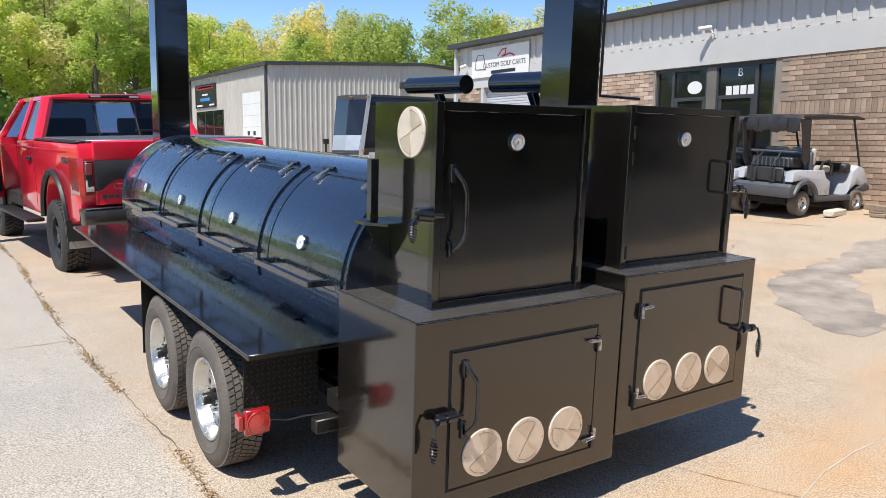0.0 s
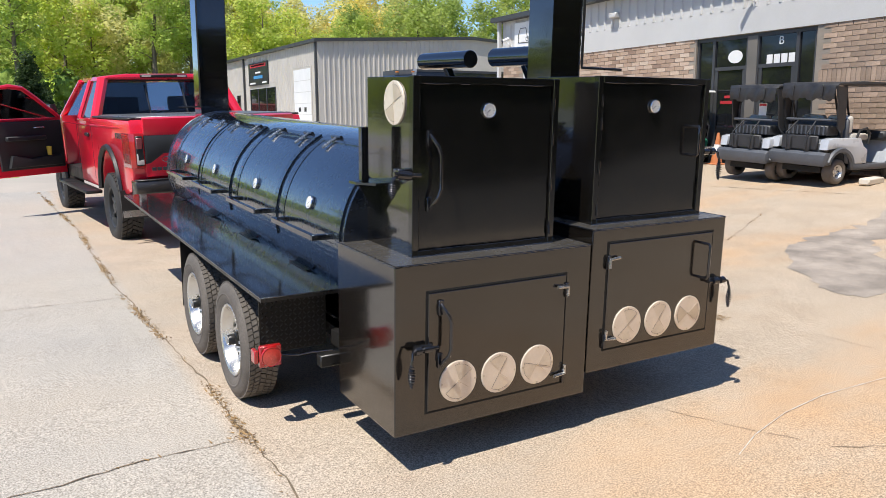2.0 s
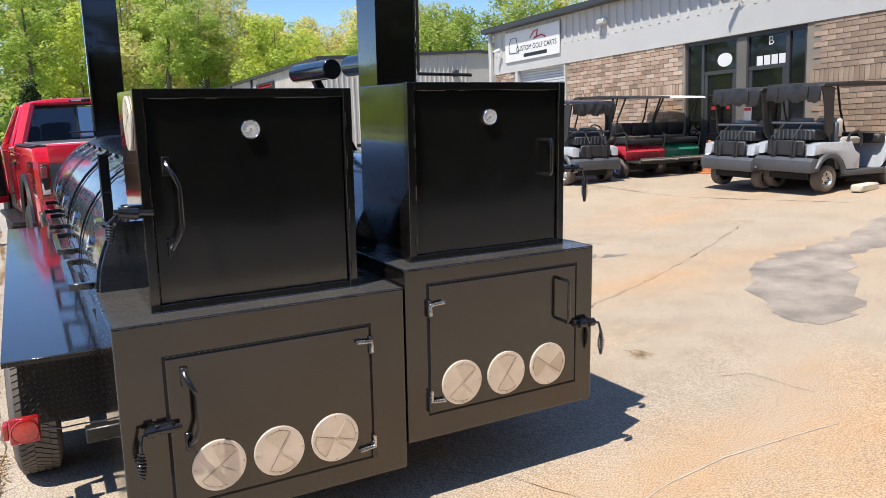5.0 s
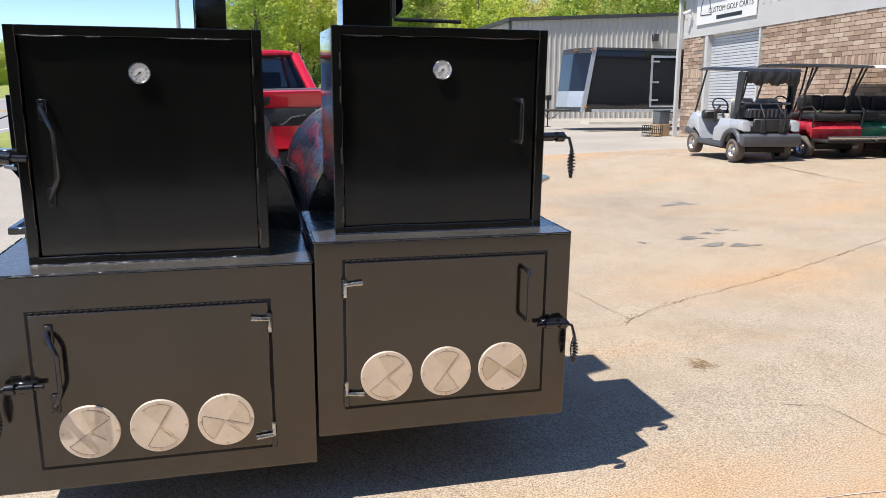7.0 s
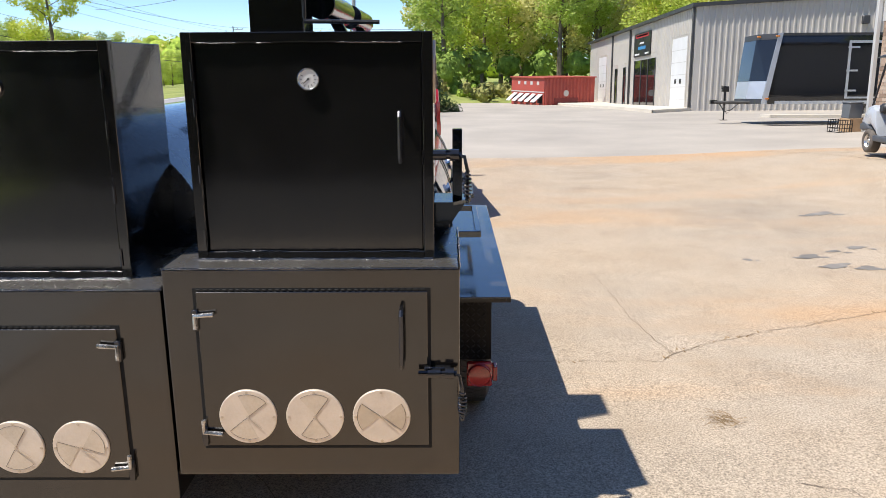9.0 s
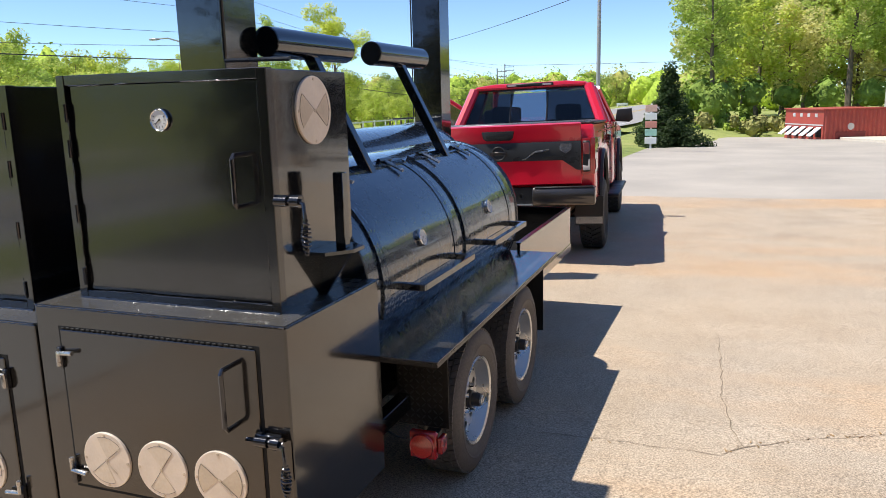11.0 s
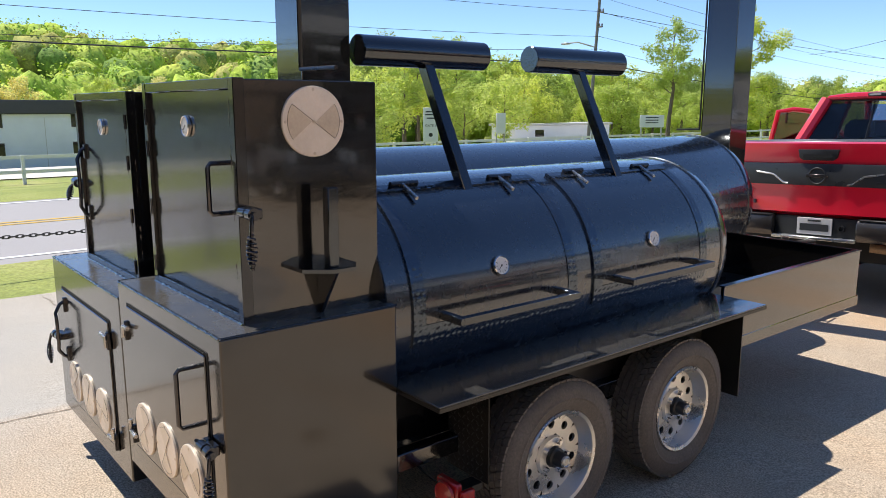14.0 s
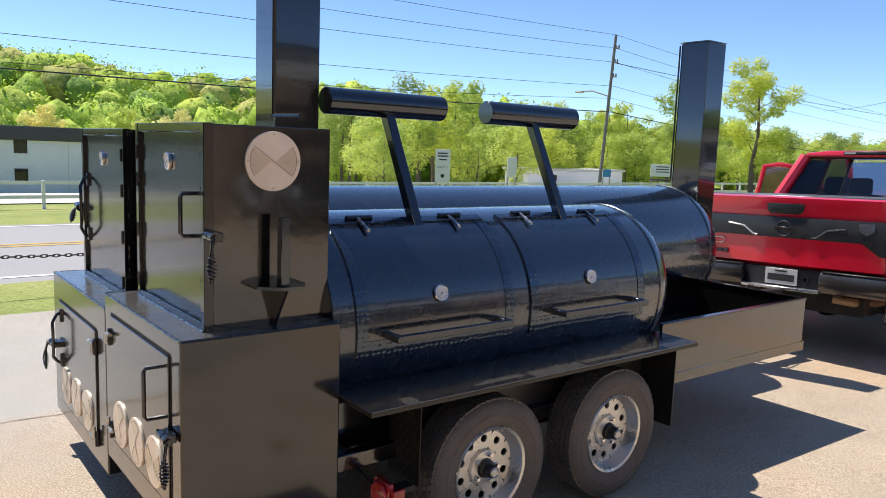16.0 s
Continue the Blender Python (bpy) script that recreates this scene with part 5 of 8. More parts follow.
for a, b, top in ((7.2, 12.4, 3.75), (14.9, 15.6, 3.45), (17.6, 18.3, 3.45)):
    part("window", nb(((-0.02, a, WB + 0.6), (-0.003, b, top))), M_DKGLASS, ware, "dark glazed shopfront")
    n = 3 if b - a > 2 else 1
    for k in range(n + 1):
        v = a + (b - a) * k / n
        part("mullion", nb(((-0.05, v - 0.05, WB + 0.6), (-0.021, v + 0.05, top))), M_TRIM, ware)
ws = part("wall_sign", nb(((-0.08, 8.4, 3.98), (-0.035, 12.5, 5.45))), M_SIGNK, ware, "black business sign")
for z, a, b, mm in ((5.15, 8.8, 12.1, M_RED), (5.22, 9.0, 11.9, M_SIGNW), (4.75, 9.9, 11.0, M_SIGNW), (4.40, 9.5, 11.4, M_BLUE), (4.08, 8.7, 9.6, M_SIGNW), (4.08, 11.0, 12.2, M_SIGNW)):
    part("sign_bar", nb(((-0.087, a, z), (-0.081, b, z + (0.2 if mm in (M_BLUE, M_RED) else 0.1)))), mm, ws)
for v in (0.12, 13.6, 19.2):
    part("downspout", nb(((-0.15, v - 0.07, WB), (-0.045, v + 0.07, WE - 0.12)), bev=0.01), M_TRIM, ware)
part("wall_lamp", nb(((8.2, -0.25, 5.0), (8.55, -0.05, 5.4)), bev=0.03), M_TRIM, ware)
bm = B()
prev = None
for y in span(34.2, 64, 0.9):
    xl, xr = 10.65 - 0.055 * (y - 34.2), min(13.36, 10.7 + (y - 34.2) * 1.05)
    ring = [bm.verts.new(p) for p in ((xl, y, yard(xl, y) - 0.1), (xl, y, yard(xl, y) + 0.15), (xr, y, yard(xr, y) + 0.15), (xr, y, yard(xr, y) - 0.1))]
    if prev:
        for k in range(3):
            bm.faces.new((prev[k], prev[k + 1], ring[k + 1], ring[k]))
    prev = ring
tagged(part("sidewalk", bm, M_WALK, smooth=False), "pale concrete walk along the warehouse", "sidewalk", kind="structure")

# red metal shed
RS = Matrix.Translation((8.28, 56.5, yard(8.28, 56.5))) @ pose(0, 0, 0, 0, 0, 27)
shed = thing("red_shed", "low red metal shed with pale propped flaps", "shed", RS)
M_REDMET = surf("red_metal", (0.42, 0.075, 0.055), 0.55, big=1, fine=40, var=0.14, bumps=0.1)
part("wall", nb(((0, 0, -0.2), (4.75, 4.7, 2.0))), M_REDMET, shed)
part("roof", nb(((-0.12, -0.12, 2.0), (4.85, 4.8, 2.09)), bev=0.02), M_REDMET, shed)
bm = B()
for i in range(14):
    prism(bm, [(0.1 + i * 0.32, 0.001), (0.16 + i * 0.32, -0.06), (0.26 + i * 0.32, -0.06), (0.32 + i * 0.32, 0.001)], 'z', 0.0, 1.96)
part("siding_rib", bm, M_REDMET, shed)["kind"] = "stuff"
part("shed_door", nb(((0.9, -0.09, 0), (3.1, -0.061, 0.5))), surf("dull_red_door", (0.20, 0.03, 0.03), 0.6), shed)
part("round_sign", lathe(B(), [(0.24, 0), (0.24, 0.02), (0, 0.02)], (2.0, -0.062, 0.85), (0, -1, 0), 20), M_BAND, shed)
part("wall_band", nb(((-0.025, 0.0, 0.92), (-0.001, 4.7, 1.0))), M_BAND, shed)
for v in (0.2, 1.1, 2.0, 2.9, 3.8):
    part("window_opening", nb(((-0.012, v, 0.12), (-0.001, v + 0.7, 0.78))), M_DARK, shed)
    bm = B()
    prism(bm, [(-0.75, 0.28), (-0.012, 0.82), (-0.012, 0.76), (-0.75, 0.22)], 'y', v, v + 0.55)
    part("awning", bm, M_SIGNW, shed, "pale propped flap")
for v in (0.7, 1.6, 2.5, 3.4):
    part("wall_mark", nb(((-0.02, v, 1.5), (-0.001, v + 0.3, 1.75))), M_BAND, shed)

# enclosed cargo trailer
CT = LEVEL @ pose(11.75, 23.4, 0.82)
cargo = thing("cargo_trailer", "black enclosed cargo trailer with a bare metal nose", "trailer", CT)
M_CARGO = surf("gloss_black_panel", (0.012, 0.012, 0.013), 0.08, big=2, fine=30, var=0.1, bumps=0.02, coat=0.5)
M_ALU = surf("bare_aluminium", (0.62, 0.64, 0.67), 0.4, 0.55, big=2, fine=60, var=0.06, bumps=0.05)
M_AMBER = surf("amber_lens", (0.62, 0.20, 0.02), 0.25, coat=0.8, var=0.1, bumps=0)


def rake(z):
    """The front of the trailer leans back from bottom to top."""
    return -0.30 + 0.42 * (z - 0.45) / 2.3


bm = B()
prism(bm, [(rake(0.45), 0.45), (5.2, 0.45), (5.2, 2.75), (rake(2.75), 2.75)], 'y', 0, 2.3, 0.03)
part("body", bm, M_CARGO, cargo)


def nose(z0, z1):
    bm = B()
    rings = []
    for z in (z0, z1):
        r, out = rake(z), 0.27 + 0.075 * z
        rings.append([bm.verts.new(p) for p in ((r - 0.003, 0.05, z), (r - out, 0.62, z), (r - out, 1.68, z), (r - 0.003, 2.25, z))])
    for k in range(4):
        bm.faces.new((rings[0][k], rings[0][(k + 1) % 4], rings[1][(k + 1) % 4], rings[1][k]))
    bm.faces.new(rings[0][::-1])
    bm.faces.new(rings[1])
    return bm


part("nose", nose(1.205, 2.55), M_CARGO, cargo, smooth=False)
part("nose_cap", nose(2.555, 2.74), M_TRIM, cargo, smooth=False)
part("stone_guard", nose(0.62, 1.20), M_ALU, cargo, smooth=False)
part("nose_skirt", nose(0.45, 0.615), M_TRIM, cargo, smooth=False)
bm = B()
prism(bm, [(rake(0.45) - 0.02, 0.45), (rake(0.45) + 0.17, 0.45), (rake(2.75) + 0.13, 2.75), (rake(2.75) - 0.02, 2.75)], 'y', -0.03, -0.002)
part("corner_post", bm, M_ALU, cargo)
for x, y, z in ((0.06, -0.04, 2.62), (-0.35, 0.5, 2.63), (-0.14, -0.04, 0.60)):
    part("marker_lamp", nb(((x - 0.07, y - 0.03, z), (x + 0.07, y + 0.005, z + 0.05)), bev=0.01), M_AMBER, cargo)
part("bottom_rail", nb(((0.14, -0.015, 0.45), (5.2, -0.001, 0.55))), M_ALU, cargo)
part("top_rail", nb(((0.14, -0.012, 2.66), (5.2, -0.001, 2.75))), M_TRIM, cargo)
for a, b in (((2.45, -0.02, 0.62), (2.53, -0.001, 2.5)), ((2.53, -0.02, 2.42), (3.6, -0.001, 2.5)), ((3.52, -0.02, 0.62), (3.6, -0.001, 2.42)), ((2.53, -0.02, 0.62), (3.52, -0.001, 0.68))):
    part("door_trim", nb((a, b)), M_ALU, cargo)
for z in (0.85, 1.5, 2.25):
    part("door_hinge", nb(((2.42, -0.035, z), (2.8, -0.0205, z + 0.06))), M_ALU, cargo)
bm = B()
tube(bm, [(-0.2, 0.3, 0.5), (-1.5, 1.1, 0.5)], 0.05, 4)
tube(bm, [(-0.2, 2.0, 0.5), (-1.5, 1.2, 0.5)], 0.05, 4)
box(bm, (-1.62, 1.08, 0.45), (-1.4, 1.22, 0.58))
part("tongue", bm, M_FRAME, cargo)
bm = B()
cyl(bm, (-1.12, 1.15, -0.1), (-1.12, 1.15, 0.5), 0.025, seg=10)
cyl(bm, (-1.12, 1.15, 0.4), (-1.12, 1.15, 0.98), 0.04, seg=10)
box(bm, (-1.22, 1.07, 0.86), (-1.02, 1.23, 1.05))
tube(bm, [(-1.12, 1.1, 0.97), (-1.3, 1.0, 0.97), (-1.3, 1.0, 1.08)], 0.014, 6)
box(bm, (-1.22, 1.05, -0.12), (-1.02, 1.25, -0.1))
tube(bm, [(-1.3, 1.1, 0.46), (-1.2, 0.95, 0.18), (-0.95, 0.9, 0.25), (-0.75, 0.85, 0.46)], 0.015, 6)
tube(bm, [(-1.3, 1.2, 0.46), (-1.05, 1.05, 0.12), (-0.85, 1.0, 0.3), (-0.7, 1.0, 0.46)], 0.012, 6)
part("jack", bm, M_FRAME, cargo)
for xx in (3.4, 4.3):
    wh = part("wheel", tyre_bm(0.34, 0.21, 0.19, 0, 0, 0.01), M_TYRE, cargo)
    wh.matrix_local = pose(xx, 0.2, 0.22, 0, 0, 90)
    part("rim", lathe(B(), [(0.19, 0.08), (0.15, 0.04), (0, 0.05)], (0, 0, 0), (1, 0, 0), 20), M_RIM, wh)
    part("rim", lathe(B(), [(0.19, -0.08), (0.15, -0.04), (0, -0.05)], (0, 0, 0), (1, 0, 0), 20), M_RIM, wh)
part("ramp_plate", nb(((-0.4, -1.0, 0.02), (5.2, -0.2, 0.12))), M_WALK, cargo)

# white pipe fence, far white building, signs
fence = thing("white_fence", "low white two-rail fence beyond the road", "fence", pose(-29.0, 0, land(-29, 0)))
for i in range(-8, 32):
    part("post", nb(((-0.06, i * 2.44 - 0.06, 0), (0.06, i * 2.44 + 0.06, 1.12)), bev=0.01), M_WHITE, fence)
for z in (0.42, 0.97):
    part("rail", nb(((-0.03, -8 * 2.44, z), (0.03, 31 * 2.44, z + 0.13))), M_WHITE, fence)
FB = pose(-82, -35, land(-82, 0) - 0.3)
far_b = thing("white_building", "long white two-storey block with a dark flat roof edge", "building", FB)
M_FARW = surf("white_wall", (0.78, 0.80, 0.84), 0.7, big=0.4, fine=20, var=0.05, bumps=0.05)
part("wall", nb(((-14, -22, 0), (0, 72, 5.6))), M_FARW, far_b)
part("roof", nb(((-14.5, -22.5, 5.6), (0.5, 72.5, 7.0)), bev=0.1), M_TRIM, far_b, "dark roof fascia")
for i in range(12):
    for z in (1.5, 4.3):
        v = -19.9 + i * 7.4
        wn_ = part("window", nb(((0.005, v, z), (0.03, v + 1.2, z + 1.3))), M_DKGLASS, far_b)
        part("sill", nb(((0.004, v - 0.1, z - 0.1), (0.08, v + 1.3, z - 0.01))), M_WHITE, wn_)
for i in range(12):
    part("wall_joint", nb(((0.002, -15 + i * 7.4, 0), (0.012, -14.94 + i * 7.4, 5.25))), M_BAND, far_b)

# ---- red pickup ----
M_TRED = surf("red_car_paint", (0.82, 0.012, 0.04), 0.3, big=1.2, fine=200, var=0.06, bumps=0.02, coat=1.0, rvar=0.04)
M_TBLK = surf("black_trim_plastic", (0.018, 0.018, 0.019), 0.45, big=4, fine=120, var=0.15, bumps=0.1)
M_TGUN = surf("gunmetal_panel", (0.055, 0.058, 0.062), 0.35, 0.3, big=4, fine=150, var=0.1, bumps=0.05)
M_TBUMP = surf("dark_chrome_bumper", (0.10, 0.09, 0.085), 0.2, 0.7, big=3, fine=100, var=0.1, bumps=0.03)
M_SATIN = surf("satin_silver", (0.6, 0.6, 0.6), 0.25, 0.9, var=0.05, bumps=0)
M_LAMP = surf("pale_lamp_lens", (0.62, 0.55, 0.52), 0.12, coat=1.0, big=20, fine=150, var=0.1, bumps=0.2)
M_COVER = surf("bed_cover_vinyl", (0.10, 0.105, 0.11), 0.35, big=3, fine=200, var=0.12, bumps=0.2)
M_CAB = surf("dark_cab_trim", (0.022, 0.021, 0.021), 0.6, big=4, fine=90, var=0.2, bumps=0.2)
M_PLATE = surf("pale_plate", (0.62, 0.60, 0.58), 0.4, var=0.05, bumps=0)
M_SMOKE = glass_mat("privacy_glass", (0.13, 0.135, 0.14))
M_CLEAR = glass_mat("clear_glass", (0.80, 0.83, 0.83))
M_TTYRE = surf("off_road_rubber", (0.035, 0.034, 0.033), 0.7, big=5, fine=90, var=0.25, bumps=0.3, bdist=0.002)
M_LAMPR = surf("pink_reflector", (0.26, 0.06, 0.06), 0.2, coat=1.0, big=20, fine=150, var=0.1, bumps=0.3)

TRUCK = pose(-0.125, 6.19, -0.115, -1.2, -1.6, 4.6)
truck = thing("pickup_truck", "bright red lifted crew-cab pickup with its driver door open", "pickup truck", TRUCK)


def arch(yc, r, z, n=12):
    return [(yc + r * math.cos(math.pi * (1 - i / n)), z + r * math.sin(math.pi * (1 - i / n))) for i in range(n + 1)]


ZB = 0.62
RA, FA, AR = 1.22, 4.78, 0.54
HW = 1.035
low_rear = [(0.16, ZB + 0.1)] + [(RA - AR, ZB)] + arch(RA, AR, ZB)[1:-1] + [(RA + AR, ZB), (3.04, ZB), (3.04, 1.50), (2.05, 1.52), (0.10, 1.52), (0.07, 1.45), (0.10, 0.95)]
bm = B()
prism(bm, low_rear, 'x', -HW, HW, 0.035)
body = part("body", bm, M_TRED, truck, "glossy red pickup body")
bm = B()
prism(bm, [(3.045, ZB), (4.195, ZB), (4.195, 1.5), (3.045, 1.5)], 'x', -0.60, HW, 0.01)
part("cab_middle", bm, M_TRED, truck)
bm = B()
prism(bm, [(4.2, ZB), (FA - AR, ZB)] + arch(FA, AR, ZB)[1:-1] + [(FA + AR, ZB), (5.72, ZB), (5.78, 1.0), (5.74, 1.32), (5.5, 1.42), (4.3, 1.52), (4.2, 1.52)], 'x', -HW, HW, 0.04)
part("hood", bm, M_TRED, truck)
# cab sill and dark interior seen through the open doorway
part("door_sill", nb(((-1.02, 3.05, ZB), (-0.605, 4.19, 0.78))), M_CAB, truck)
part("cab_lining", nb(((-0.607, 3.06, 0.79), (-0.602, 4.18, 1.5))), M_CAB, truck)
bm = B()
box(bm, (-0.60 - 0.25, 3.1, 0.8), (-0.61, 3.7, 1.12), 0.05, 2)
box(bm, (-0.60 - 0.25, 3.06, 1.1), (-0.61, 3.24, 1.75), 0.05, 2)
part("front_seat", bm, M_CAB, truck)
# greenhouse
cb0, cb1 = (2.02, 4.42), (2.28, 3.72)
w0, w1, zt = 0.975, 0.785, 2.06


def gh(f, y_b, y_t, s):
    """A point on the slanted cab side; f goes from the belt (0) to the roof (1)."""
    return Vector((s * (w0 + (w1 - w0) * f), y_b + (y_t - y_b) * f, 1.50 + (2.01 - 1.50) * f))


for s in (-1, 1):
    for yb, yt, r in ((2.02, 2.28, 0.07), (3.06, 3.02, 0.04), (4.42, 3.72, 0.045)):
        bm = B()
        tube(bm, [gh(0, yb, yt, s), gh(0.5, yb, yt, s), gh(1, yb, yt, s)], r, 8)
        part("pillar", bm, M_TRED, truck)
bm = B()
prism(bm, [(-0.80, 2.005), (-0.75, 2.06), (-0.5, 2.085), (0.5, 2.085), (0.75, 2.06), (0.80, 2.005)], 'y', 2.22, 3.75, 0.03)
part("roof", bm, M_TRED, truck)
bm = B()
tube(bm, [gh(0.02, 2.03, 2.29, -1), gh(0.02, 2.03, 2.29, 1), gh(0.98, 2.03, 2.29, 1), gh(0.98, 2.03, 2.29, -1)], 0.014, 5, True)
rw = part("rear_window", bm, M_TBLK, truck, "dark tinted rear window with a sliding pane")
for u0, u1, mm in ((0.0, 0.36, M_SMOKE), (0.362, 0.63, M_CLEAR), (0.632, 1.0, M_SMOKE)):
    lo0, lo1 = gh(0.03, 2.03, 2.29, -1), gh(0.03, 2.03, 2.29, 1)
    hi0, hi1 = gh(0.97, 2.03, 2.29, -1), gh(0.97, 2.03, 2.29, 1)
    v = [lo0.lerp(lo1, u0), lo0.lerp(lo1, u1), hi0.lerp(hi1, u1), hi0.lerp(hi1, u0)]
    bm = B()
    a = [bm.verts.new(p) for p in v]
    b = [bm.verts.new(p + Vector((0, 0.006, -0.003))) for p in v]
    bm.faces.new(a), bm.faces.new(b)
    for i in range(4):
        bm.faces.new((a[i], a[(i + 1) % 4], b[(i + 1) % 4], b[i]))
    part("pane", bm, mm, rw, "tinted glass pane", smooth=False)
for x in (-0.45, 0.45):
    for y in (2.42, 3.2):
        bm = B()
        box(bm, (x - 0.14, y, 1.56), (x + 0.14, y + 0.1, 1.78), 0.05, 3)
        part("headrest", bm, M_CAB, truck)
        bm = B()
        box(bm, (x - 0.25, y - 0.02, 1.45), (x + 0.25, y + 0.12, 1.57), 0.05, 3)
        part("seat_top", bm, M_CAB, truck)
part("dash_top", nb(((-0.8, 3.9, 1.5), (0.8, 4.25, 1.56)), bev=0.03), M_CAB, truck)
for x in (-0.26, 0.24):
    bm = B()
    tube(bm, [(x, 2.022, 1.515), (x, 2.27, 1.94)], 0.012, 4)
    part("slider_frame", bm, M_TBLK, rw)
bm = B()
tube(bm, [(-0.2, 2.03, 1.545), (0.36, 2.03, 1.545)], 0.008, 4)
part("slider_rail", bm, M_SATIN, rw)
for s in (-1, 1):
    for y0b, y0t, y1b, y1t in ((2.09, 2.34, 3.02, 2.99), (3.10, 3.05, 4.36, 3.69)):
        if s < 0 and y0b > 3:
            continue
        bm = B()
        v = [gh(0.03, y0b, y0t, s), gh(0.03, y1b, y1t, s), gh(0.95, y1b, y1t, s), gh(0.95, y0b, y0t, s)]
        a = [bm.verts.new(p) for p in v]
        b = [bm.verts.new(p - Vector((s * 0.012, 0, 0))) for p in v]
        bm.faces.new(a), bm.faces.new(b)
        for i in range(4):
            bm.faces.new((a[i], a[(i + 1) % 4], b[(i + 1) % 4], b[i]))
        part("side_window", bm, M_DKGLASS, truck)
bm = B()
v = [gh(0.03, 4.40, 3.74, -1), gh(0.03, 4.40, 3.74, 1), gh(0.97, 4.40, 3.74, 1), gh(0.97, 4.40, 3.74, -1)]
a = [bm.verts.new(p) for p in v]
b = [bm.verts.new(p + Vector((0, -0.012, 0))) for p in v]
bm.faces.new(a), bm.faces.new(b)
part("windscreen", bm, M_CLEAR, truck, smooth=False)
part("roof_lamp", nb(((-0.32, 2.20, 2.035), (0.32, 2.25, 2.075)), bev=0.01), M_TBLK, truck)
for x in (-0.24, 0.24):
    part("cargo_lamp", nb(((x - 0.06, 2.188, 2.042), (x + 0.06, 2.199, 2.062))), M_LAMP, truck)
# bed cover and tailgate
part("bed_cover", nb(((-0.935, 0.12, 1.521), (0.935, 2.0, 1.556)), bev=0.012), M_COVER, truck, "grey vinyl bed cover")
for s in (-1, 1):
    part("bed_rail", nb(((min(s * 0.94, s * 1.03), 0.12, 1.521), (max(s * 0.94, s * 1.03), 2.0, 1.545)), bev=0.008), M_TBLK, truck)
bm = B()
prism(bm, [(0.02, 0.89), (0.065, 0.87), (0.065, 1.545), (0.005, 1.53), (0.01, 1.40), (0.03, 1.35)], 'x', -0.90, 0.90, 0.012)
tg = part("tailgate", bm, M_TRED, truck, "red tailgate with a gunmetal panel")
bm = B()
prism(bm, [(-0.90, 1.345), (0.90, 1.345), (0.90, 1.035), (0.85, 1.04), (0.70, 1.145), (-0.70, 1.145), (-0.85, 1.04), (-0.90, 1.035)], 'y', 0.004, 0.03, 0.004)
part("panel", bm, M_TGUN, tg, "gunmetal tailgate panel")
for s in (-1, 1):
    bm = B()
    tube(bm, [(s * 0.56, 0.0, 1.262), (s * 0.40, 0.0, 1.240), (s * 0.30, 0.0, 1.165), (s * 0.26, 0.0, 1.160)], 0.009, 5)
    part("accent", bm, M_SATIN, tg)
bm = B()
prism(bm, [(-0.18, 1.475), (0.18, 1.475), (0.165, 1.40), (0.13, 1.375), (-0.13, 1.375), (-0.165, 1.40)], 'y', -0.012, 0.02, 0.006)
part("handle", bm, M_TBLK, tg, "black tailgate handle")
part("handle_recess", nb(((-0.13, -0.016, 1.40), (0.13, -0.0125, 1.43))), M_DARK, tg)
bm = B()
bmesh.ops.create_uvsphere(bm, u_segments=4, v_segments=2, radius=0.0001)
bm.clear()
pts = [(0.0 + 0.072 * math.cos(i * math.pi / 12), -0.002, 1.235 + 0.072 * math.sin(i * math.pi / 12)) for i in range(24)]
tube(bm, pts, 0.008, 6, True)
part("emblem", bm, M_TBLK, tg)
part("emblem_bar", nb(((-0.095, -0.010, 1.218), (0.095, 0.003, 1.252)), bev=0.004), M_TBUMP, tg)
for x in (-0.82, -0.76, -0.70, -0.64, -0.58):
    part("badge_bar", nb(((x - 0.022, -0.002, 0.955), (x + 0.022, 0.019, 0.99))), M_TGUN, tg)
part("badge_bar", nb(((0.50, -0.002, 1.175), (0.74, 0.003, 1.195))), M_TBLK, tg)
bm = B()
prism(bm, [(0.67, 1.325), (0.80, 1.325), (0.80, 1.26), (0.735, 1.215), (0.67, 1.26)], 'y', -0.002, 0.003)
part("badge", bm, M_SATIN, tg)
bm = B()
pts = [(-0.66 + 0.06 * math.cos(i * math.pi / 8), 0.012, 1.075 + 0.03 * math.sin(i * math.pi / 8)) for i in range(16)]
tube(bm, pts, 0.006, 5, True)
part("badge", bm, M_SATIN, tg)
for s in (-1, 1):
    bm = B()
    prism(bm, [(s * 0.905, 0.015), (s * 1.0, 0.03), (s * 1.042, 0.08), (s * 1.044, 0.42), (s * 0.98, 0.42), (s * 0.905, 0.1)], 'z', 0.985, 1.375, 0.012)
    tl = part("tail_light", bm, M_REDLENS, truck, "dark red and clear wrap-round tail light")
    part("lamp_surround", nb(((min(s * 0.915, s * 0.995), 0.008, 1.015), (max(s * 0.915, s * 0.995), 0.03, 1.345)), bev=0.01), M_TBLK, tl)
    part("lamp_glass", nb(((min(s * 0.922, s * 0.988), 0.002, 1.20), (max(s * 0.922, s * 0.988), 0.02, 1.325)), bev=0.008), M_LAMPR, tl)
    bm = B()
    prism(bm, [(s * 0.918, 1.03), (s * 0.992, 1.03), (s * 0.992, 1.15), (s * 0.978, 1.15), (s * 0.972, 1.075), (s * 0.918, 1.085)], 'y', 0.0, 0.02, 0.003)
    part("lamp_glass", bm, M_LAMP, tl)
    part("side_lens", nb(((min(s * 1.041, s * 1.048), 0.12, 1.03), (max(s * 1.041, s * 1.048), 0.36, 1.14)), bev=0.003), M_LAMPR, tl)
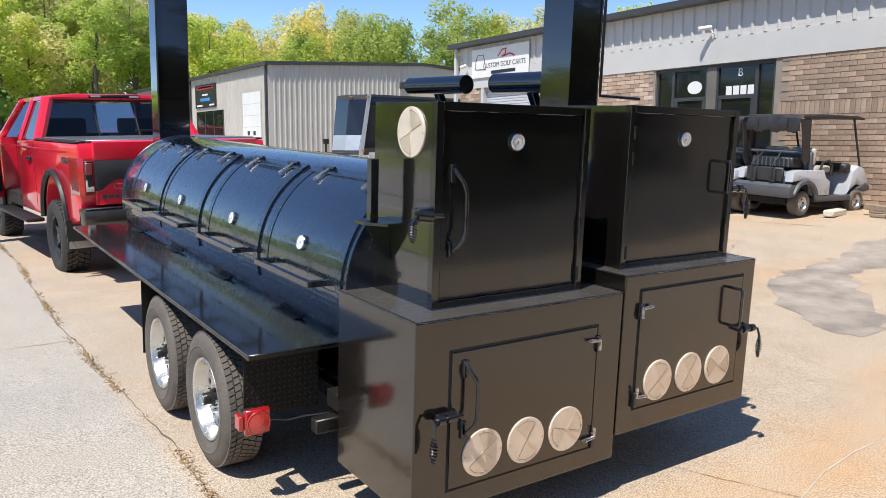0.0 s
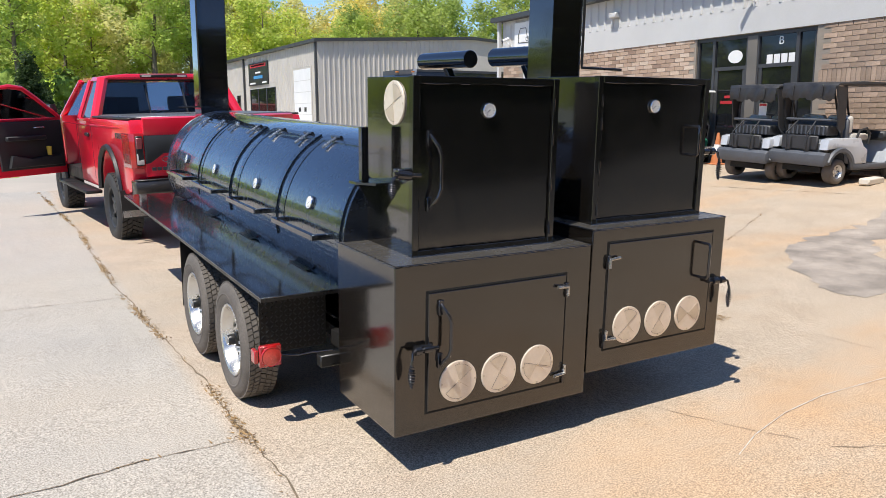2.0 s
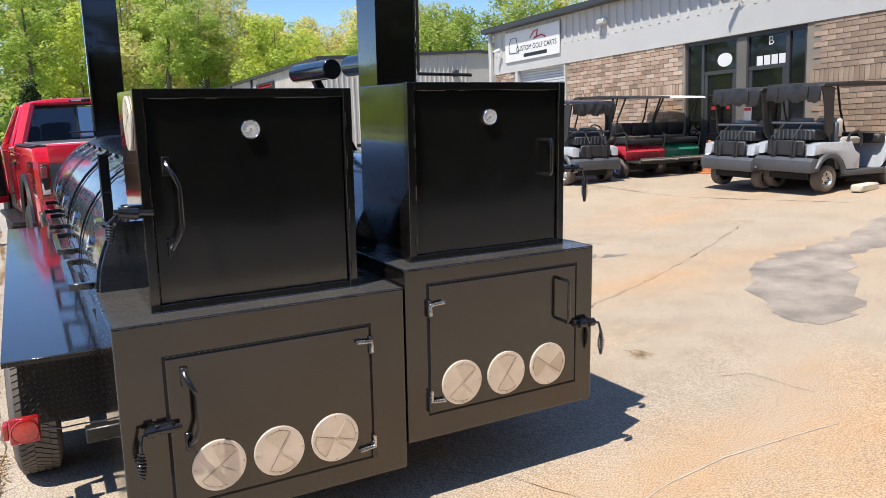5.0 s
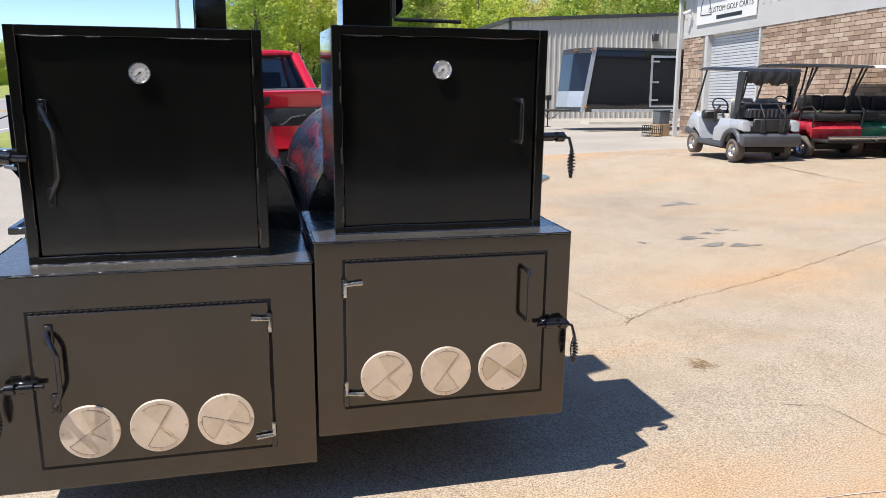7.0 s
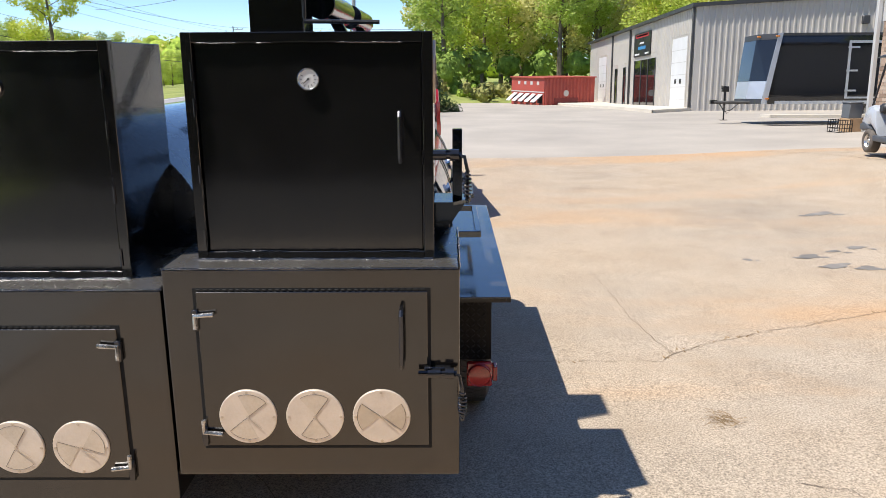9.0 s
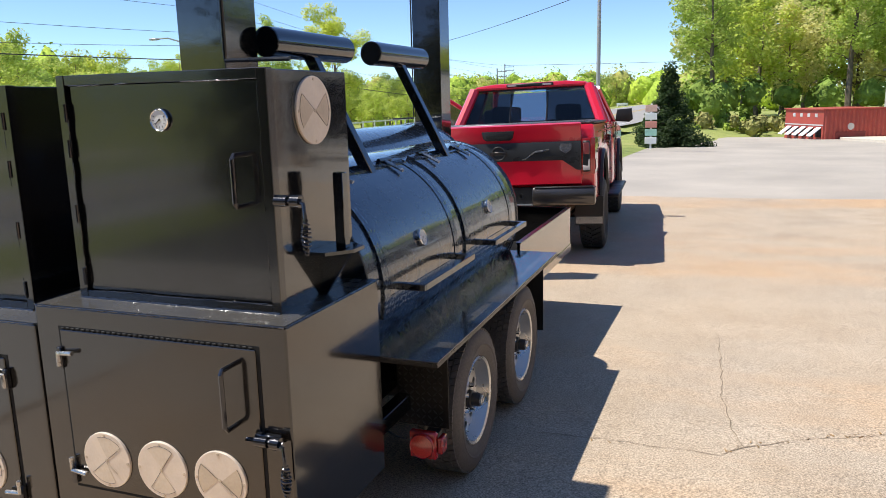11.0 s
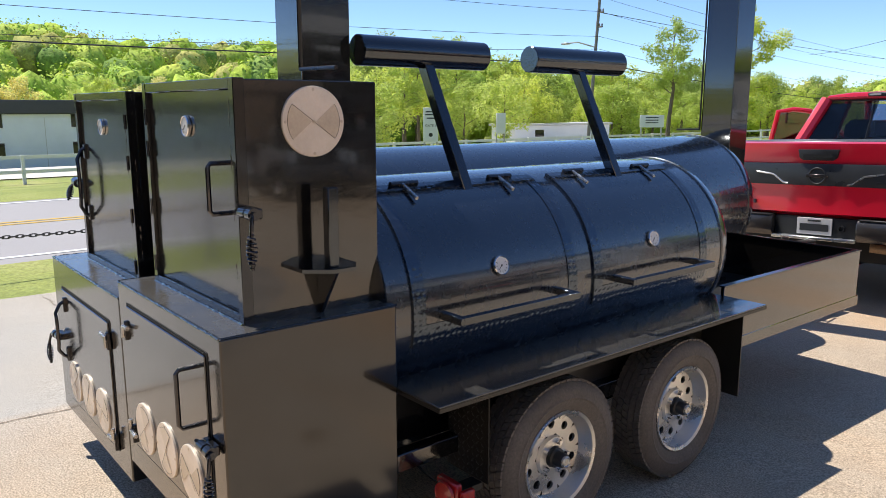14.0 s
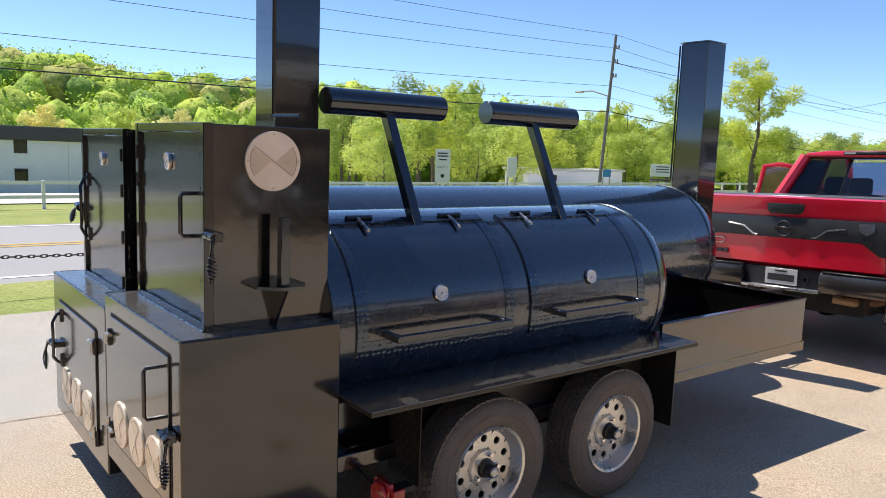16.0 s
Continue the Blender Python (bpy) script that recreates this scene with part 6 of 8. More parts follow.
# bumper
for s in (-1, 1):
    bm = B()
    xs = sorted((s * 0.37, s * 1.045))
    prism(bm, [(-0.02, 0.66), (-0.05, 0.70), (-0.05, 0.81), (-0.02, 0.85), (0.16, 0.85), (0.16, 0.68)], 'x', xs[0], xs[1], 0.015)
    part("bumper", bm, M_TBUMP, truck, "dark chrome rear bumper")
    part("bumper_step", nb(((xs[0] + 0.02, -0.035, 0.848), (xs[1] - 0.02, 0.09, 0.862)), bev=0.004), M_TBLK, truck)
bm = B()
prism(bm, [(0.03, 0.66), (0.03, 0.85), (0.16, 0.85), (0.16, 0.66)], 'x', -0.368, 0.368, 0.005)
part("bumper_centre", bm, M_TBLK, truck)
part("bumper_lip", nb(((-0.37, -0.045, 0.645), (0.37, 0.15, 0.675)), bev=0.006), M_SATIN, truck)
pl = part("plate", nb(((-0.157, 0.012, 0.69), (0.153, 0.028, 0.845)), bev=0.003), M_PLATE, truck, "pale rear plate")
part("plate_bar", nb(((-0.13, 0.008, 0.725), (0.125, 0.0115, 0.79))), M_TGUN, pl)
part("plate_bar", nb(((-0.06, 0.008, 0.812), (0.055, 0.0115, 0.828))), M_TGUN, pl)
part("tow_socket", lathe(B(), [(0.03, 0.0), (0.03, 0.03), (0.02, 0.03), (0.02, 0.0)], (0.235, 0.032, 0.76), (0, -1, 0), 12), M_TBLK, truck)
bm = B()
box(bm, (-0.035, -0.28, 0.50), (0.035, 0.3, 0.57), 0.006)
cyl(bm, (0, -0.22, 0.57), (0, -0.22, 0.66), 0.025, seg=10)
part("hitch", bm, M_FRAME, truck)
bm = B()
tube(bm, [(0.45, 0.12, 0.60), (0.62, 0.18, 0.58), (0.7, 0.5, 0.56), (0.7, 1.2, 0.55)], 0.04, 10)
part("exhaust", bm, surf("rusty_pipe", (0.30, 0.20, 0.12), 0.6, 0.4, var=0.3), truck)
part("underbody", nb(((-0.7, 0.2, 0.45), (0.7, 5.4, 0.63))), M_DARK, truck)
bm = B()
cyl(bm, (-0.8, RA, 0.42), (0.8, RA, 0.42), 0.06, seg=12)
bmesh.ops.create_uvsphere(bm, u_segments=12, v_segments=8, radius=0.16, matrix=Matrix.Translation((0, RA, 0.42)))
part("rear_axle", bm, M_FRAME, truck)
# side details
for s in (-1, 1):
    for yc in (RA, FA):
        bm = B()
        pts = [Vector((s * (HW + 0.01), p[0], p[1])) for p in arch(yc, AR + 0.02, ZB, 16)]
        tube(bm, [pts[0] - Vector((0, 0, 0.08))] + pts, 0.035, 6)
        part("fender_flare", bm, M_TBLK, truck)
    bm = B()
    box(bm, (min(s * 0.98, s * 1.19), 2.05, 0.52), (max(s * 0.98, s * 1.19), 4.1, 0.57), 0.02, 2)
    part("running_board", bm, M_TBLK, truck)
    part("mud_flap", nb(((s * 0.93 - 0.16, RA - AR - 0.14, 0.36), (s * 0.93 + 0.16, RA - AR - 0.12, 0.70))), M_TBLK, truck)
    part("flap_plate", nb(((s * 0.93 - 0.15, RA - AR - 0.148, 0.38), (s * 0.93 + 0.15, RA - AR - 0.141, 0.46))), M_SATIN, truck)
    for i in range(4):
        part("badge_bar", nb(((s * (HW + 0.001) - 0.004, 0.42 + i * 0.085, 1.30), (s * (HW + 0.001) + 0.004, 0.485 + i * 0.085, 1.365))), M_SATIN, truck)
    part("body_crease", nb(((min(s * 1.0345, s * 1.041), 0.5, 1.415), (max(s * 1.0345, s * 1.041), 4.15, 1.435)), bev=0.003), M_TRED, truck)
    # door joints and handles
    for yj in (2.10, 3.06) if s < 0 else (2.10, 3.12, 4.2):
        part("door_joint", nb(((s * (HW + 0.0005) - 0.002, yj - 0.005, 0.72), (s * (HW + 0.0005) + 0.002, yj + 0.005, 1.49))), M_DARK, truck)
    for yh in ((2.22,) if s < 0 else (2.24, 3.26)):
        part("door_handle", nb(((min(s * HW, s * (HW + 0.03)), yh, 1.27), (max(s * HW, s * (HW + 0.03)), yh + 0.2, 1.32)), bev=0.01), M_TBLK, truck)
bm = B()
prism(bm, [(1.03, 1.50), (1.06, 1.68), (1.28, 1.69), (1.30, 1.52), (1.24, 1.48)], 'y', 4.02, 4.12, 0.02)
part("side_mirror", bm, M_TBLK, truck, "black door mirror")


def truck_wheel(x, y, s):
    wh = part("wheel", tyre_bm(0.43, 0.30, 0.25, 0, 0, 0.018), M_TTYRE, truck, "knobbly off-road tyre on a black rim")
    wh.matrix_local = pose(x, y, 0.425, 0, 0, 0 if s > 0 else 180)
    part("tread", tread_bm(0.435, 0.31, 40, 4, 0.02, 0.5), M_TTYRE, wh)
    bm = B()
    lathe(bm, [(0.255, 0.11), (0.25, 0.125), (0.235, 0.11), (0.225, 0.02), (0.225, -0.1)], (0, 0, 0), (1, 0, 0), 36)
    for i in range(6):
        a = 2 * math.pi * i / 6
        m = Matrix.Rotation(a, 4, 'X')
        box(bm, (0.05, -0.028, 0.05), (0.085, 0.028, 0.235), 0.008, m=m)
    lathe(bm, [(0.075, 0.04), (0.07, 0.10), (0.04, 0.11), (0, 0.11)], (0, 0, 0), (1, 0, 0), 20)
    part("rim", bm, M_TGUN, wh, "dark six-spoke rim")
    part("brake_disc", lathe(B(), [(0, 0.02), (0.2, 0.02), (0.2, 0)], (0, 0, 0), (1, 0, 0), 24), M_DARK, wh)


for y in (RA, FA):
    truck_wheel(0.925, y, 1)
    truck_wheel(-0.925, y, -1)

# the open driver door, hinged at its front edge
DOOR = part("driver_door", bmesh.new(), M_TRED, truck, "open red driver door with dark inner trim")
bm = B()
prism(bm, [(0.0, 0.66), (-1.10, 0.66), (-1.12, 1.2), (-1.12, 1.50), (-0.02, 1.50)], 'x', -0.05, 0.0, 0.012)
bm.to_mesh(DOOR.data)
bm.free()
DOOR.matrix_local = pose(-1.035, 4.17, 0, 0, 0, -66)
bm = B()
tube(bm, [(-0.02, -0.04, 1.50), (0.03, -0.42, 1.80), (0.07, -0.62, 1.93), (0.08, -0.82, 1.955), (0.07, -1.02, 1.93), (0.0, -1.10, 1.5)], 0.035, 8)
part("window_frame", bm, M_TRED, DOOR)
bm = B()
v = [(-0.01, -0.08, 1.5), (0.03, -0.43, 1.78), (0.07, -0.63, 1.91), (0.075, -0.82, 1.935), (0.06, -1.0, 1.91), (0.0, -1.07, 1.5)]
bm.faces.new([bm.verts.new(p) for p in v])
bm.faces.new([bm.verts.new((p[0] + 0.006, p[1], p[2])) for p in v])
part("door_glass", bm, M_SMOKE, DOOR)
bm = B()
prism(bm, [(-0.05, 0.76), (-1.03, 0.76), (-1.05, 1.2), (-1.05, 1.46), (-0.06, 1.46)], 'x', 0.002, 0.05, 0.015)
part("inner_panel", bm, M_CAB, DOOR, "dark grey door lining")
part("arm_rest", nb(((0.052, -0.95, 1.18), (0.12, -0.35, 1.25)), bev=0.015), M_CAB, DOOR)
bm = B()
prism(bm, [(-0.15, 0.8), (-0.95, 0.8), (-0.9, 0.98), (-0.6, 0.92), (-0.15, 0.95)], 'x', 0.052, 0.13, 0.02)
part("door_pocket", bm, M_CAB, DOOR)
part("pocket_cup", lathe(B(), [(0.03, 0), (0.036, 0.13), (0, 0.13)], (0.09, -0.32, 0.95), (0, 0, 1), 14), M_YELLOW, DOOR)
bm = B()
tube(bm, [(0.055, -0.5, 1.36), (0.08, -0.47, 1.365), (0.08, -0.36, 1.365), (0.055, -0.33, 1.36)], 0.008, 6)
part("pull_handle", bm, M_SATIN, DOOR)
bm = B()
prism(bm, [(-0.02, 1.50), (-0.06, 1.70), (-0.32, 1.69), (-0.33, 1.52)], 'y', -0.12, -0.03, 0.02)
mir = part("side_mirror", bm, M_TBLK, DOOR)
part("mirror_glass", nb(((-0.30, -0.127, 1.53), (-0.07, -0.121, 1.68))), M_SATIN, DOOR)

# ---- golf carts ----
M_CGREY = surf("cart_grey_plastic", (0.085, 0.092, 0.105), 0.5, big=5, fine=100, var=0.12, bumps=0.1)
M_CBODY = surf("silver_cart_body", (0.50, 0.525, 0.56), 0.3, big=3, fine=120, var=0.05, bumps=0.02, coat=0.6)
M_CRED = surf("red_cart_body", (0.55, 0.03, 0.05), 0.3, big=3, fine=120, var=0.05, bumps=0.02, coat=0.6)
M_CGREEN = surf("green_cart_body", (0.03, 0.22, 0.13), 0.3, big=3, fine=120, var=0.05, bumps=0.02, coat=0.6)
M_SEAT = surf("black_vinyl", (0.03, 0.03, 0.032), 0.5, big=6, fine=140, var=0.2, bumps=0.15)
M_SEATP = surf("pale_vinyl", (0.50, 0.47, 0.42), 0.5, big=6, fine=140, var=0.1, bumps=0.15)
M_ROOFN = surf("navy_roof", (0.035, 0.04, 0.055), 0.35, big=3, fine=100, var=0.15, bumps=0.05)
M_ROOFW = surf("white_roof", (0.72, 0.72, 0.70), 0.4, big=3, fine=100, var=0.05, bumps=0.05)


def rod(name, pts, r, material, parent, label=""):
    return part(name, tube(B(), pts, r, 8), material, parent, label)


def cart_wheels(ct, yf, yr):
    for y in (yf, yr):
        for s in (-1, 1):
            wh = part("wheel", tyre_bm(0.23, 0.2, 0.125, 0, 0, 0.008), M_TYRE, ct)
            wh.matrix_local = pose(s * 0.49, y, 0.228, 0, 0, 0 if s > 0 else 180)
            part("rim", lathe(B(), [(0.13, 0.07), (0.125, 0.08), (0.115, 0.06), (0.10, 0.03), (0.05, 0.045), (0.04, 0.06), (0, 0.06)], (0, 0, 0), (1, 0, 0), 24), M_RIM, wh, "silver cart rim")
            for k in range(5):
                a = 2 * math.pi * k / 5
                part("rim_hole", lathe(B(), [(0.014, 0.038), (0.014, 0.048), (0, 0.049)], (0, 0.078 * math.cos(a), 0.078 * math.sin(a)), (1, 0, 0), 8), M_DARK, wh)
    part("chassis", nb(((-0.4, yr - 0.25, 0.2), (0.4, yf + 0.25, 0.3))), M_DARK, ct)


def two_seater(m, roof_m, label, bags=True, visor=False):
    """A golf cart: local y is its heading, origin on the ground under the middle."""
    ct = thing("golf_cart", label, "golf cart", m, group="golf carts by the shop")
    yr, yf = -0.72, 0.95
    cart_wheels(ct, yf, yr)
    # rear body: rounded tub with wheel arches, and lower grey bumper
    bm = B()
    prism(bm, [(-1.12, 0.52), (-1.14, 0.72), (-1.08, 0.80), (-0.2, 0.80), (-0.12, 0.66), (0.0, 0.60), (0.02, 0.36), (-0.36, 0.36)] + [(yr + 0.33 * math.cos(a), 0.26 + 0.33 * math.sin(a)) for a in (0.3, 0.7, 1.1, 1.57, 2.0, 2.4)] + [(-1.0, 0.44)], 'x', -0.57, 0.57, 0.05)
    bmesh.ops.transform(bm, matrix=Matrix.Diagonal((0.7, 1, 1, 1)) @ Matrix.Translation((0, 0.09, 0)), verts=bm.verts[:])
    part("rear_body", bm, M_CGREY, ct, "dark grey moulded rear tub")
    for s in (-1, 1):
        bm = B()
        prism(bm, [(-1.10, 0.62), (-1.08, 0.80), (-0.95, 0.83), (-0.2, 0.83), (-0.10, 0.68), (0.02, 0.62), (0.03, 0.36), (-0.36, 0.36), (-0.42, 0.52), (-0.62, 0.63), (-0.85, 0.64)], 'x', min(s * 0.42, s * 0.60), max(s * 0.42, s * 0.60), 0.03)
        part("side_body", bm, M_CBODY, ct, "silver cart side panel")
    bm = B()
    prism(bm, [(-1.14, 0.33), (-1.19, 0.42), (-1.18, 0.53), (-1.12, 0.58), (-1.0, 0.57), (-0.94, 0.36)], 'x', -0.61, 0.61, 0.04)
    part("rear_bumper", bm, M_CGREY, ct)
    for s in (-1, 1):
        bm = B()
        pts = [(s * 0.595, yr + 0.35 * math.cos(a), 0.26 + 0.36 * math.sin(a)) for a in [0.15 + i * 0.29 for i in range(10)]]
        tube(bm, pts, 0.05, 6)
        part("wheel_flare", bm, M_CGREY, ct)
        bm = B()
        box(bm, (min(s * 0.5, s * 0.6), -0.38, 0.25), (max(s * 0.5, s * 0.6), 0.72, 0.36), 0.03, 2)
        part("side_sill", bm, M_CGREY, ct)
        # hip rail
        rod("hip_rail", [(s * 0.56, -0.30, 0.78), (s * 0.57, -0.24, 0.96), (s * 0.57, -0.05, 1.0), (s * 0.57, 0.06, 0.9), (s * 0.56, 0.05, 0.72)], 0.022, M_SEAT, ct)
        # roof posts
        rod("roof_post", [(s * 0.52, -0.66, 0.78), (s * 0.52, -0.72, 1.3), (s * 0.5, -0.70, 1.74)], 0.022, M_SEAT, ct)
        rod("roof_post", [(s * 0.50, 1.05, 0.88), (s * 0.50, 0.86, 1.35), (s * 0.48, 0.72, 1.78)], 0.02, M_SEAT, ct)
    part("floor_mat", nb(((-0.5, 0.02, 0.30), (0.5, 0.75, 0.345))), M_SEAT, ct)
    bm = B()
    prism(bm, [(0.66, 0.34), (0.78, 0.80), (0.95, 0.90), (1.12, 0.86), (1.30, 0.62), (1.32, 0.44), (1.24, 0.40), (1.16, 0.46), (0.95, 0.55), (0.72, 0.42)], 'x', -0.56, 0.56, 0.05)
    part("front_cowl", bm, M_CBODY, ct, "silver front cowl")
    bm = B()
    prism(bm, [(0.90, 0.46), (1.2, 0.40), (1.34, 0.42), (1.34, 0.52), (1.2, 0.58)], 'x', -0.58, 0.58, 0.03)
    part("front_bumper", bm, M_CGREY, ct)
    part("dashboard", nb(((-0.5, 0.60, 0.76), (0.5, 0.80, 0.94)), bev=0.04), M_SEAT, ct)
    # seats
    bm = B()
    box(bm, (-0.53, -0.38, 0.78), (0.53, 0.10, 0.90), 0.04, 2)
    part("seat", bm, M_SEATP, ct, "pale vinyl bench seat")
    for s in (-1, 1):
        bm = B()
        box(bm, (s * 0.27 - 0.24, -0.46, 0.90), (s * 0.27 + 0.24, -0.32, 1.22), 0.06, 3)
        part("seat_back", bm, M_SEATP, ct)
    part("seat_shell", nb(((-0.54, -0.56, 0.80), (0.54, -0.465, 1.16)), bev=0.03), M_CGREY, ct)
    # steering wheel
    bm = B()
    pts = [Vector((-0.27 + 0.17 * math.cos(i * math.pi / 10), 0.42 + 0.09 * math.sin(i * math.pi / 10), 1.05 + 0.14 * math.sin(i * math.pi / 10))) for i in range(20)]
    tube(bm, pts, 0.016, 6, True)
    tube(bm, [(-0.27, 0.42, 1.05), (-0.27, 0.62, 0.85)], 0.02, 6)
    tube(bm, [pts[0], (-0.27, 0.42, 1.05), pts[10]], 0.012, 6)
    part("steering_wheel", bm, M_SEAT, ct)
    # bag well at the back
    part("bag_well", nb(((-0.38, -1.10, 0.60), (0.38, -1.045, 0.86)), bev=0.02), M_SEAT, ct, "black golf bag well")
    part("basket", nb(((-0.42, -0.92, 0.86), (0.42, -0.60, 1.04)), bev=0.02), M_SEAT, ct, "black sweater basket")
    for i in range(9):
        part("basket_bar", nb(((-0.38 + i * 0.09, -0.935, 0.87), (-0.35 + i * 0.09, -0.921, 1.03))), M_CGREY, ct)
    rod("bag_bar", [(-0.46, -0.72, 1.12), (-0.46, -0.90, 1.14), (0.46, -0.90, 1.14), (0.46, -0.72, 1.12)], 0.022, M_CGREY, ct)
    if bags:
        for s in (-1, 1):
            bm = B()
            box(bm, (s * 0.2 - 0.06, -1.15, 0.58), (s * 0.2 + 0.06, -1.0, 0.84), 0.03, 2)
            part("bag_holder", bm, M_SEAT, ct)
            rod("bag_strap", [(s * 0.18, -0.93, 1.12), (s * 0.22, -1.18, 0.9), (s * 0.20, -1.175, 0.62)], 0.012, M_SEAT, ct)
    # roof with rolled curtain
    bm = B()
    prism(bm, [(-0.98, 1.74), (-0.95, 1.79), (-0.2, 1.825), (0.7, 1.82), (0.92, 1.78), (0.92, 1.755), (0.6, 1.775), (-0.9, 1.74)], 'x', -0.58, 0.58, 0.015)
    part("roof", bm, roof_m, ct, "moulded cart roof")
    if visor:
        bm = B()
        n, q = 36, 7
        for side_ in (0, 1):
            grid = []
            for i in range(n + 1):
                x = -0.54 + 1.08 * i / n
                hem = 1.50 + 0.025 * math.sin(i * 0.55) + 0.012 * math.sin(i * 1.7)
                grid.append([bm.verts.new((x, -0.985 + 0.02 * side_ - 0.022 * math.sin(math.pi * j / q) - 0.010 * math.sin(i * 0.8 + j * 0.5), 1.742 + (hem - 1.742) * j / q)) for j in range(q + 1)])
            for i in range(n):
                for j in range(q):
                    bm.faces.new((grid[i][j], grid[i + 1][j], grid[i + 1][j + 1], grid[i][j + 1]))
        for x in (-0.3, 0.3):
            box(bm, (x - 0.02, -1.03, 1.56), (x + 0.02, -1.005, 1.75), 0.004)
        part("rolled_curtain", bm, M_SEAT, ct, "black rolled rain curtain")
        for s in (-1, 1):
            bm = B()
            prism(bm, [(-0.98, 1.73), (-0.70, 1.73), (-0.66, 1.0), (-0.75, 0.92), (-0.84, 1.02), (-0.90, 1.45)], 'x', s * 0.555 - 0.015, s * 0.555 + 0.015)
            part("side_curtain", bm, M_SEAT, ct)
    return ct


def lifted(x, y, h, dz=0.0):
    """On the lot at x, y with compass heading h (degrees from +y to the right)."""
    return Matrix.Translation((x, y, gz(x, y) + 0.004 + dz)) @ pose(0, 0, 0, 0, 0, -h)


SMALL = Matrix.Diagonal((0.94, 0.94, 0.94, 1))
c1 = two_seater(lifted(10.40, 6.28, 94) @ SMALL, M_SEAT, "silver and grey golf cart with a rolled black curtain", True, True)
c2 = copy_thing(c1, lifted(10.43, 5.2, 94))
c2.scale = (0.94, 0.94, 0.94)
note = part("notice", nb(((-0.02, -0.745, 1.22), (0.16, -0.74, 1.46))), M_SIGNW, c1, "white notice hung in the cart")
part("notice_head", nb(((-0.01, -0.749, 1.40), (0.15, -0.7455, 1.445))), M_RED, note)
LITTLE = Matrix.Diagonal((0.94, 0.94, 0.94, 1))
c3 = two_seater(lifted(8.50, 9.65, 5) @ Matrix.Diagonal((0.89, 0.89, 0.89, 1)), M_ROOFN, "silver golf cart with a navy roof and black curtain", True, True)


def back_seater(m, body_m, roof_m, label, name="golf_cart"):
    """A four-seat cart whose second bench looks backwards."""
    ct = thing(name, label, "golf cart", m, group="golf carts by the shop")
    cart_wheels(ct, 0.95, -0.72)
    bm = B()
    prism(bm, [(-0.98, 0.46), (-1.0, 0.60), (-0.86, 0.72), (-0.1, 0.72), (0.02, 0.55), (0.02, 0.34), (-0.4, 0.34)] + [(-0.72 + 0.31 * math.cos(a), 0.25 + 0.31 * math.sin(a)) for a in (0.3, 0.8, 1.3, 1.8, 2.3)] + [(-0.96, 0.4)], 'x', -0.58, 0.58, 0.05)
    part("rear_body", bm, body_m, ct)
    bm = B()
    prism(bm, [(0.70, 0.34), (0.80, 0.82), (1.0, 0.88), (1.26, 0.62), (1.28, 0.42), (0.95, 0.52)], 'x', -0.56, 0.56, 0.05)
    part("front_cowl", bm, body_m, ct)
    part("floor_mat", nb(((-0.5, 0.02, 0.30), (0.5, 0.75, 0.345))), M_SEAT, ct)
    bm = B()
    box(bm, (-0.52, -0.30, 0.74), (0.52, 0.12, 0.86), 0.04, 2)
    part("seat", bm, M_SEAT, ct)
    bm = B()
    box(bm, (-0.52, -0.98, 0.76), (0.52, -0.52, 0.88), 0.04, 2)
    part("seat", bm, M_SEAT, ct, "black rear-facing bench seat")
    for s in (-1, 1):
        bm = B()
        box(bm, (s * 0.27 - 0.25, -0.52, 0.92), (s * 0.27 + 0.25, -0.36, 1.22), 0.06, 3)
        part("seat_back", bm, M_SEAT, ct)
        rod("arm_rail", [(s * 0.54, -0.96, 0.62), (s * 0.54, -1.0, 0.95), (s * 0.54, -0.88, 1.02), (s * 0.54, -0.6, 0.98), (s * 0.54, -0.5, 0.8)], 0.016, M_SEAT, ct)
        rod("roof_post", [(s * 0.52, -0.55, 0.7), (s * 0.52, -0.62, 1.3), (s * 0.5, -0.85, 1.76)], 0.02, M_SEAT, ct)
        rod("roof_post", [(s * 0.50, 1.05, 0.86), (s * 0.50, 0.86, 1.35), (s * 0.48, 0.75, 1.78)], 0.02, M_SEAT, ct)
    bm = B()
    box(bm, (-0.54, -1.42, 0.36), (0.54, -0.98, 0.41), 0.01)
    part("foot_deck", bm, M_SEAT, ct)
    rod("deck_rail", [(-0.54, -1.44, 0.46), (0.54, -1.44, 0.46)], 0.03, M_SATIN, ct, "bright tread-plate step edge")
    bm = B()
    prism(bm, [(-1.1, 1.76), (-1.05, 1.80), (-0.2, 1.83), (0.8, 1.82), (0.95, 1.78), (0.95, 1.755), (0.6, 1.78), (-1.0, 1.755)], 'x', -0.58, 0.58, 0.015)
    part("roof", bm, roof_m, ct)
    bm = B()
    pts = [Vector((-0.27 + 0.17 * math.cos(i * math.pi / 10), 0.42 + 0.09 * math.sin(i * math.pi / 10), 1.03 + 0.14 * math.sin(i * math.pi / 10))) for i in range(20)]
    tube(bm, pts, 0.016, 6, True)
    tube(bm, [(-0.27, 0.42, 1.03), (-0.27, 0.66, 0.8)], 0.02, 6)
    part("steering_wheel", bm, M_SEAT, ct)
    return ct


back_seater(lifted(10.17, 10.05, 2) @ LITTLE, M_CRED, M_SEAT, "red golf cart with a black rear-facing bench")
back_seater(lifted(11.32, 10.15, 2) @ LITTLE, M_CGREEN, M_ROOFW, "green golf cart with a white roof")

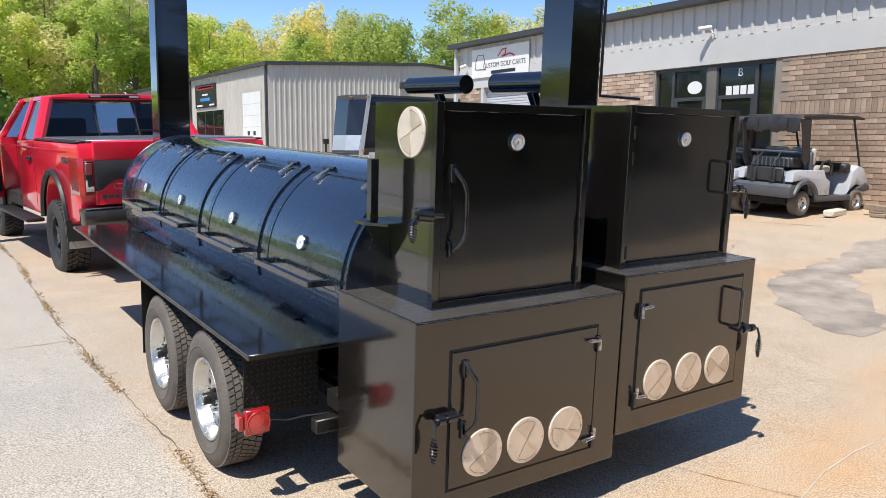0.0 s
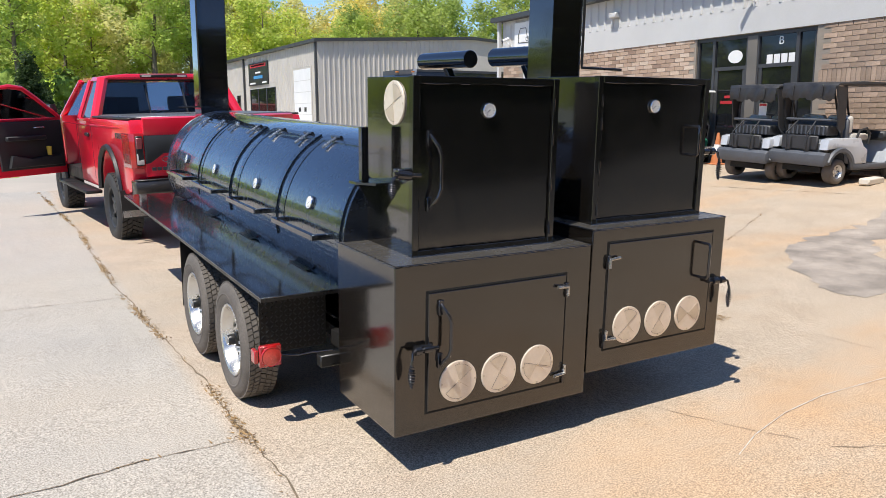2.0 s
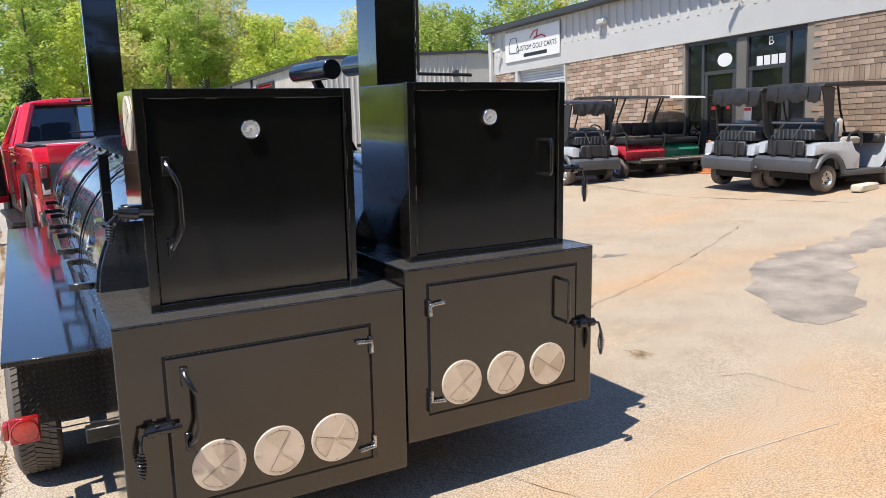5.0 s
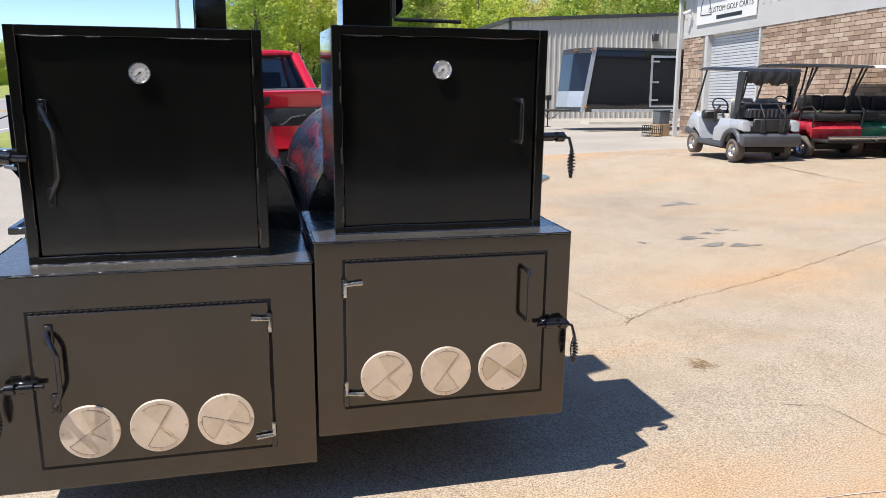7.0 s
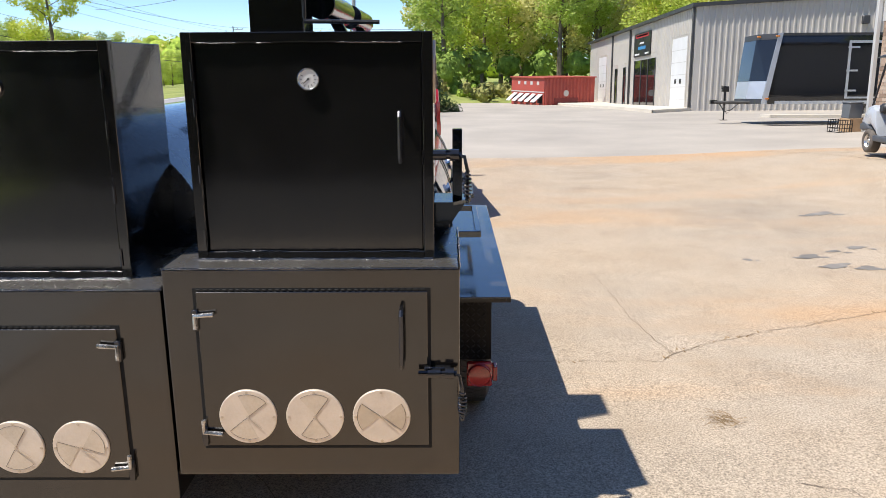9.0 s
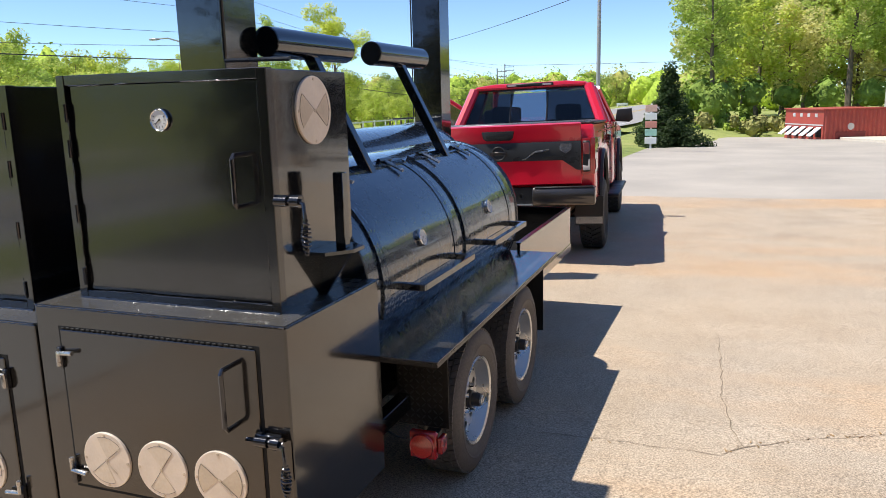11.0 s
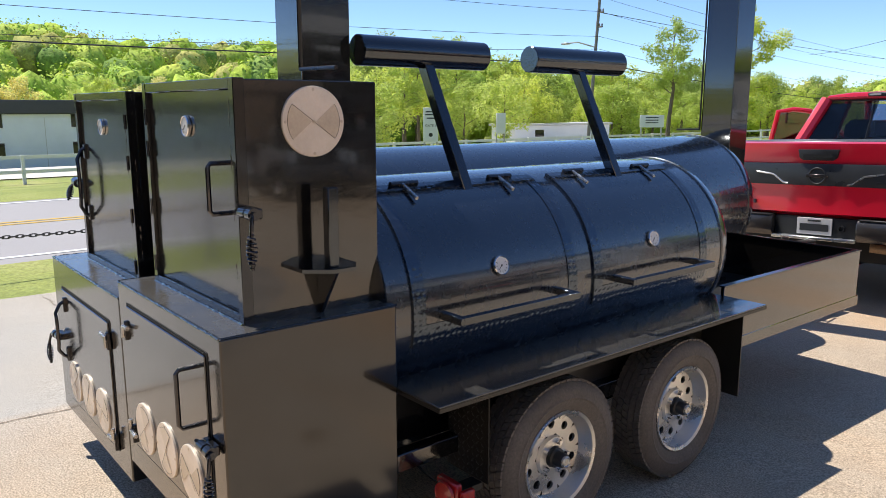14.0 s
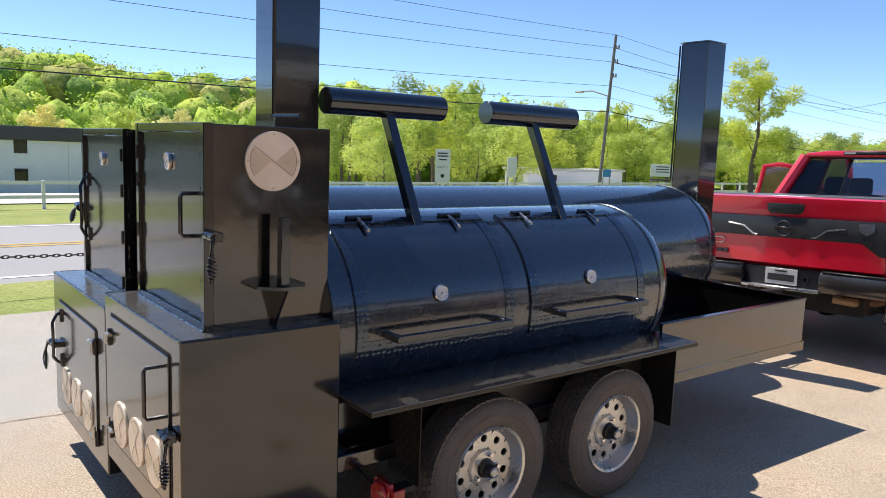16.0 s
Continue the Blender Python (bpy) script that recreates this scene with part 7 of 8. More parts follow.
# a traffic cone, scrap timber and a kerb stone by the wall
cone = thing("traffic_cone", "faded orange and white traffic cone", "cone", Matrix.Translation((11.6, 8.75, gz(11.6, 8.75))))
M_CONE = surf("faded_orange", (0.55, 0.19, 0.07), 0.7, big=6, fine=60, var=0.15)
part("base", nb(((-0.17, -0.17, 0.0), (0.17, 0.17, 0.03)), bev=0.01), M_CONE, cone)
part("cone_body", lathe(B(), [(0.13, 0.03), (0.03, 0.70), (0.02, 0.71), (0, 0.71)], (0, 0, 0), (0, 0, 1), 24), M_CONE, cone)
part("white_band", lathe(B(), [(0.098, 0.26), (0.070, 0.45)], (0, 0, 0), (0, 0, 1), 24), M_SIGNW, cone)
M_TIMBER = surf("grey_timber", (0.30, 0.24, 0.17), 0.9, big=5, fine=60, var=0.25, bumps=0.4)
rnd = random.Random(9)
for i in range(14):
    x, y = 10.75 + rnd.uniform(-0.35, 0.6), 3.75 + rnd.uniform(-0.7, 0.3)
    bm = B()
    w, l, h = rnd.uniform(0.05, 0.10), rnd.uniform(0.10, 0.30), rnd.uniform(0.05, 0.10)
    box(bm, (-l, -w, 0), (l, w, h), 0.008)
    ob = tagged(part("timber_block", bm, M_TIMBER), "weathered scrap timber block on the dirt", "timber", "scrap timber")
    ob.matrix_world = Matrix.Translation((x, y, gz(x, y) + (i % 3) * 0.085)) @ pose(0, 0, 0, rnd.uniform(-3, 3), rnd.uniform(-3, 3), rnd.uniform(0, 180))
ob = tagged(part("kerb_stone", nb(((-0.3, -0.09, 0), (0.3, 0.09, 0.11)), bev=0.02), M_WALK), "pale concrete wheel stop block", "kerb stone")
ob.matrix_world = Matrix.Translation((10.25, 4.42, gz(10.25, 4.42))) @ pose(0, 0, 0, 0, 0, 8)
# crates by the shop corner
wc = thing("wire_crate", "dark wire crate standing by the shop corner", "crate", Matrix.Translation((11.62, 18.45, gz(11.62, 18.45))) @ pose(0, 0, 0, 0, 0, 20))
for z in (0.01, 0.11, 0.22, 0.33):
    bm = B()
    tube(bm, [(-0.22, -0.2, z), (0.22, -0.2, z), (0.22, 0.2, z), (-0.22, 0.2, z), (-0.22, -0.2, z)], 0.009, 5)
    part("hoop", bm, M_FRAME, wc)
for k in range(6):
    for y in (-0.2, 0.2):
        x = -0.22 + k * 0.088
        part("upright", nb(((x - 0.007, y - 0.012, 0), (x + 0.007, y + 0.002, 0.34))), M_FRAME, wc)
cb = tagged(part("cardboard_box", nb(((-0.2, -0.2, 0), (0.2, 0.2, 0.36)), bev=0.008), surf("brown_cardboard", (0.50, 0.33, 0.19), 0.85, big=3, fine=60, var=0.12, bumps=0.1)), "brown cardboard box by the shop corner", "box")
cb.matrix_world = Matrix.Translation((11.98, 18.6, gz(11.98, 18.6))) @ pose(0, 0, 0, 0, 0, 12)
bn = tagged(part("plastic_bin", nb(((-0.19, -0.17, 0), (0.19, 0.17, 0.40)), ((-0.21, -0.19, 0.40), (0.21, 0.19, 0.44)), bev=0.015), surf("grey_plastic", (0.13, 0.14, 0.15), 0.5, var=0.1, bumps=0.05)), "dark grey plastic bin on the cardboard box", "bin")
bn.matrix_world = Matrix.Translation((11.98, 18.6, gz(11.98, 18.6) + 0.361)) @ pose(0, 0, 0, 0, 0, 8)

# ---- trees, poles, wires and far things ----
M_BARK = surf("grey_bark", (0.16, 0.125, 0.095), 0.95, big=3, fine=30, var=0.3, bumps=0.8, bdist=0.02)
M_LEAF_A = leaf_mat("spring_leaf", (0.44, 0.56, 0.095), (0.68, 0.74, 0.22))
M_LEAF_B = leaf_mat("olive_leaf", (0.33, 0.43, 0.085), (0.55, 0.61, 0.19))
M_LEAF_C = leaf_mat("catkin_yellow_leaf", (0.66, 0.63, 0.22), (0.84, 0.78, 0.38))
M_LEAF_D = leaf_mat("pine_needle", (0.035, 0.07, 0.025), (0.07, 0.12, 0.04))


def crown_mesh(bm, blobs, n, size, rnd):
    """Leaf sprays: small bent quads thrown through a cloud of uneven clumps."""
    total = sum(r ** 2 for _, r in blobs)
    for c, r in blobs:
        k = int(n * r * r / total)
        for _ in range(k):
            d = Vector((rnd.gauss(0, 1), rnd.gauss(0, 1), rnd.gauss(0, 1))).normalized()
            p = c + d * r * (0.35 + 0.65 * rnd.random() ** 0.6) * Vector((1, 1, 0.8)).length / 1.6
            a = Vector((rnd.gauss(0, 1), rnd.gauss(0, 1), rnd.gauss(0, 0.6))).normalized()
            b = a.cross((d + Vector((0, 0, 0.8))).normalized())
            if b.length < 0.1:
                continue
            b.normalize()
            s = size * rnd.uniform(0.5, 1.25)
            vs = [bm.verts.new(q) for q in (p - a * s, p + b * s * 0.55 + d * s * 0.2, p + a * s, p - b * s * 0.55 + d * s * 0.15)]
            bm.faces.new(vs)


def make_tree(h, spread, leaves, size, leaf_m, seed, lean=0.0, bare=0.28, kind="broadleaf", label="", name="tree"):
    rnd = random.Random(seed)
    tr = thing(name, label, "tree", group="roadside woods")
    bm = B()
    top = Vector((lean * h, rnd.uniform(-0.03, 0.03) * h, h * 0.86))
    trunk = [Vector((0, 0, -0.6)), Vector((0, 0, 0.3))] + [Vector((0, 0, 0)).lerp(top, k) + Vector((rnd.uniform(-1, 1), rnd.uniform(-1, 1), 0)) * 0.018 * h for k in (0.25, 0.5, 0.75)] + [top]
    rad = [0.024 * h, 0.019 * h, 0.015 * h, 0.011 * h, 0.006 * h, 0.002 * h]
    tube(bm, trunk, rad, 7)
    blobs = []
    n_l = 30 if kind == "conifer" else 13
    for i in range(n_l):
        k = bare + (0.95 - bare) * (i + 0.5) / n_l
        base = Vector((0, 0, 0)).lerp(top, k)
        a = i * 2.4 + rnd.uniform(-0.4, 0.4)
        if kind == "conifer":
            reach = spread * (1.05 - k) * rnd.uniform(0.8, 1.1)
            tip = base + Vector((math.cos(a), math.sin(a), -0.1)) * reach
        else:
            reach = spread * (0.55 + 0.45 * math.sin(math.pi * min(1, (k - bare) / (1 - bare) * 0.9 + 0.12))) * rnd.uniform(0.65, 1.1)
            tip = base + Vector((math.cos(a), math.sin(a), rnd.uniform(0.25, 0.7))) * reach
        mid = base.lerp(tip, 0.5) + Vector((0, 0, reach * 0.08))
        tube(bm, [base, mid, tip], [0.007 * h * (1.1 - k), 0.004 * h * (1.1 - k), 0.001 * h], 5)
        r = spread * rnd.uniform(0.26, 0.42) if kind != "conifer" else max(0.3, reach * 0.45)
        blobs.append((tip, r))
        blobs.append((mid + Vector((rnd.uniform(-1, 1), rnd.uniform(-1, 1), rnd.uniform(-0.5, 0.8))) * r * 0.5, r * 0.8))
        if rnd.random() < 0.6:
            blobs.append((tip + Vector((rnd.uniform(-1, 1), rnd.uniform(-1, 1), rnd.uniform(-0.6, 0.8))) * r, r * 0.6))
    blobs.append((top + Vector((0, 0, 0.04 * h)), spread * 0.25))
    part("trunk", bm, M_BARK, tr)
    bm = B()
    crown_mesh(bm, blobs, leaves, size, rnd)
    part("crown", bm, leaf_m, tr, smooth=False)
    return tr


KINDS = [
    make_tree(14, 3.6, 6000, 0.20, M_LEAF_A, 11, 0.02, label="tall tree in fresh light green spring leaf"),
    make_tree(15, 3.9, 6000, 0.205, M_LEAF_B, 12, -0.02, label="tall tree in olive green leaf"),
    make_tree(14, 4.2, 6400, 0.195, M_LEAF_C, 13, 0.01, label="broad oak hung with yellow spring catkins"),
    make_tree(17, 3.0, 5200, 0.18, M_LEAF_A, 14, 0.0, 0.4, label="slender tree with a thin light green crown"),
    make_tree(12, 3.4, 5200, 0.185, M_LEAF_B, 15, 0.03, 0.2, label="rounded tree in olive green leaf"),
    make_tree(18, 2.6, 5200, 0.17, M_LEAF_D, 16, 0.0, 0.45, label="tall pine with a bare lower trunk, added unseen for reflections"),
    make_tree(7.5, 2.6, 4200, 0.15, M_LEAF_A, 17, 0.0, 0.12, label="low shrubby tree in light green leaf"),
    make_tree(7.0, 2.5, 4200, 0.15, M_LEAF_D, 18, 0.0, 0.05, label="dark evergreen shrubby tree added unseen for the doors to mirror"),
]
used = set()


def plant(k, x, y, z, s=1.0, rot=0.0):
    m = Matrix.Translation((x, y, z)) @ pose(0, 0, 0, 0, 0, rot)
    src = KINDS[k]
    if k not in used:
        used.add(k)
        src.matrix_world = m @ Matrix.Diagonal((s, s, s, 1))
        return src
    ob = copy_thing(src, m)
    ob.scale = (s, s, s)
    return ob


rnd = random.Random(21)


HIGH = (14, 15, 14, 17, 12, 18, 7.5, 7.0)
# height of the tree line by bearing from the lot, in degrees: beyond the road, and behind the warehouse
WEST = [(-100, 5.0), (-70, 4.6), (-58, 4.6), (-54, 4.9), (-49.5, 5.7), (-46.5, 5.0), (-42.5, 3.4), (-39, 4.0), (-36.5, 2.4), (-33, 3.2), (-29, 2.6), (-24.8, 2.0), (-12, 2.1), (-6, 1.8)]
NORTH = [(2, 11), (15.8, 10), (17, 6.7), (19.2, 7.0), (21.2, 6.0), (22.9, 5.4), (24, 6.4), (25.5, 7.7), (31, 8.2), (39, 8.0), (70, 8.5)]


def tree_line(x, y):
    west = x < -4
    ox, oy = (3.2, -0.7) if west else (-2.6, -2.3)
    if y < -8:
        return None
    b = math.degrees(math.atan2(x - ox, y - oy))
    tab = WEST if west else NORTH
    if b <= tab[0][0] or b >= tab[-1][0]:
        return None
    for (b0, e0), (b1, e1) in zip(tab, tab[1:]):
        if b0 <= b <= b1:
            e = e0 + (e1 - e0) * (b - b0) / (b1 - b0)
            return 1.73 + math.hypot(x - ox, y - oy) * math.tan(radians(e))


def woods(pts, kinds, jitter, zfn, s0=0.85, s1=1.2):
    for x, y in pts:
        x += rnd.uniform(-jitter, jitter)
        y += rnd.uniform(-jitter, jitter)
        if -46.5 < x < -25 and 42 < y < 60:
            continue
        k, s, r = rnd.choice(kinds), rnd.uniform(s0, s1), rnd.uniform(0, 360)
        top = tree_line(x, y)
        if top:
            s = min(s, (top - zfn(x, y)) / (HIGH[k] * 0.93) * rnd.uniform(0.8, 1.02))
            if s < 0.22:
                continue
        plant(k, x, y, zfn(x, y), s, r)


def back_z(x, y):
    return -0.05 * (y - 10) + 0.9


# behind the truck and the warehouse
woods([(1.5 + i * 3.4, 76 + (i % 3) * 4) for i in range(16)], [2, 0, 3, 1, 2, 3], 1.4, back_z, 0.95, 1.25)
woods([(0.5 + i * 4.0, 92 + (i % 2) * 5) for i in range(14)], [2, 2, 0, 1, 2], 1.8, back_z, 1.2, 1.5)
woods([(3 + i * 7.0, 110 + (i % 2) * 8) for i in range(8)], [2, 1, 2, 0], 2.0, back_z, 1.35, 1.7)
woods([(38, 70), (44, 64), (50, 58), (56, 50), (60, 42), (64, 33), (66, 24), (46, 76), (54, 70), (60, 60)], [0, 1, 2, 4], 2.0, back_z, 1.1, 1.5)
# tall trees over the roof of the shop
woods([(29 + (i % 2) * 4, -10 + i * 5.2) for i in range(11)], [0, 1, 2, 0], 1.0, lambda x, y: 0.0, 0.9, 1.05)
# beyond the road
woods([(-42 - (i % 3) * 6, 34 + i * 4.2) for i in range(16)], [0, 3, 1, 0, 4, 6], 2.0, land, 0.62, 0.9)
woods([(-58 - (i % 3) * 8, 36 + i * 4.6) for i in range(22)], [0, 1, 3, 4, 0], 2.5, land, 0.8, 1.1)
woods([(-38 - (i % 4) * 5, 27 + i * 2.6) for i in range(34)], [6], 1.5, land, 0.5, 0.85)
woods([(-70 - (i % 3) * 6, 40 + i * 5.0) for i in range(14)], [6, 4], 2.0, land, 0.9, 1.2)
woods([(-112 - (i % 3) * 7, -50 + i * 6.5) for i in range(22)], [0, 1, 4, 2, 0], 2.5, land, 0.62, 0.82)
woods([(-75 + i * 7, 165 + (i % 2) * 12) for i in range(13)], [0, 1, 0, 4], 2.0, lambda x, y: -5.0, 0.75, 1.0)
# behind the one who films: unseen dark trees added to keep door reflections dark
woods([(-8 + i * 6.0, -17.5 - (i % 3) * 2.5) for i in range(4)], [5, 5, 7], 0.8, lambda x, y: -0.3, 0.8, 1.0)
woods([(-7 + i * 5.4, -15.0 - (i % 2) * 1.2) for i in range(3)], [7], 0.6, lambda x, y: -0.2, 0.7, 1.0)
airy = make_tree(9.8, 2.15, 10500, 0.10, M_LEAF_A, 71, 0.0, 0.22, label="slim roadside tree with an open fresh green crown")
airy.matrix_world = Matrix.Translation((-24.0, 46.6, land(-24, 46.6)))
plant(3, -28.2, 44.5, land(-28, 44.5), 0.56, 90)

# wooded hill and far tree line beyond: rounded uneven crowns with leaf sprays, sorted by the colour of their leaf
def hill_mat(name, c):
    m, t, b = nodes_of(name)
    co = t.nodes.new("ShaderNodeTexCoord").outputs["Object"]
    n, n2 = noise_node(t, co, 0.9, 4, 0.7), noise_node(t, co, 0.16, 3)
    g = t.nodes.new("ShaderNodeNewGeometry").outputs["Random Per Island"]
    col = ramp(t, n, [(0.35, shade(c, 0.6)), (0.5, shade(c, 0.95)), (0.68, shade(c, 1.2))])
    col = mix(t, 1.0, col, ramp(t, n2, [(0.3, (0.8, 0.88, 0.8)), (0.7, (1.12, 1.06, 0.95))]), 'MULTIPLY')
    col = mix(t, 1.0, col, ramp(t, g, [(0.0, (0.82, 0.86, 0.8)), (1.0, (1.1, 1.08, 1.0))]), 'MULTIPLY')
    t.links.new(col, b.inputs["Base Color"])
    b.inputs["Roughness"].default_value = 0.8
    b.inputs["Specular IOR Level"].default_value = 0.2
    bump(t, b, n, 0.8, 0.5)
    return m


def far_crowns(spots, material, label, name, seed):
    """One mass of crowns: a lumpy shell each, with sprays of leaf standing off it."""
    rng = np.random.default_rng(seed)
    ico = bmesh.new()
    bmesh.ops.create_icosphere(ico, subdivisions=2, radius=1.0)
    sv = np.array([v.co[:] for v in ico.verts])
    sf = np.array([[v.index for v in f.verts] for f in ico.faces])
    ico.free()
    verts, faces, n, K = [], [], 0, 150
    for x, y, z, r, tall in spots:
        lump = 1.0 + 0.16 * np.sin(sv @ rng.normal(0, 3.2, 3) + rng.uniform(0, 6)) + 0.13 * np.sin(sv @ rng.normal(0, 5.5, 3)) + rng.normal(0, 0.05, len(sv))
        p = sv * lump[:, None] * (r * 0.8, r * 0.8, r * tall * 0.8) + (x, y, z)
        verts.append(p)
        faces += (sf + n).tolist()
        n += len(p)
        d = rng.normal(0, 1, (K, 3))
        d /= np.linalg.norm(d, axis=1)[:, None]
        d[:, 2] = np.abs(d[:, 2]) * np.where(rng.random(K) < 0.75, 1, -1)
        a = np.cross(d, rng.normal(0, 1, (K, 3)))
        a /= np.linalg.norm(a, axis=1)[:, None]
        b = np.cross(d, a) + d * rng.uniform(0.1, 0.9, (K, 1))
        s = rng.uniform(0.17, 0.40, (K, 1)) * (0.5 + r / 9)
        c = d * (r, r, r * tall) * rng.uniform(0.78, 1.18, (K, 1)) + (x, y, z)
        q = np.stack([c - a * s, c + b * s, c + a * s, c - b * s * 0.8], 1).reshape(-1, 3)
        verts.append(q)
        faces += (np.arange(4 * K).reshape(K, 4) + n).tolist()
        n += 4 * K
    me = bpy.data.meshes.new(name)
    me.from_pydata(np.concatenate(verts).tolist(), [], faces)
    me.materials.append(material)
    me.polygons.foreach_set("use_smooth", [len(f) == 3 for f in faces])
    tagged(new(name, me), label, "woods", kind="stuff")


rnd = random.Random(33)
HUES = (((0.52, 0.66, 0.10), "fresh green"), ((0.40, 0.54, 0.09), "mid green"), ((0.56, 0.65, 0.12), "yellow-green"), ((0.52, 0.50, 0.16), "tan budding"), ((0.22, 0.34, 0.075), "deep green"))
lots = [[] for _ in HUES]
for i in range(760):
    d, y = rnd.uniform(126, 315), rnd.uniform(-60, 290)
    r = rnd.uniform(3.4, 6.6)
    lots[rnd.choice((0, 0, 0, 1, 1, 2, 2, 3, 4))].append((-d, y, land(-d, y) + r * 0.55, r, rnd.uniform(0.9, 1.25)))
for i in range(170):
    d, az_ = rnd.uniform(150, 330), radians(rnd.uniform(-33, 4))
    r = rnd.uniform(2.8, 4.8)
    top = 1.7 + d * math.tan(radians(rnd.uniform(0.6, 1.9)))
    for k in (1.0, 2.6):
        lots[rnd.choice((0, 0, 1, 2, 3))].append((d * math.sin(az_) + rnd.uniform(-1, 1), d * math.cos(az_), top - k * r, r, 1.2))
for i in range(230):
    x, y = rnd.uniform(-112, -76), rnd.uniform(46, 150)
    top = tree_line(x, y)
    r = rnd.uniform(2.2, 3.6)
    if top:
        h = land(x, y) + (top - land(x, y)) * rnd.uniform(0.35, 0.8)
        lots[rnd.choice((0, 1, 1, 4, 4))].append((x, y, h - r * 0.9, r, rnd.uniform(1.0, 1.5)))
# Crown mass added behind the camera, never in view, to darken door reflections.
far_crowns([(-6 + i * 1.5 + rnd.uniform(-0.5, 0.5), -10.5 - (i % 2) * 1.3, k * 1.9 + 0.6, rnd.uniform(1.3, 1.9), 1.2) for i in range(24) for k in range(3)],
           hill_mat("unseen_dark_screen", (0.035, 0.055, 0.022)), "dense dark evergreen mass added unseen for the doors to mirror", "unseen_dark_screen", 90)
# undergrowth below the trees behind the shed
# The first green is deeper: shade in the gaps put into its colour.
for k, (c, word) in enumerate((((0.26, 0.36, 0.08), "shaded green"), ((0.40, 0.37, 0.15), "dull olive"), ((0.42, 0.52, 0.10), "fresh green"))):
    spots = []
    for i in range(44):
        x, y = rnd.uniform(-3, 34) if k != 1 else rnd.uniform(-3, 8), rnd.uniform(71, 90) if k == 0 else rnd.uniform(66, 76)
        r = rnd.uniform(0.9, 1.8) if k == 0 else rnd.uniform(0.3, 0.7)
        spots.append((x, y, back_z(x, y) + rnd.uniform(0.3, 4.5 if k == 0 else 1.4), r, rnd.uniform(0.9, 1.5)))
    far_crowns(spots, hill_mat("undergrowth", c), "%s undergrowth at the foot of the woods" % word, "undergrowth", 80 + k)
for k, (c, word) in enumerate(HUES):
    far_crowns(lots[k], hill_mat("hill_foliage", c), "far %s spring woods on the hillside" % word, "hill_woods", 60 + k)

# dark conifer and bits at the end of the lot
con = make_tree(4.3, 1.5, 17000, 0.085, M_LEAF_D, 40, 0, 0.03, "conifer", "dense dark green conifer at the lot edge", "conifer_tree")
con.matrix_world = Matrix.Translation((-0.6, 37.5, gz(-0.6, 37.5) - 0.1))

# poles and wires
M_POLE = surf("weathered_pole", (0.20, 0.185, 0.17), 0.9, big=3, fine=40, var=0.2, bumps=0.4)
M_CABLE = surf("black_cable", (0.02, 0.02, 0.022), 0.6, var=0.1, bumps=0)
M_STEELP = surf("grey_steel_pole", (0.42, 0.42, 0.41), 0.5, 0.3, var=0.1, bumps=0.05)


def pole(x, y, z, h, lean=(0, 0), arms=(0.92, 0.84, 0.76), label="weathered wooden utility pole with short arms", arm_len=0.9):
    p = thing("utility_pole", label, "utility pole", Matrix.Translation((x, y, z)))
    top = Vector((lean[0], lean[1], h))
    part("shaft", tube(B(), [(0, 0, -1), (0, 0, 0), top], [0.14, 0.13, 0.09], 10), M_POLE, p)
    for k in arms:
        q = top * k
        bm = B()
        box(bm, (q.x - 0.05, q.y - 0.05, q.z), (q.x + arm_len, q.y + 0.05, q.z + 0.09), 0.01)
        for e in (0.5, 1.0):
            lathe(bm, [(0.04, 0), (0.06, 0.08), (0.03, 0.16), (0, 0.18)], (q.x + arm_len * e - 0.05, q.y, q.z + 0.09), (0, 0, 1), 8)
        part("crossarm", bm, M_POLE, p)
    return p, Vector((x, y, z)) + top


def wire(p0, p1, sag, r=0.012, n=24):
    p0, p1 = Vector(p0), Vector(p1)
    pts = [p0.lerp(p1, i / n) - Vector((0, 0, sag * 4 * (i / n) * (1 - i / n))) for i in range(n + 1)]
    tagged(part("overhead_wire", tube(B(), pts, r, 5), M_CABLE), "thin black overhead power line", "wire", "overhead wires")


pa, ta = pole(-30.5, 38.8, -1.9, 11.5, (0.42, 0.35), arm_len=0.42)
lamp_arm = part("street_light", tube(B(), [(0.3, 0.25, 7.5), (-0.6, -0.5, 7.85), (-1.2, -0.9, 7.8)], 0.05, 6), M_STEELP, pa)
part("lamp_head", nb(((-1.6, -1.1, 7.72), (-1.0, -0.75, 7.84)), bev=0.04), M_STEELP, pa)
pb, tb = pole(-24.5, -45.0, -1.0, 10.4)
pc, tc = pole(-33, 118.0, -4.5, 11.0, arms=(0.95, 0.88), arm_len=1.6)
pd, td = pole(-38.9, 142.7, -5.0, 13.3, (0.2, 0), arms=(0.95, 0.9), arm_len=1.8)
for h, sg in ((0.0, 0.8), (-0.85, 0.9), (-1.75, 0.9), (-3.3, 1.0), (-4.1, 1.2)):
    wire(ta + Vector((0, 0, h)), tb + Vector((0, 0, h)), sg)
    wire(ta + Vector((0, 0, h)), tc + Vector((0, 0, h)), sg)
wire(ta + Vector((0, 0, -5.0)), tb + Vector((0, 0, -5.0)), 0.5, 0.03)
wire(ta + Vector((0, 0, -5.0)), tc + Vector((0, 0, -5.0)), 0.7, 0.03)
wire(td + Vector((0, 0, -0.3)), (60, 142, 8.0), 0.6, 0.03)
wire(td + Vector((0, 0, -0.3)), ta + Vector((0, 0, -1.8)), 0.6, 0.02)
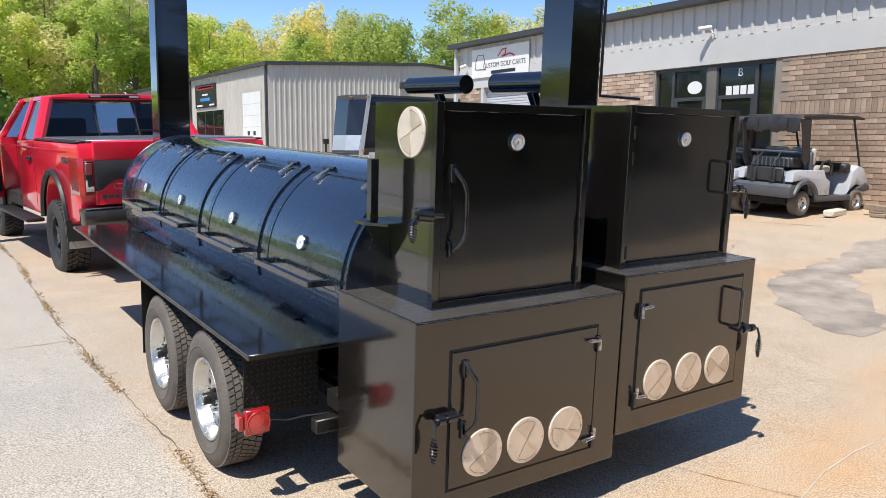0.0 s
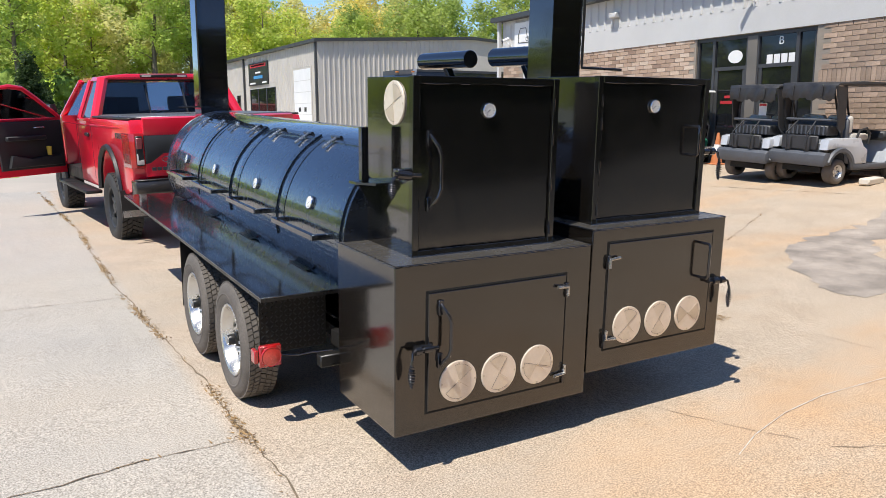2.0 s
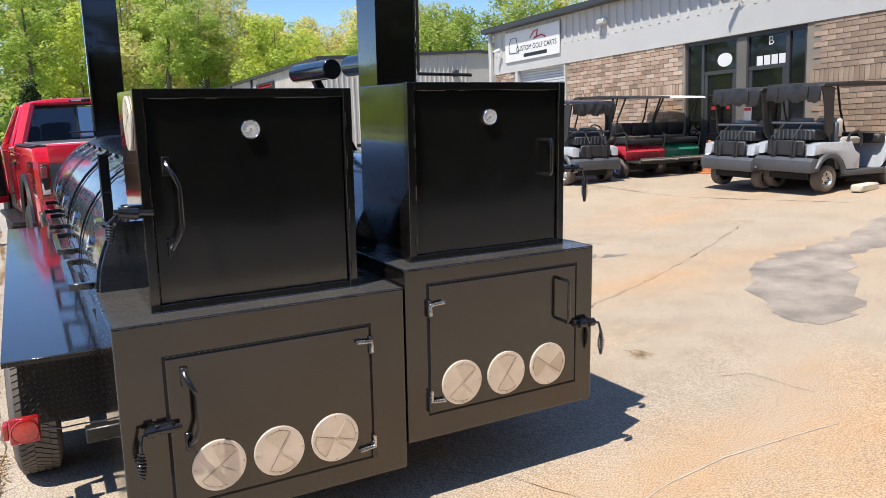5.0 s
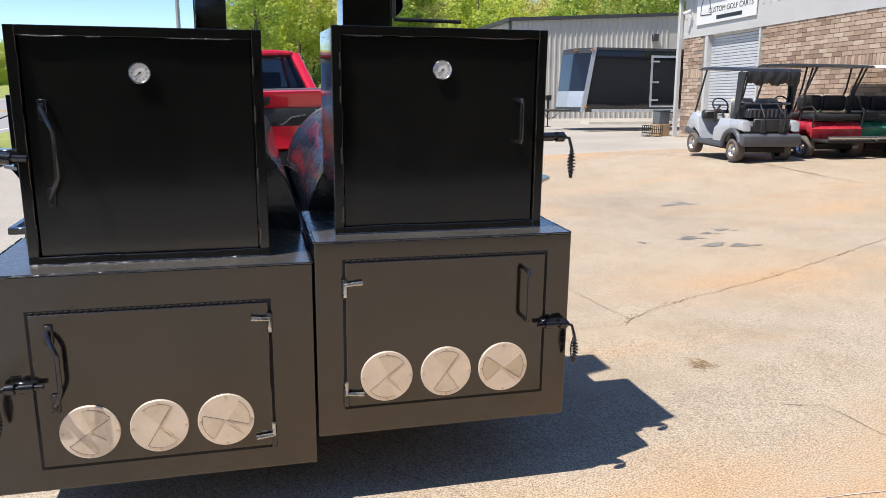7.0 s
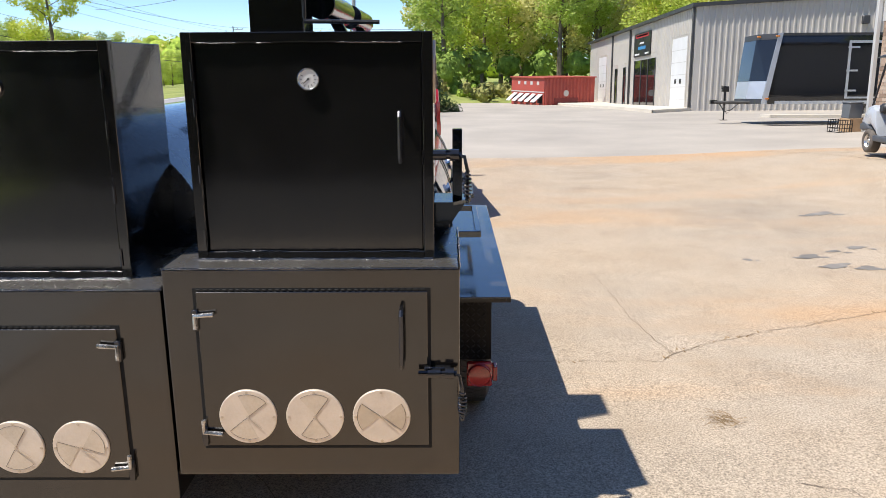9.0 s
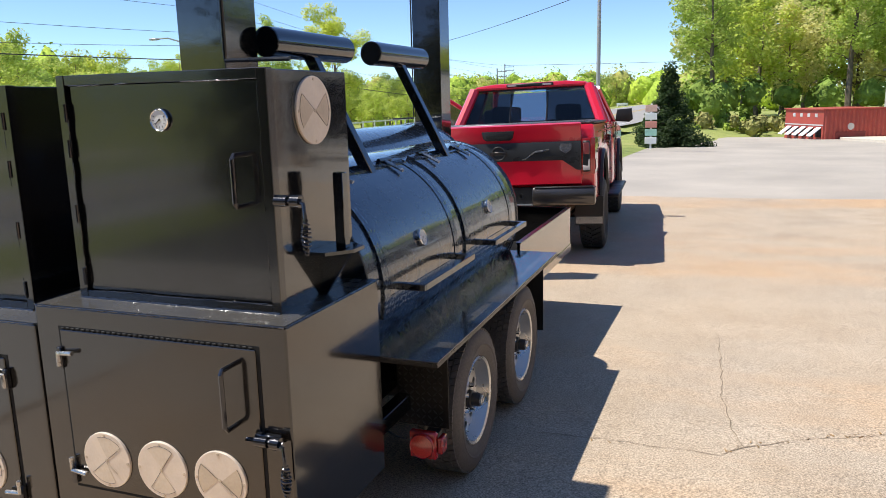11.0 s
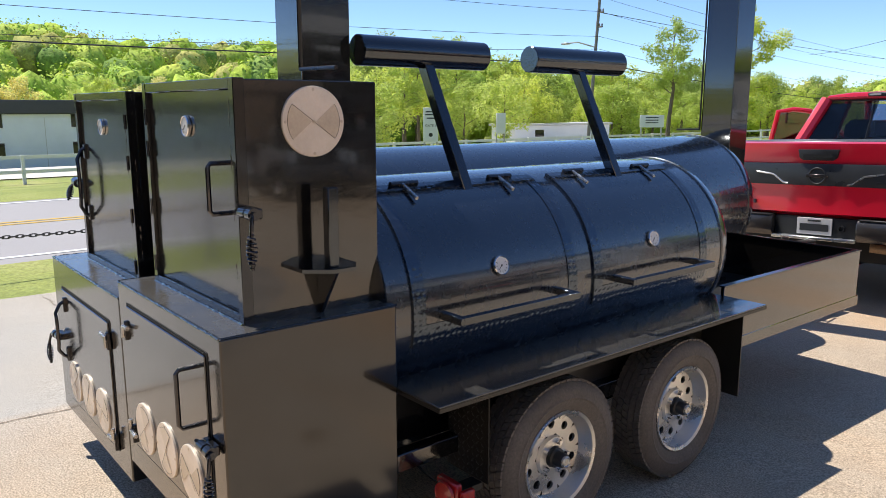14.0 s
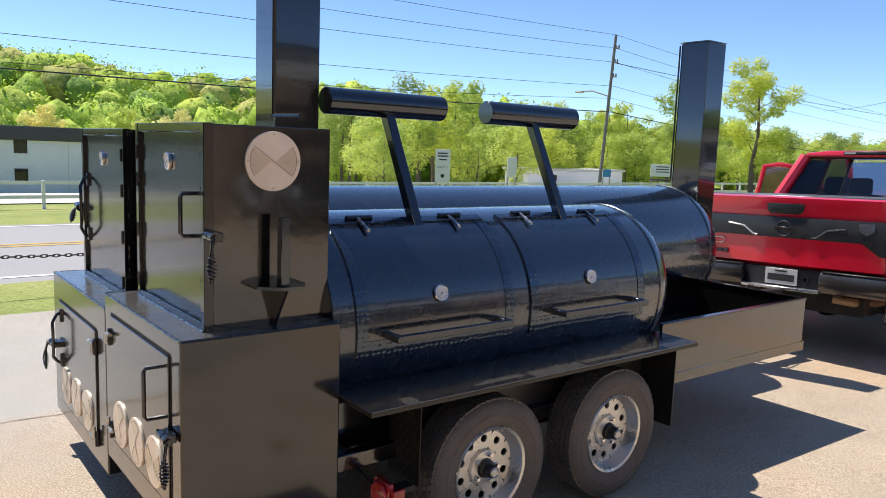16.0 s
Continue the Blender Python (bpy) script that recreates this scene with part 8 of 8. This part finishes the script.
# tall steel pole behind the truck with a slack wire
sp = thing("steel_pole", "slim grey steel light pole behind the truck", "pole", Matrix.Translation((-2.95, 30.5, gz(-2.9, 30) - 0.1)))
part("shaft", tube(B(), [(0, 0, 0), (0, 0, 11)], [0.09, 0.07], 12), M_STEELP, sp)
wire((-2.95, 30.5, 6.0), (-34, 76, 6.9), 0.5, 0.015)
lp = thing("yard_lamp", "tall yard lamp by the white building", "yard lamp", pose(-75, -2.0, land(-75, 0)))
part("pole", tube(B(), [(0, 0, 0), (0, 0, 10.5)], [0.12, 0.08], 8), M_POLE, lp)
part("lamp_head", nb(((-0.5, -0.7, 10.3), (0.5, 0.7, 10.8)), bev=0.05), M_STEELP, lp)

# chain on low posts along the verge
ch = thing("chain_barrier", "black chain slung on low posts along the verge", "chain barrier", pose(-5.7, 0, -0.03))
POSTS = (-9.0, -2.4, 5.6, 10.0, 13.8, 17.4, 21.0, 24.6)
for yp in POSTS:
    part("post", lathe(B(), [(0.045, -0.2), (0.045, 0.72), (0, 0.75)], (0, yp, 0), (0, 0, 1), 10), M_POLE, ch)
bm = B()
for y0, y1_ in zip(POSTS, POSTS[1:]):
    n = int((y1_ - y0) / 0.0625)
    for k in range(n):
        u = (k + 0.5) / n
        z = 0.62 - 0.022 * (y1_ - y0) * 4 * u * (1 - u)
        c = Vector((0.0, y0 + (y1_ - y0) * u, z))
        pts = []
        for q in range(8):
            a = q * math.pi / 4
            off = Vector((0.016 * math.sin(a), 0.045 * math.cos(a), 0)) if k % 2 else Vector((0, 0.045 * math.cos(a), 0.016 * math.sin(a)))
            pts.append(c + off)
        tube(bm, pts, 0.006, 4, True)
part("chain", bm, M_CABLE, ch)["kind"] = "stuff"

# signs beyond the road
M_SIGNB = surf("pale_board", (0.72, 0.73, 0.72), 0.5, var=0.05, bumps=0)


def board(x, y, z, w, h, post, name, label, rot):
    b = thing(name, label, "sign", Matrix.Translation((x, y, z)) @ pose(0, 0, 0, 0, 0, rot))
    part("panel", nb(((-w / 2, -0.04, post), (w / 2, 0.04, post + h)), bev=0.01), M_SIGNB, b)
    for s in (-1, 1):
        part("post", nb(((s * w * 0.42 - 0.04, 0.041, -0.5), (s * w * 0.42 + 0.04, 0.11, post + h))), M_STEELP, b)
    return b


g1 = board(-27.2, 22.93, land(-27.2, 22), 0.75, 1.7, 1.1, "gate_sign", "white gate sign on posts beyond the road", 55)
for z, w_ in ((2.56, 0.5), (2.42, 0.55), (2.24, 0.4)):
    part("sign_bar", nb(((-w_ / 2, -0.046, z), (w_ / 2, -0.0405, z + 0.07))), M_TGUN, g1)
text_part("lettering", "GATE 1", 0.17, pose(0, -0.043, 1.90, 90), M_SIGNK, g1)
part("emblem", lathe(B(), [(0.10, 0), (0.10, 0.004), (0, 0.004)], (0, -0.0405, 1.45), (0, -1, 0), 20), M_SIGNK, g1)
g2 = board(-26.5, 27.1, land(-26.5, 27), 0.5, 1.07, 1.4, "small_sign", "small white sign beyond the road", 55)
g3 = board(-26.0, 39.6, land(-26, 38), 1.5, 0.76, 1.5, "notice_board", "pale notice board on two posts", 50)
for z in (2.08, 1.92, 1.76):
    part("sign_bar", nb(((-0.4, -0.046, z), (0.4, -0.0405, z + 0.06))), M_TGUN, g3)
g4 = board(-27, 35.45, land(-27, 33), 0.5, 0.5, 1.45, "blue_sign", "small blue roadside sign", 50)
part("face", nb(((-0.24, -0.048, 1.47), (0.24, -0.041, 1.93))), M_BLUE, g4)

# far white unit beyond the fence
fu = thing("site_office", "low white site office beyond the fence", "building", pose(-46, 52.2, land(-46, 52), 0, 0, 90))
part("wall", nb(((-6.4, -1.5, 0), (6.4, 1.5, 1.85)), bev=0.03), M_FARW, fu)
part("roof", nb(((-6.6, -1.7, 1.85), (6.6, 1.7, 2.05)), bev=0.03), M_BAND, fu)
part("window", nb(((-3.9, -1.52, 0.9), (-2.8, -1.501, 1.5))), M_DKGLASS, fu)

# small things far ahead: sign stack, mailbox, van, blue car
ss = thing("sign_stack", "stack of small painted signs on a post", "sign", Matrix.Translation((-1.1, 34.0, gz(-1.1, 34) - 0.05)))
part("post", nb(((-0.04, -0.03, 0), (0.04, 0.03, 2.1))), M_WHITE, ss)
for i, mm in enumerate((M_SIGNW, M_CGREEN, M_RED, M_SIGNW, M_RED)):
    part("board", nb(((-0.26, -0.06, 0.3 + i * 0.36), (0.26, -0.031, 0.6 + i * 0.36)), bev=0.01), (M_SIGNB, surf("mint_board", (0.35, 0.6, 0.5), 0.6), surf("rose_board", (0.6, 0.25, 0.2), 0.6), M_SIGNB, surf("blush_board", (0.62, 0.4, 0.33), 0.6))[i], ss)
mb = thing("mailbox", "black mailbox on a post", "mailbox", Matrix.Translation((-2.4, 29.5, gz(-2.4, 29.5) - 0.05)))
part("post", nb(((-0.05, -0.05, 0), (0.05, 0.05, 0.95))), M_POLE, mb)
bm = B()
prism(bm, [(-0.12, 0.95), (0.12, 0.95), (0.12, 1.1), (0.07, 1.18), (-0.07, 1.18), (-0.12, 1.1)], 'y', -0.28, 0.28, 0.01)
part("box", bm, M_TBLK, mb)


def far_car(x, y, z, rot, w, l, h, body_m, name, label, cat, van=False):
    c = thing(name, label, cat, Matrix.Translation((x, y, z)) @ pose(0, 0, 0, 0, 0, rot))
    bm = B()
    if van:
        prism(bm, [(-l / 2, 0.4), (l / 2 - 0.7, 0.4), (l / 2 - 0.7, h), (-l / 2, h)], 'x', -w / 2, w / 2, 0.05)
        prism(bm, [(l / 2 - 0.69, 0.4), (l / 2, 0.4), (l / 2, 1.3), (l / 2 - 0.4, h * 0.72), (l / 2 - 0.69, h * 0.72)], 'x', -w / 2 + 0.05, w / 2 - 0.05, 0.05)
    else:
        prism(bm, [(-l / 2, 0.3), (l / 2, 0.3), (l / 2, 0.75), (l * 0.22, 0.92), (l * 0.05, h), (-l * 0.3, h), (-l * 0.47, 0.95)], 'x', -w / 2, w / 2, 0.08)
    part("body", bm, body_m, c)
    part("rear_glass", nb(((-w * 0.4, -l / 2 - 0.01, h * 0.6), (w * 0.4, -l / 2 - 0.002, h * 0.85))), M_DKGLASS, c)
    for s in (-1, 1):
        for q in (-0.32, 0.32):
            part("wheel", lathe(B(), [(0, -0.1), (0.32, -0.1), (0.32, 0.1), (0, 0.1)], (s * (w / 2 - 0.08), q * l, 0.32), (1, 0, 0), 16), M_TYRE, c)
    return c


far_car(-16.4, 143, -2.3, 8, 2.0, 5.0, 2.7, M_WHITE, "delivery_van", "white box van on the road far ahead", "van", True)
far_car(-8.6, 47, land(-8.6, 47) + 0.05, 176, 1.8, 4.4, 1.45, M_BLUE, "parked_car", "blue car on the road far ahead", "car")
# ---- brick courses of the shop front ----
me_b = {}


def brick_mesh(l, h):
    key = (round(l, 3), round(h, 3))
    if key not in me_b:
        bm = B()
        box(bm, (0, -0.006, 0), (l, 0.05, h), 0.0)
        for f in [f for f in bm.faces if f.calc_center_median().y > 0.04]:
            bm.faces.remove(f)
        me = bpy.data.meshes.new("brick")
        bm.to_mesh(me)
        bm.free()
        me.materials.append(M_BRICK)
        me_b[key] = me
    return me_b[key]


BL_, BH_, JT = 0.29, 0.087, 0.013
rest = B()
made = 0
row = 0
z = -0.55
while z < sz(BRK) - 0.05:
    sold = abs(z - sz(1.88)) < 0.05
    h = 0.26 if sold else BH_
    l = 0.087 if sold else BL_
    u = -(row % 2) * l / 2
    while u < 20.0:
        a, b = max(u, 0.0), u + l
        clear = all(not (a < q1 + 0.02 and b > q0 - 0.02 and z < qt) for q0, q1, qt in [(1.16, 3.74, sz(3.22)), (8.22, 11.36, sz(3.05))])
        if b > 0.06 and clear and z + h < sz(BRK) + 0.03:
            if 11.36 < a < 13.6 and z > 0.15 and made < 300 and b - a > 0.08:
                ob = new("brick", brick_mesh(b - a, h))
                ob.parent = shop
                ob.matrix_local = pose(a, 0.0055, z)
                made += 1
            else:
                box(rest, (a, -0.001, z), (b, 0.04, z + h))
        u += l + JT
    z += h + JT
    row += 1


def brick_rest_mat():
    m, t, b = nodes_of("brown_brick_run")
    g = t.nodes.new("ShaderNodeNewGeometry").outputs["Random Per Island"]
    co = t.nodes.new("ShaderNodeTexCoord").outputs["Object"]
    n = noise_node(t, co, 40, 4)
    c = ramp(t, g, [(0.0, (0.27, 0.185, 0.135)), (0.3, (0.40, 0.28, 0.20)), (0.7, (0.49, 0.355, 0.265)), (1.0, (0.56, 0.44, 0.34))])
    c = mix(t, 0.5, c, ramp(t, n, [(0.3, (0.35,) * 3), (0.7, (0.65,) * 3)]), 'OVERLAY')
    t.links.new(c, b.inputs["Base Color"])
    b.inputs["Roughness"].default_value = 0.9
    bump(t, b, n, 0.4, 0.004)
    return m


part("brick_run", rest, brick_rest_mat(), shop, smooth=False)["kind"] = "stuff"
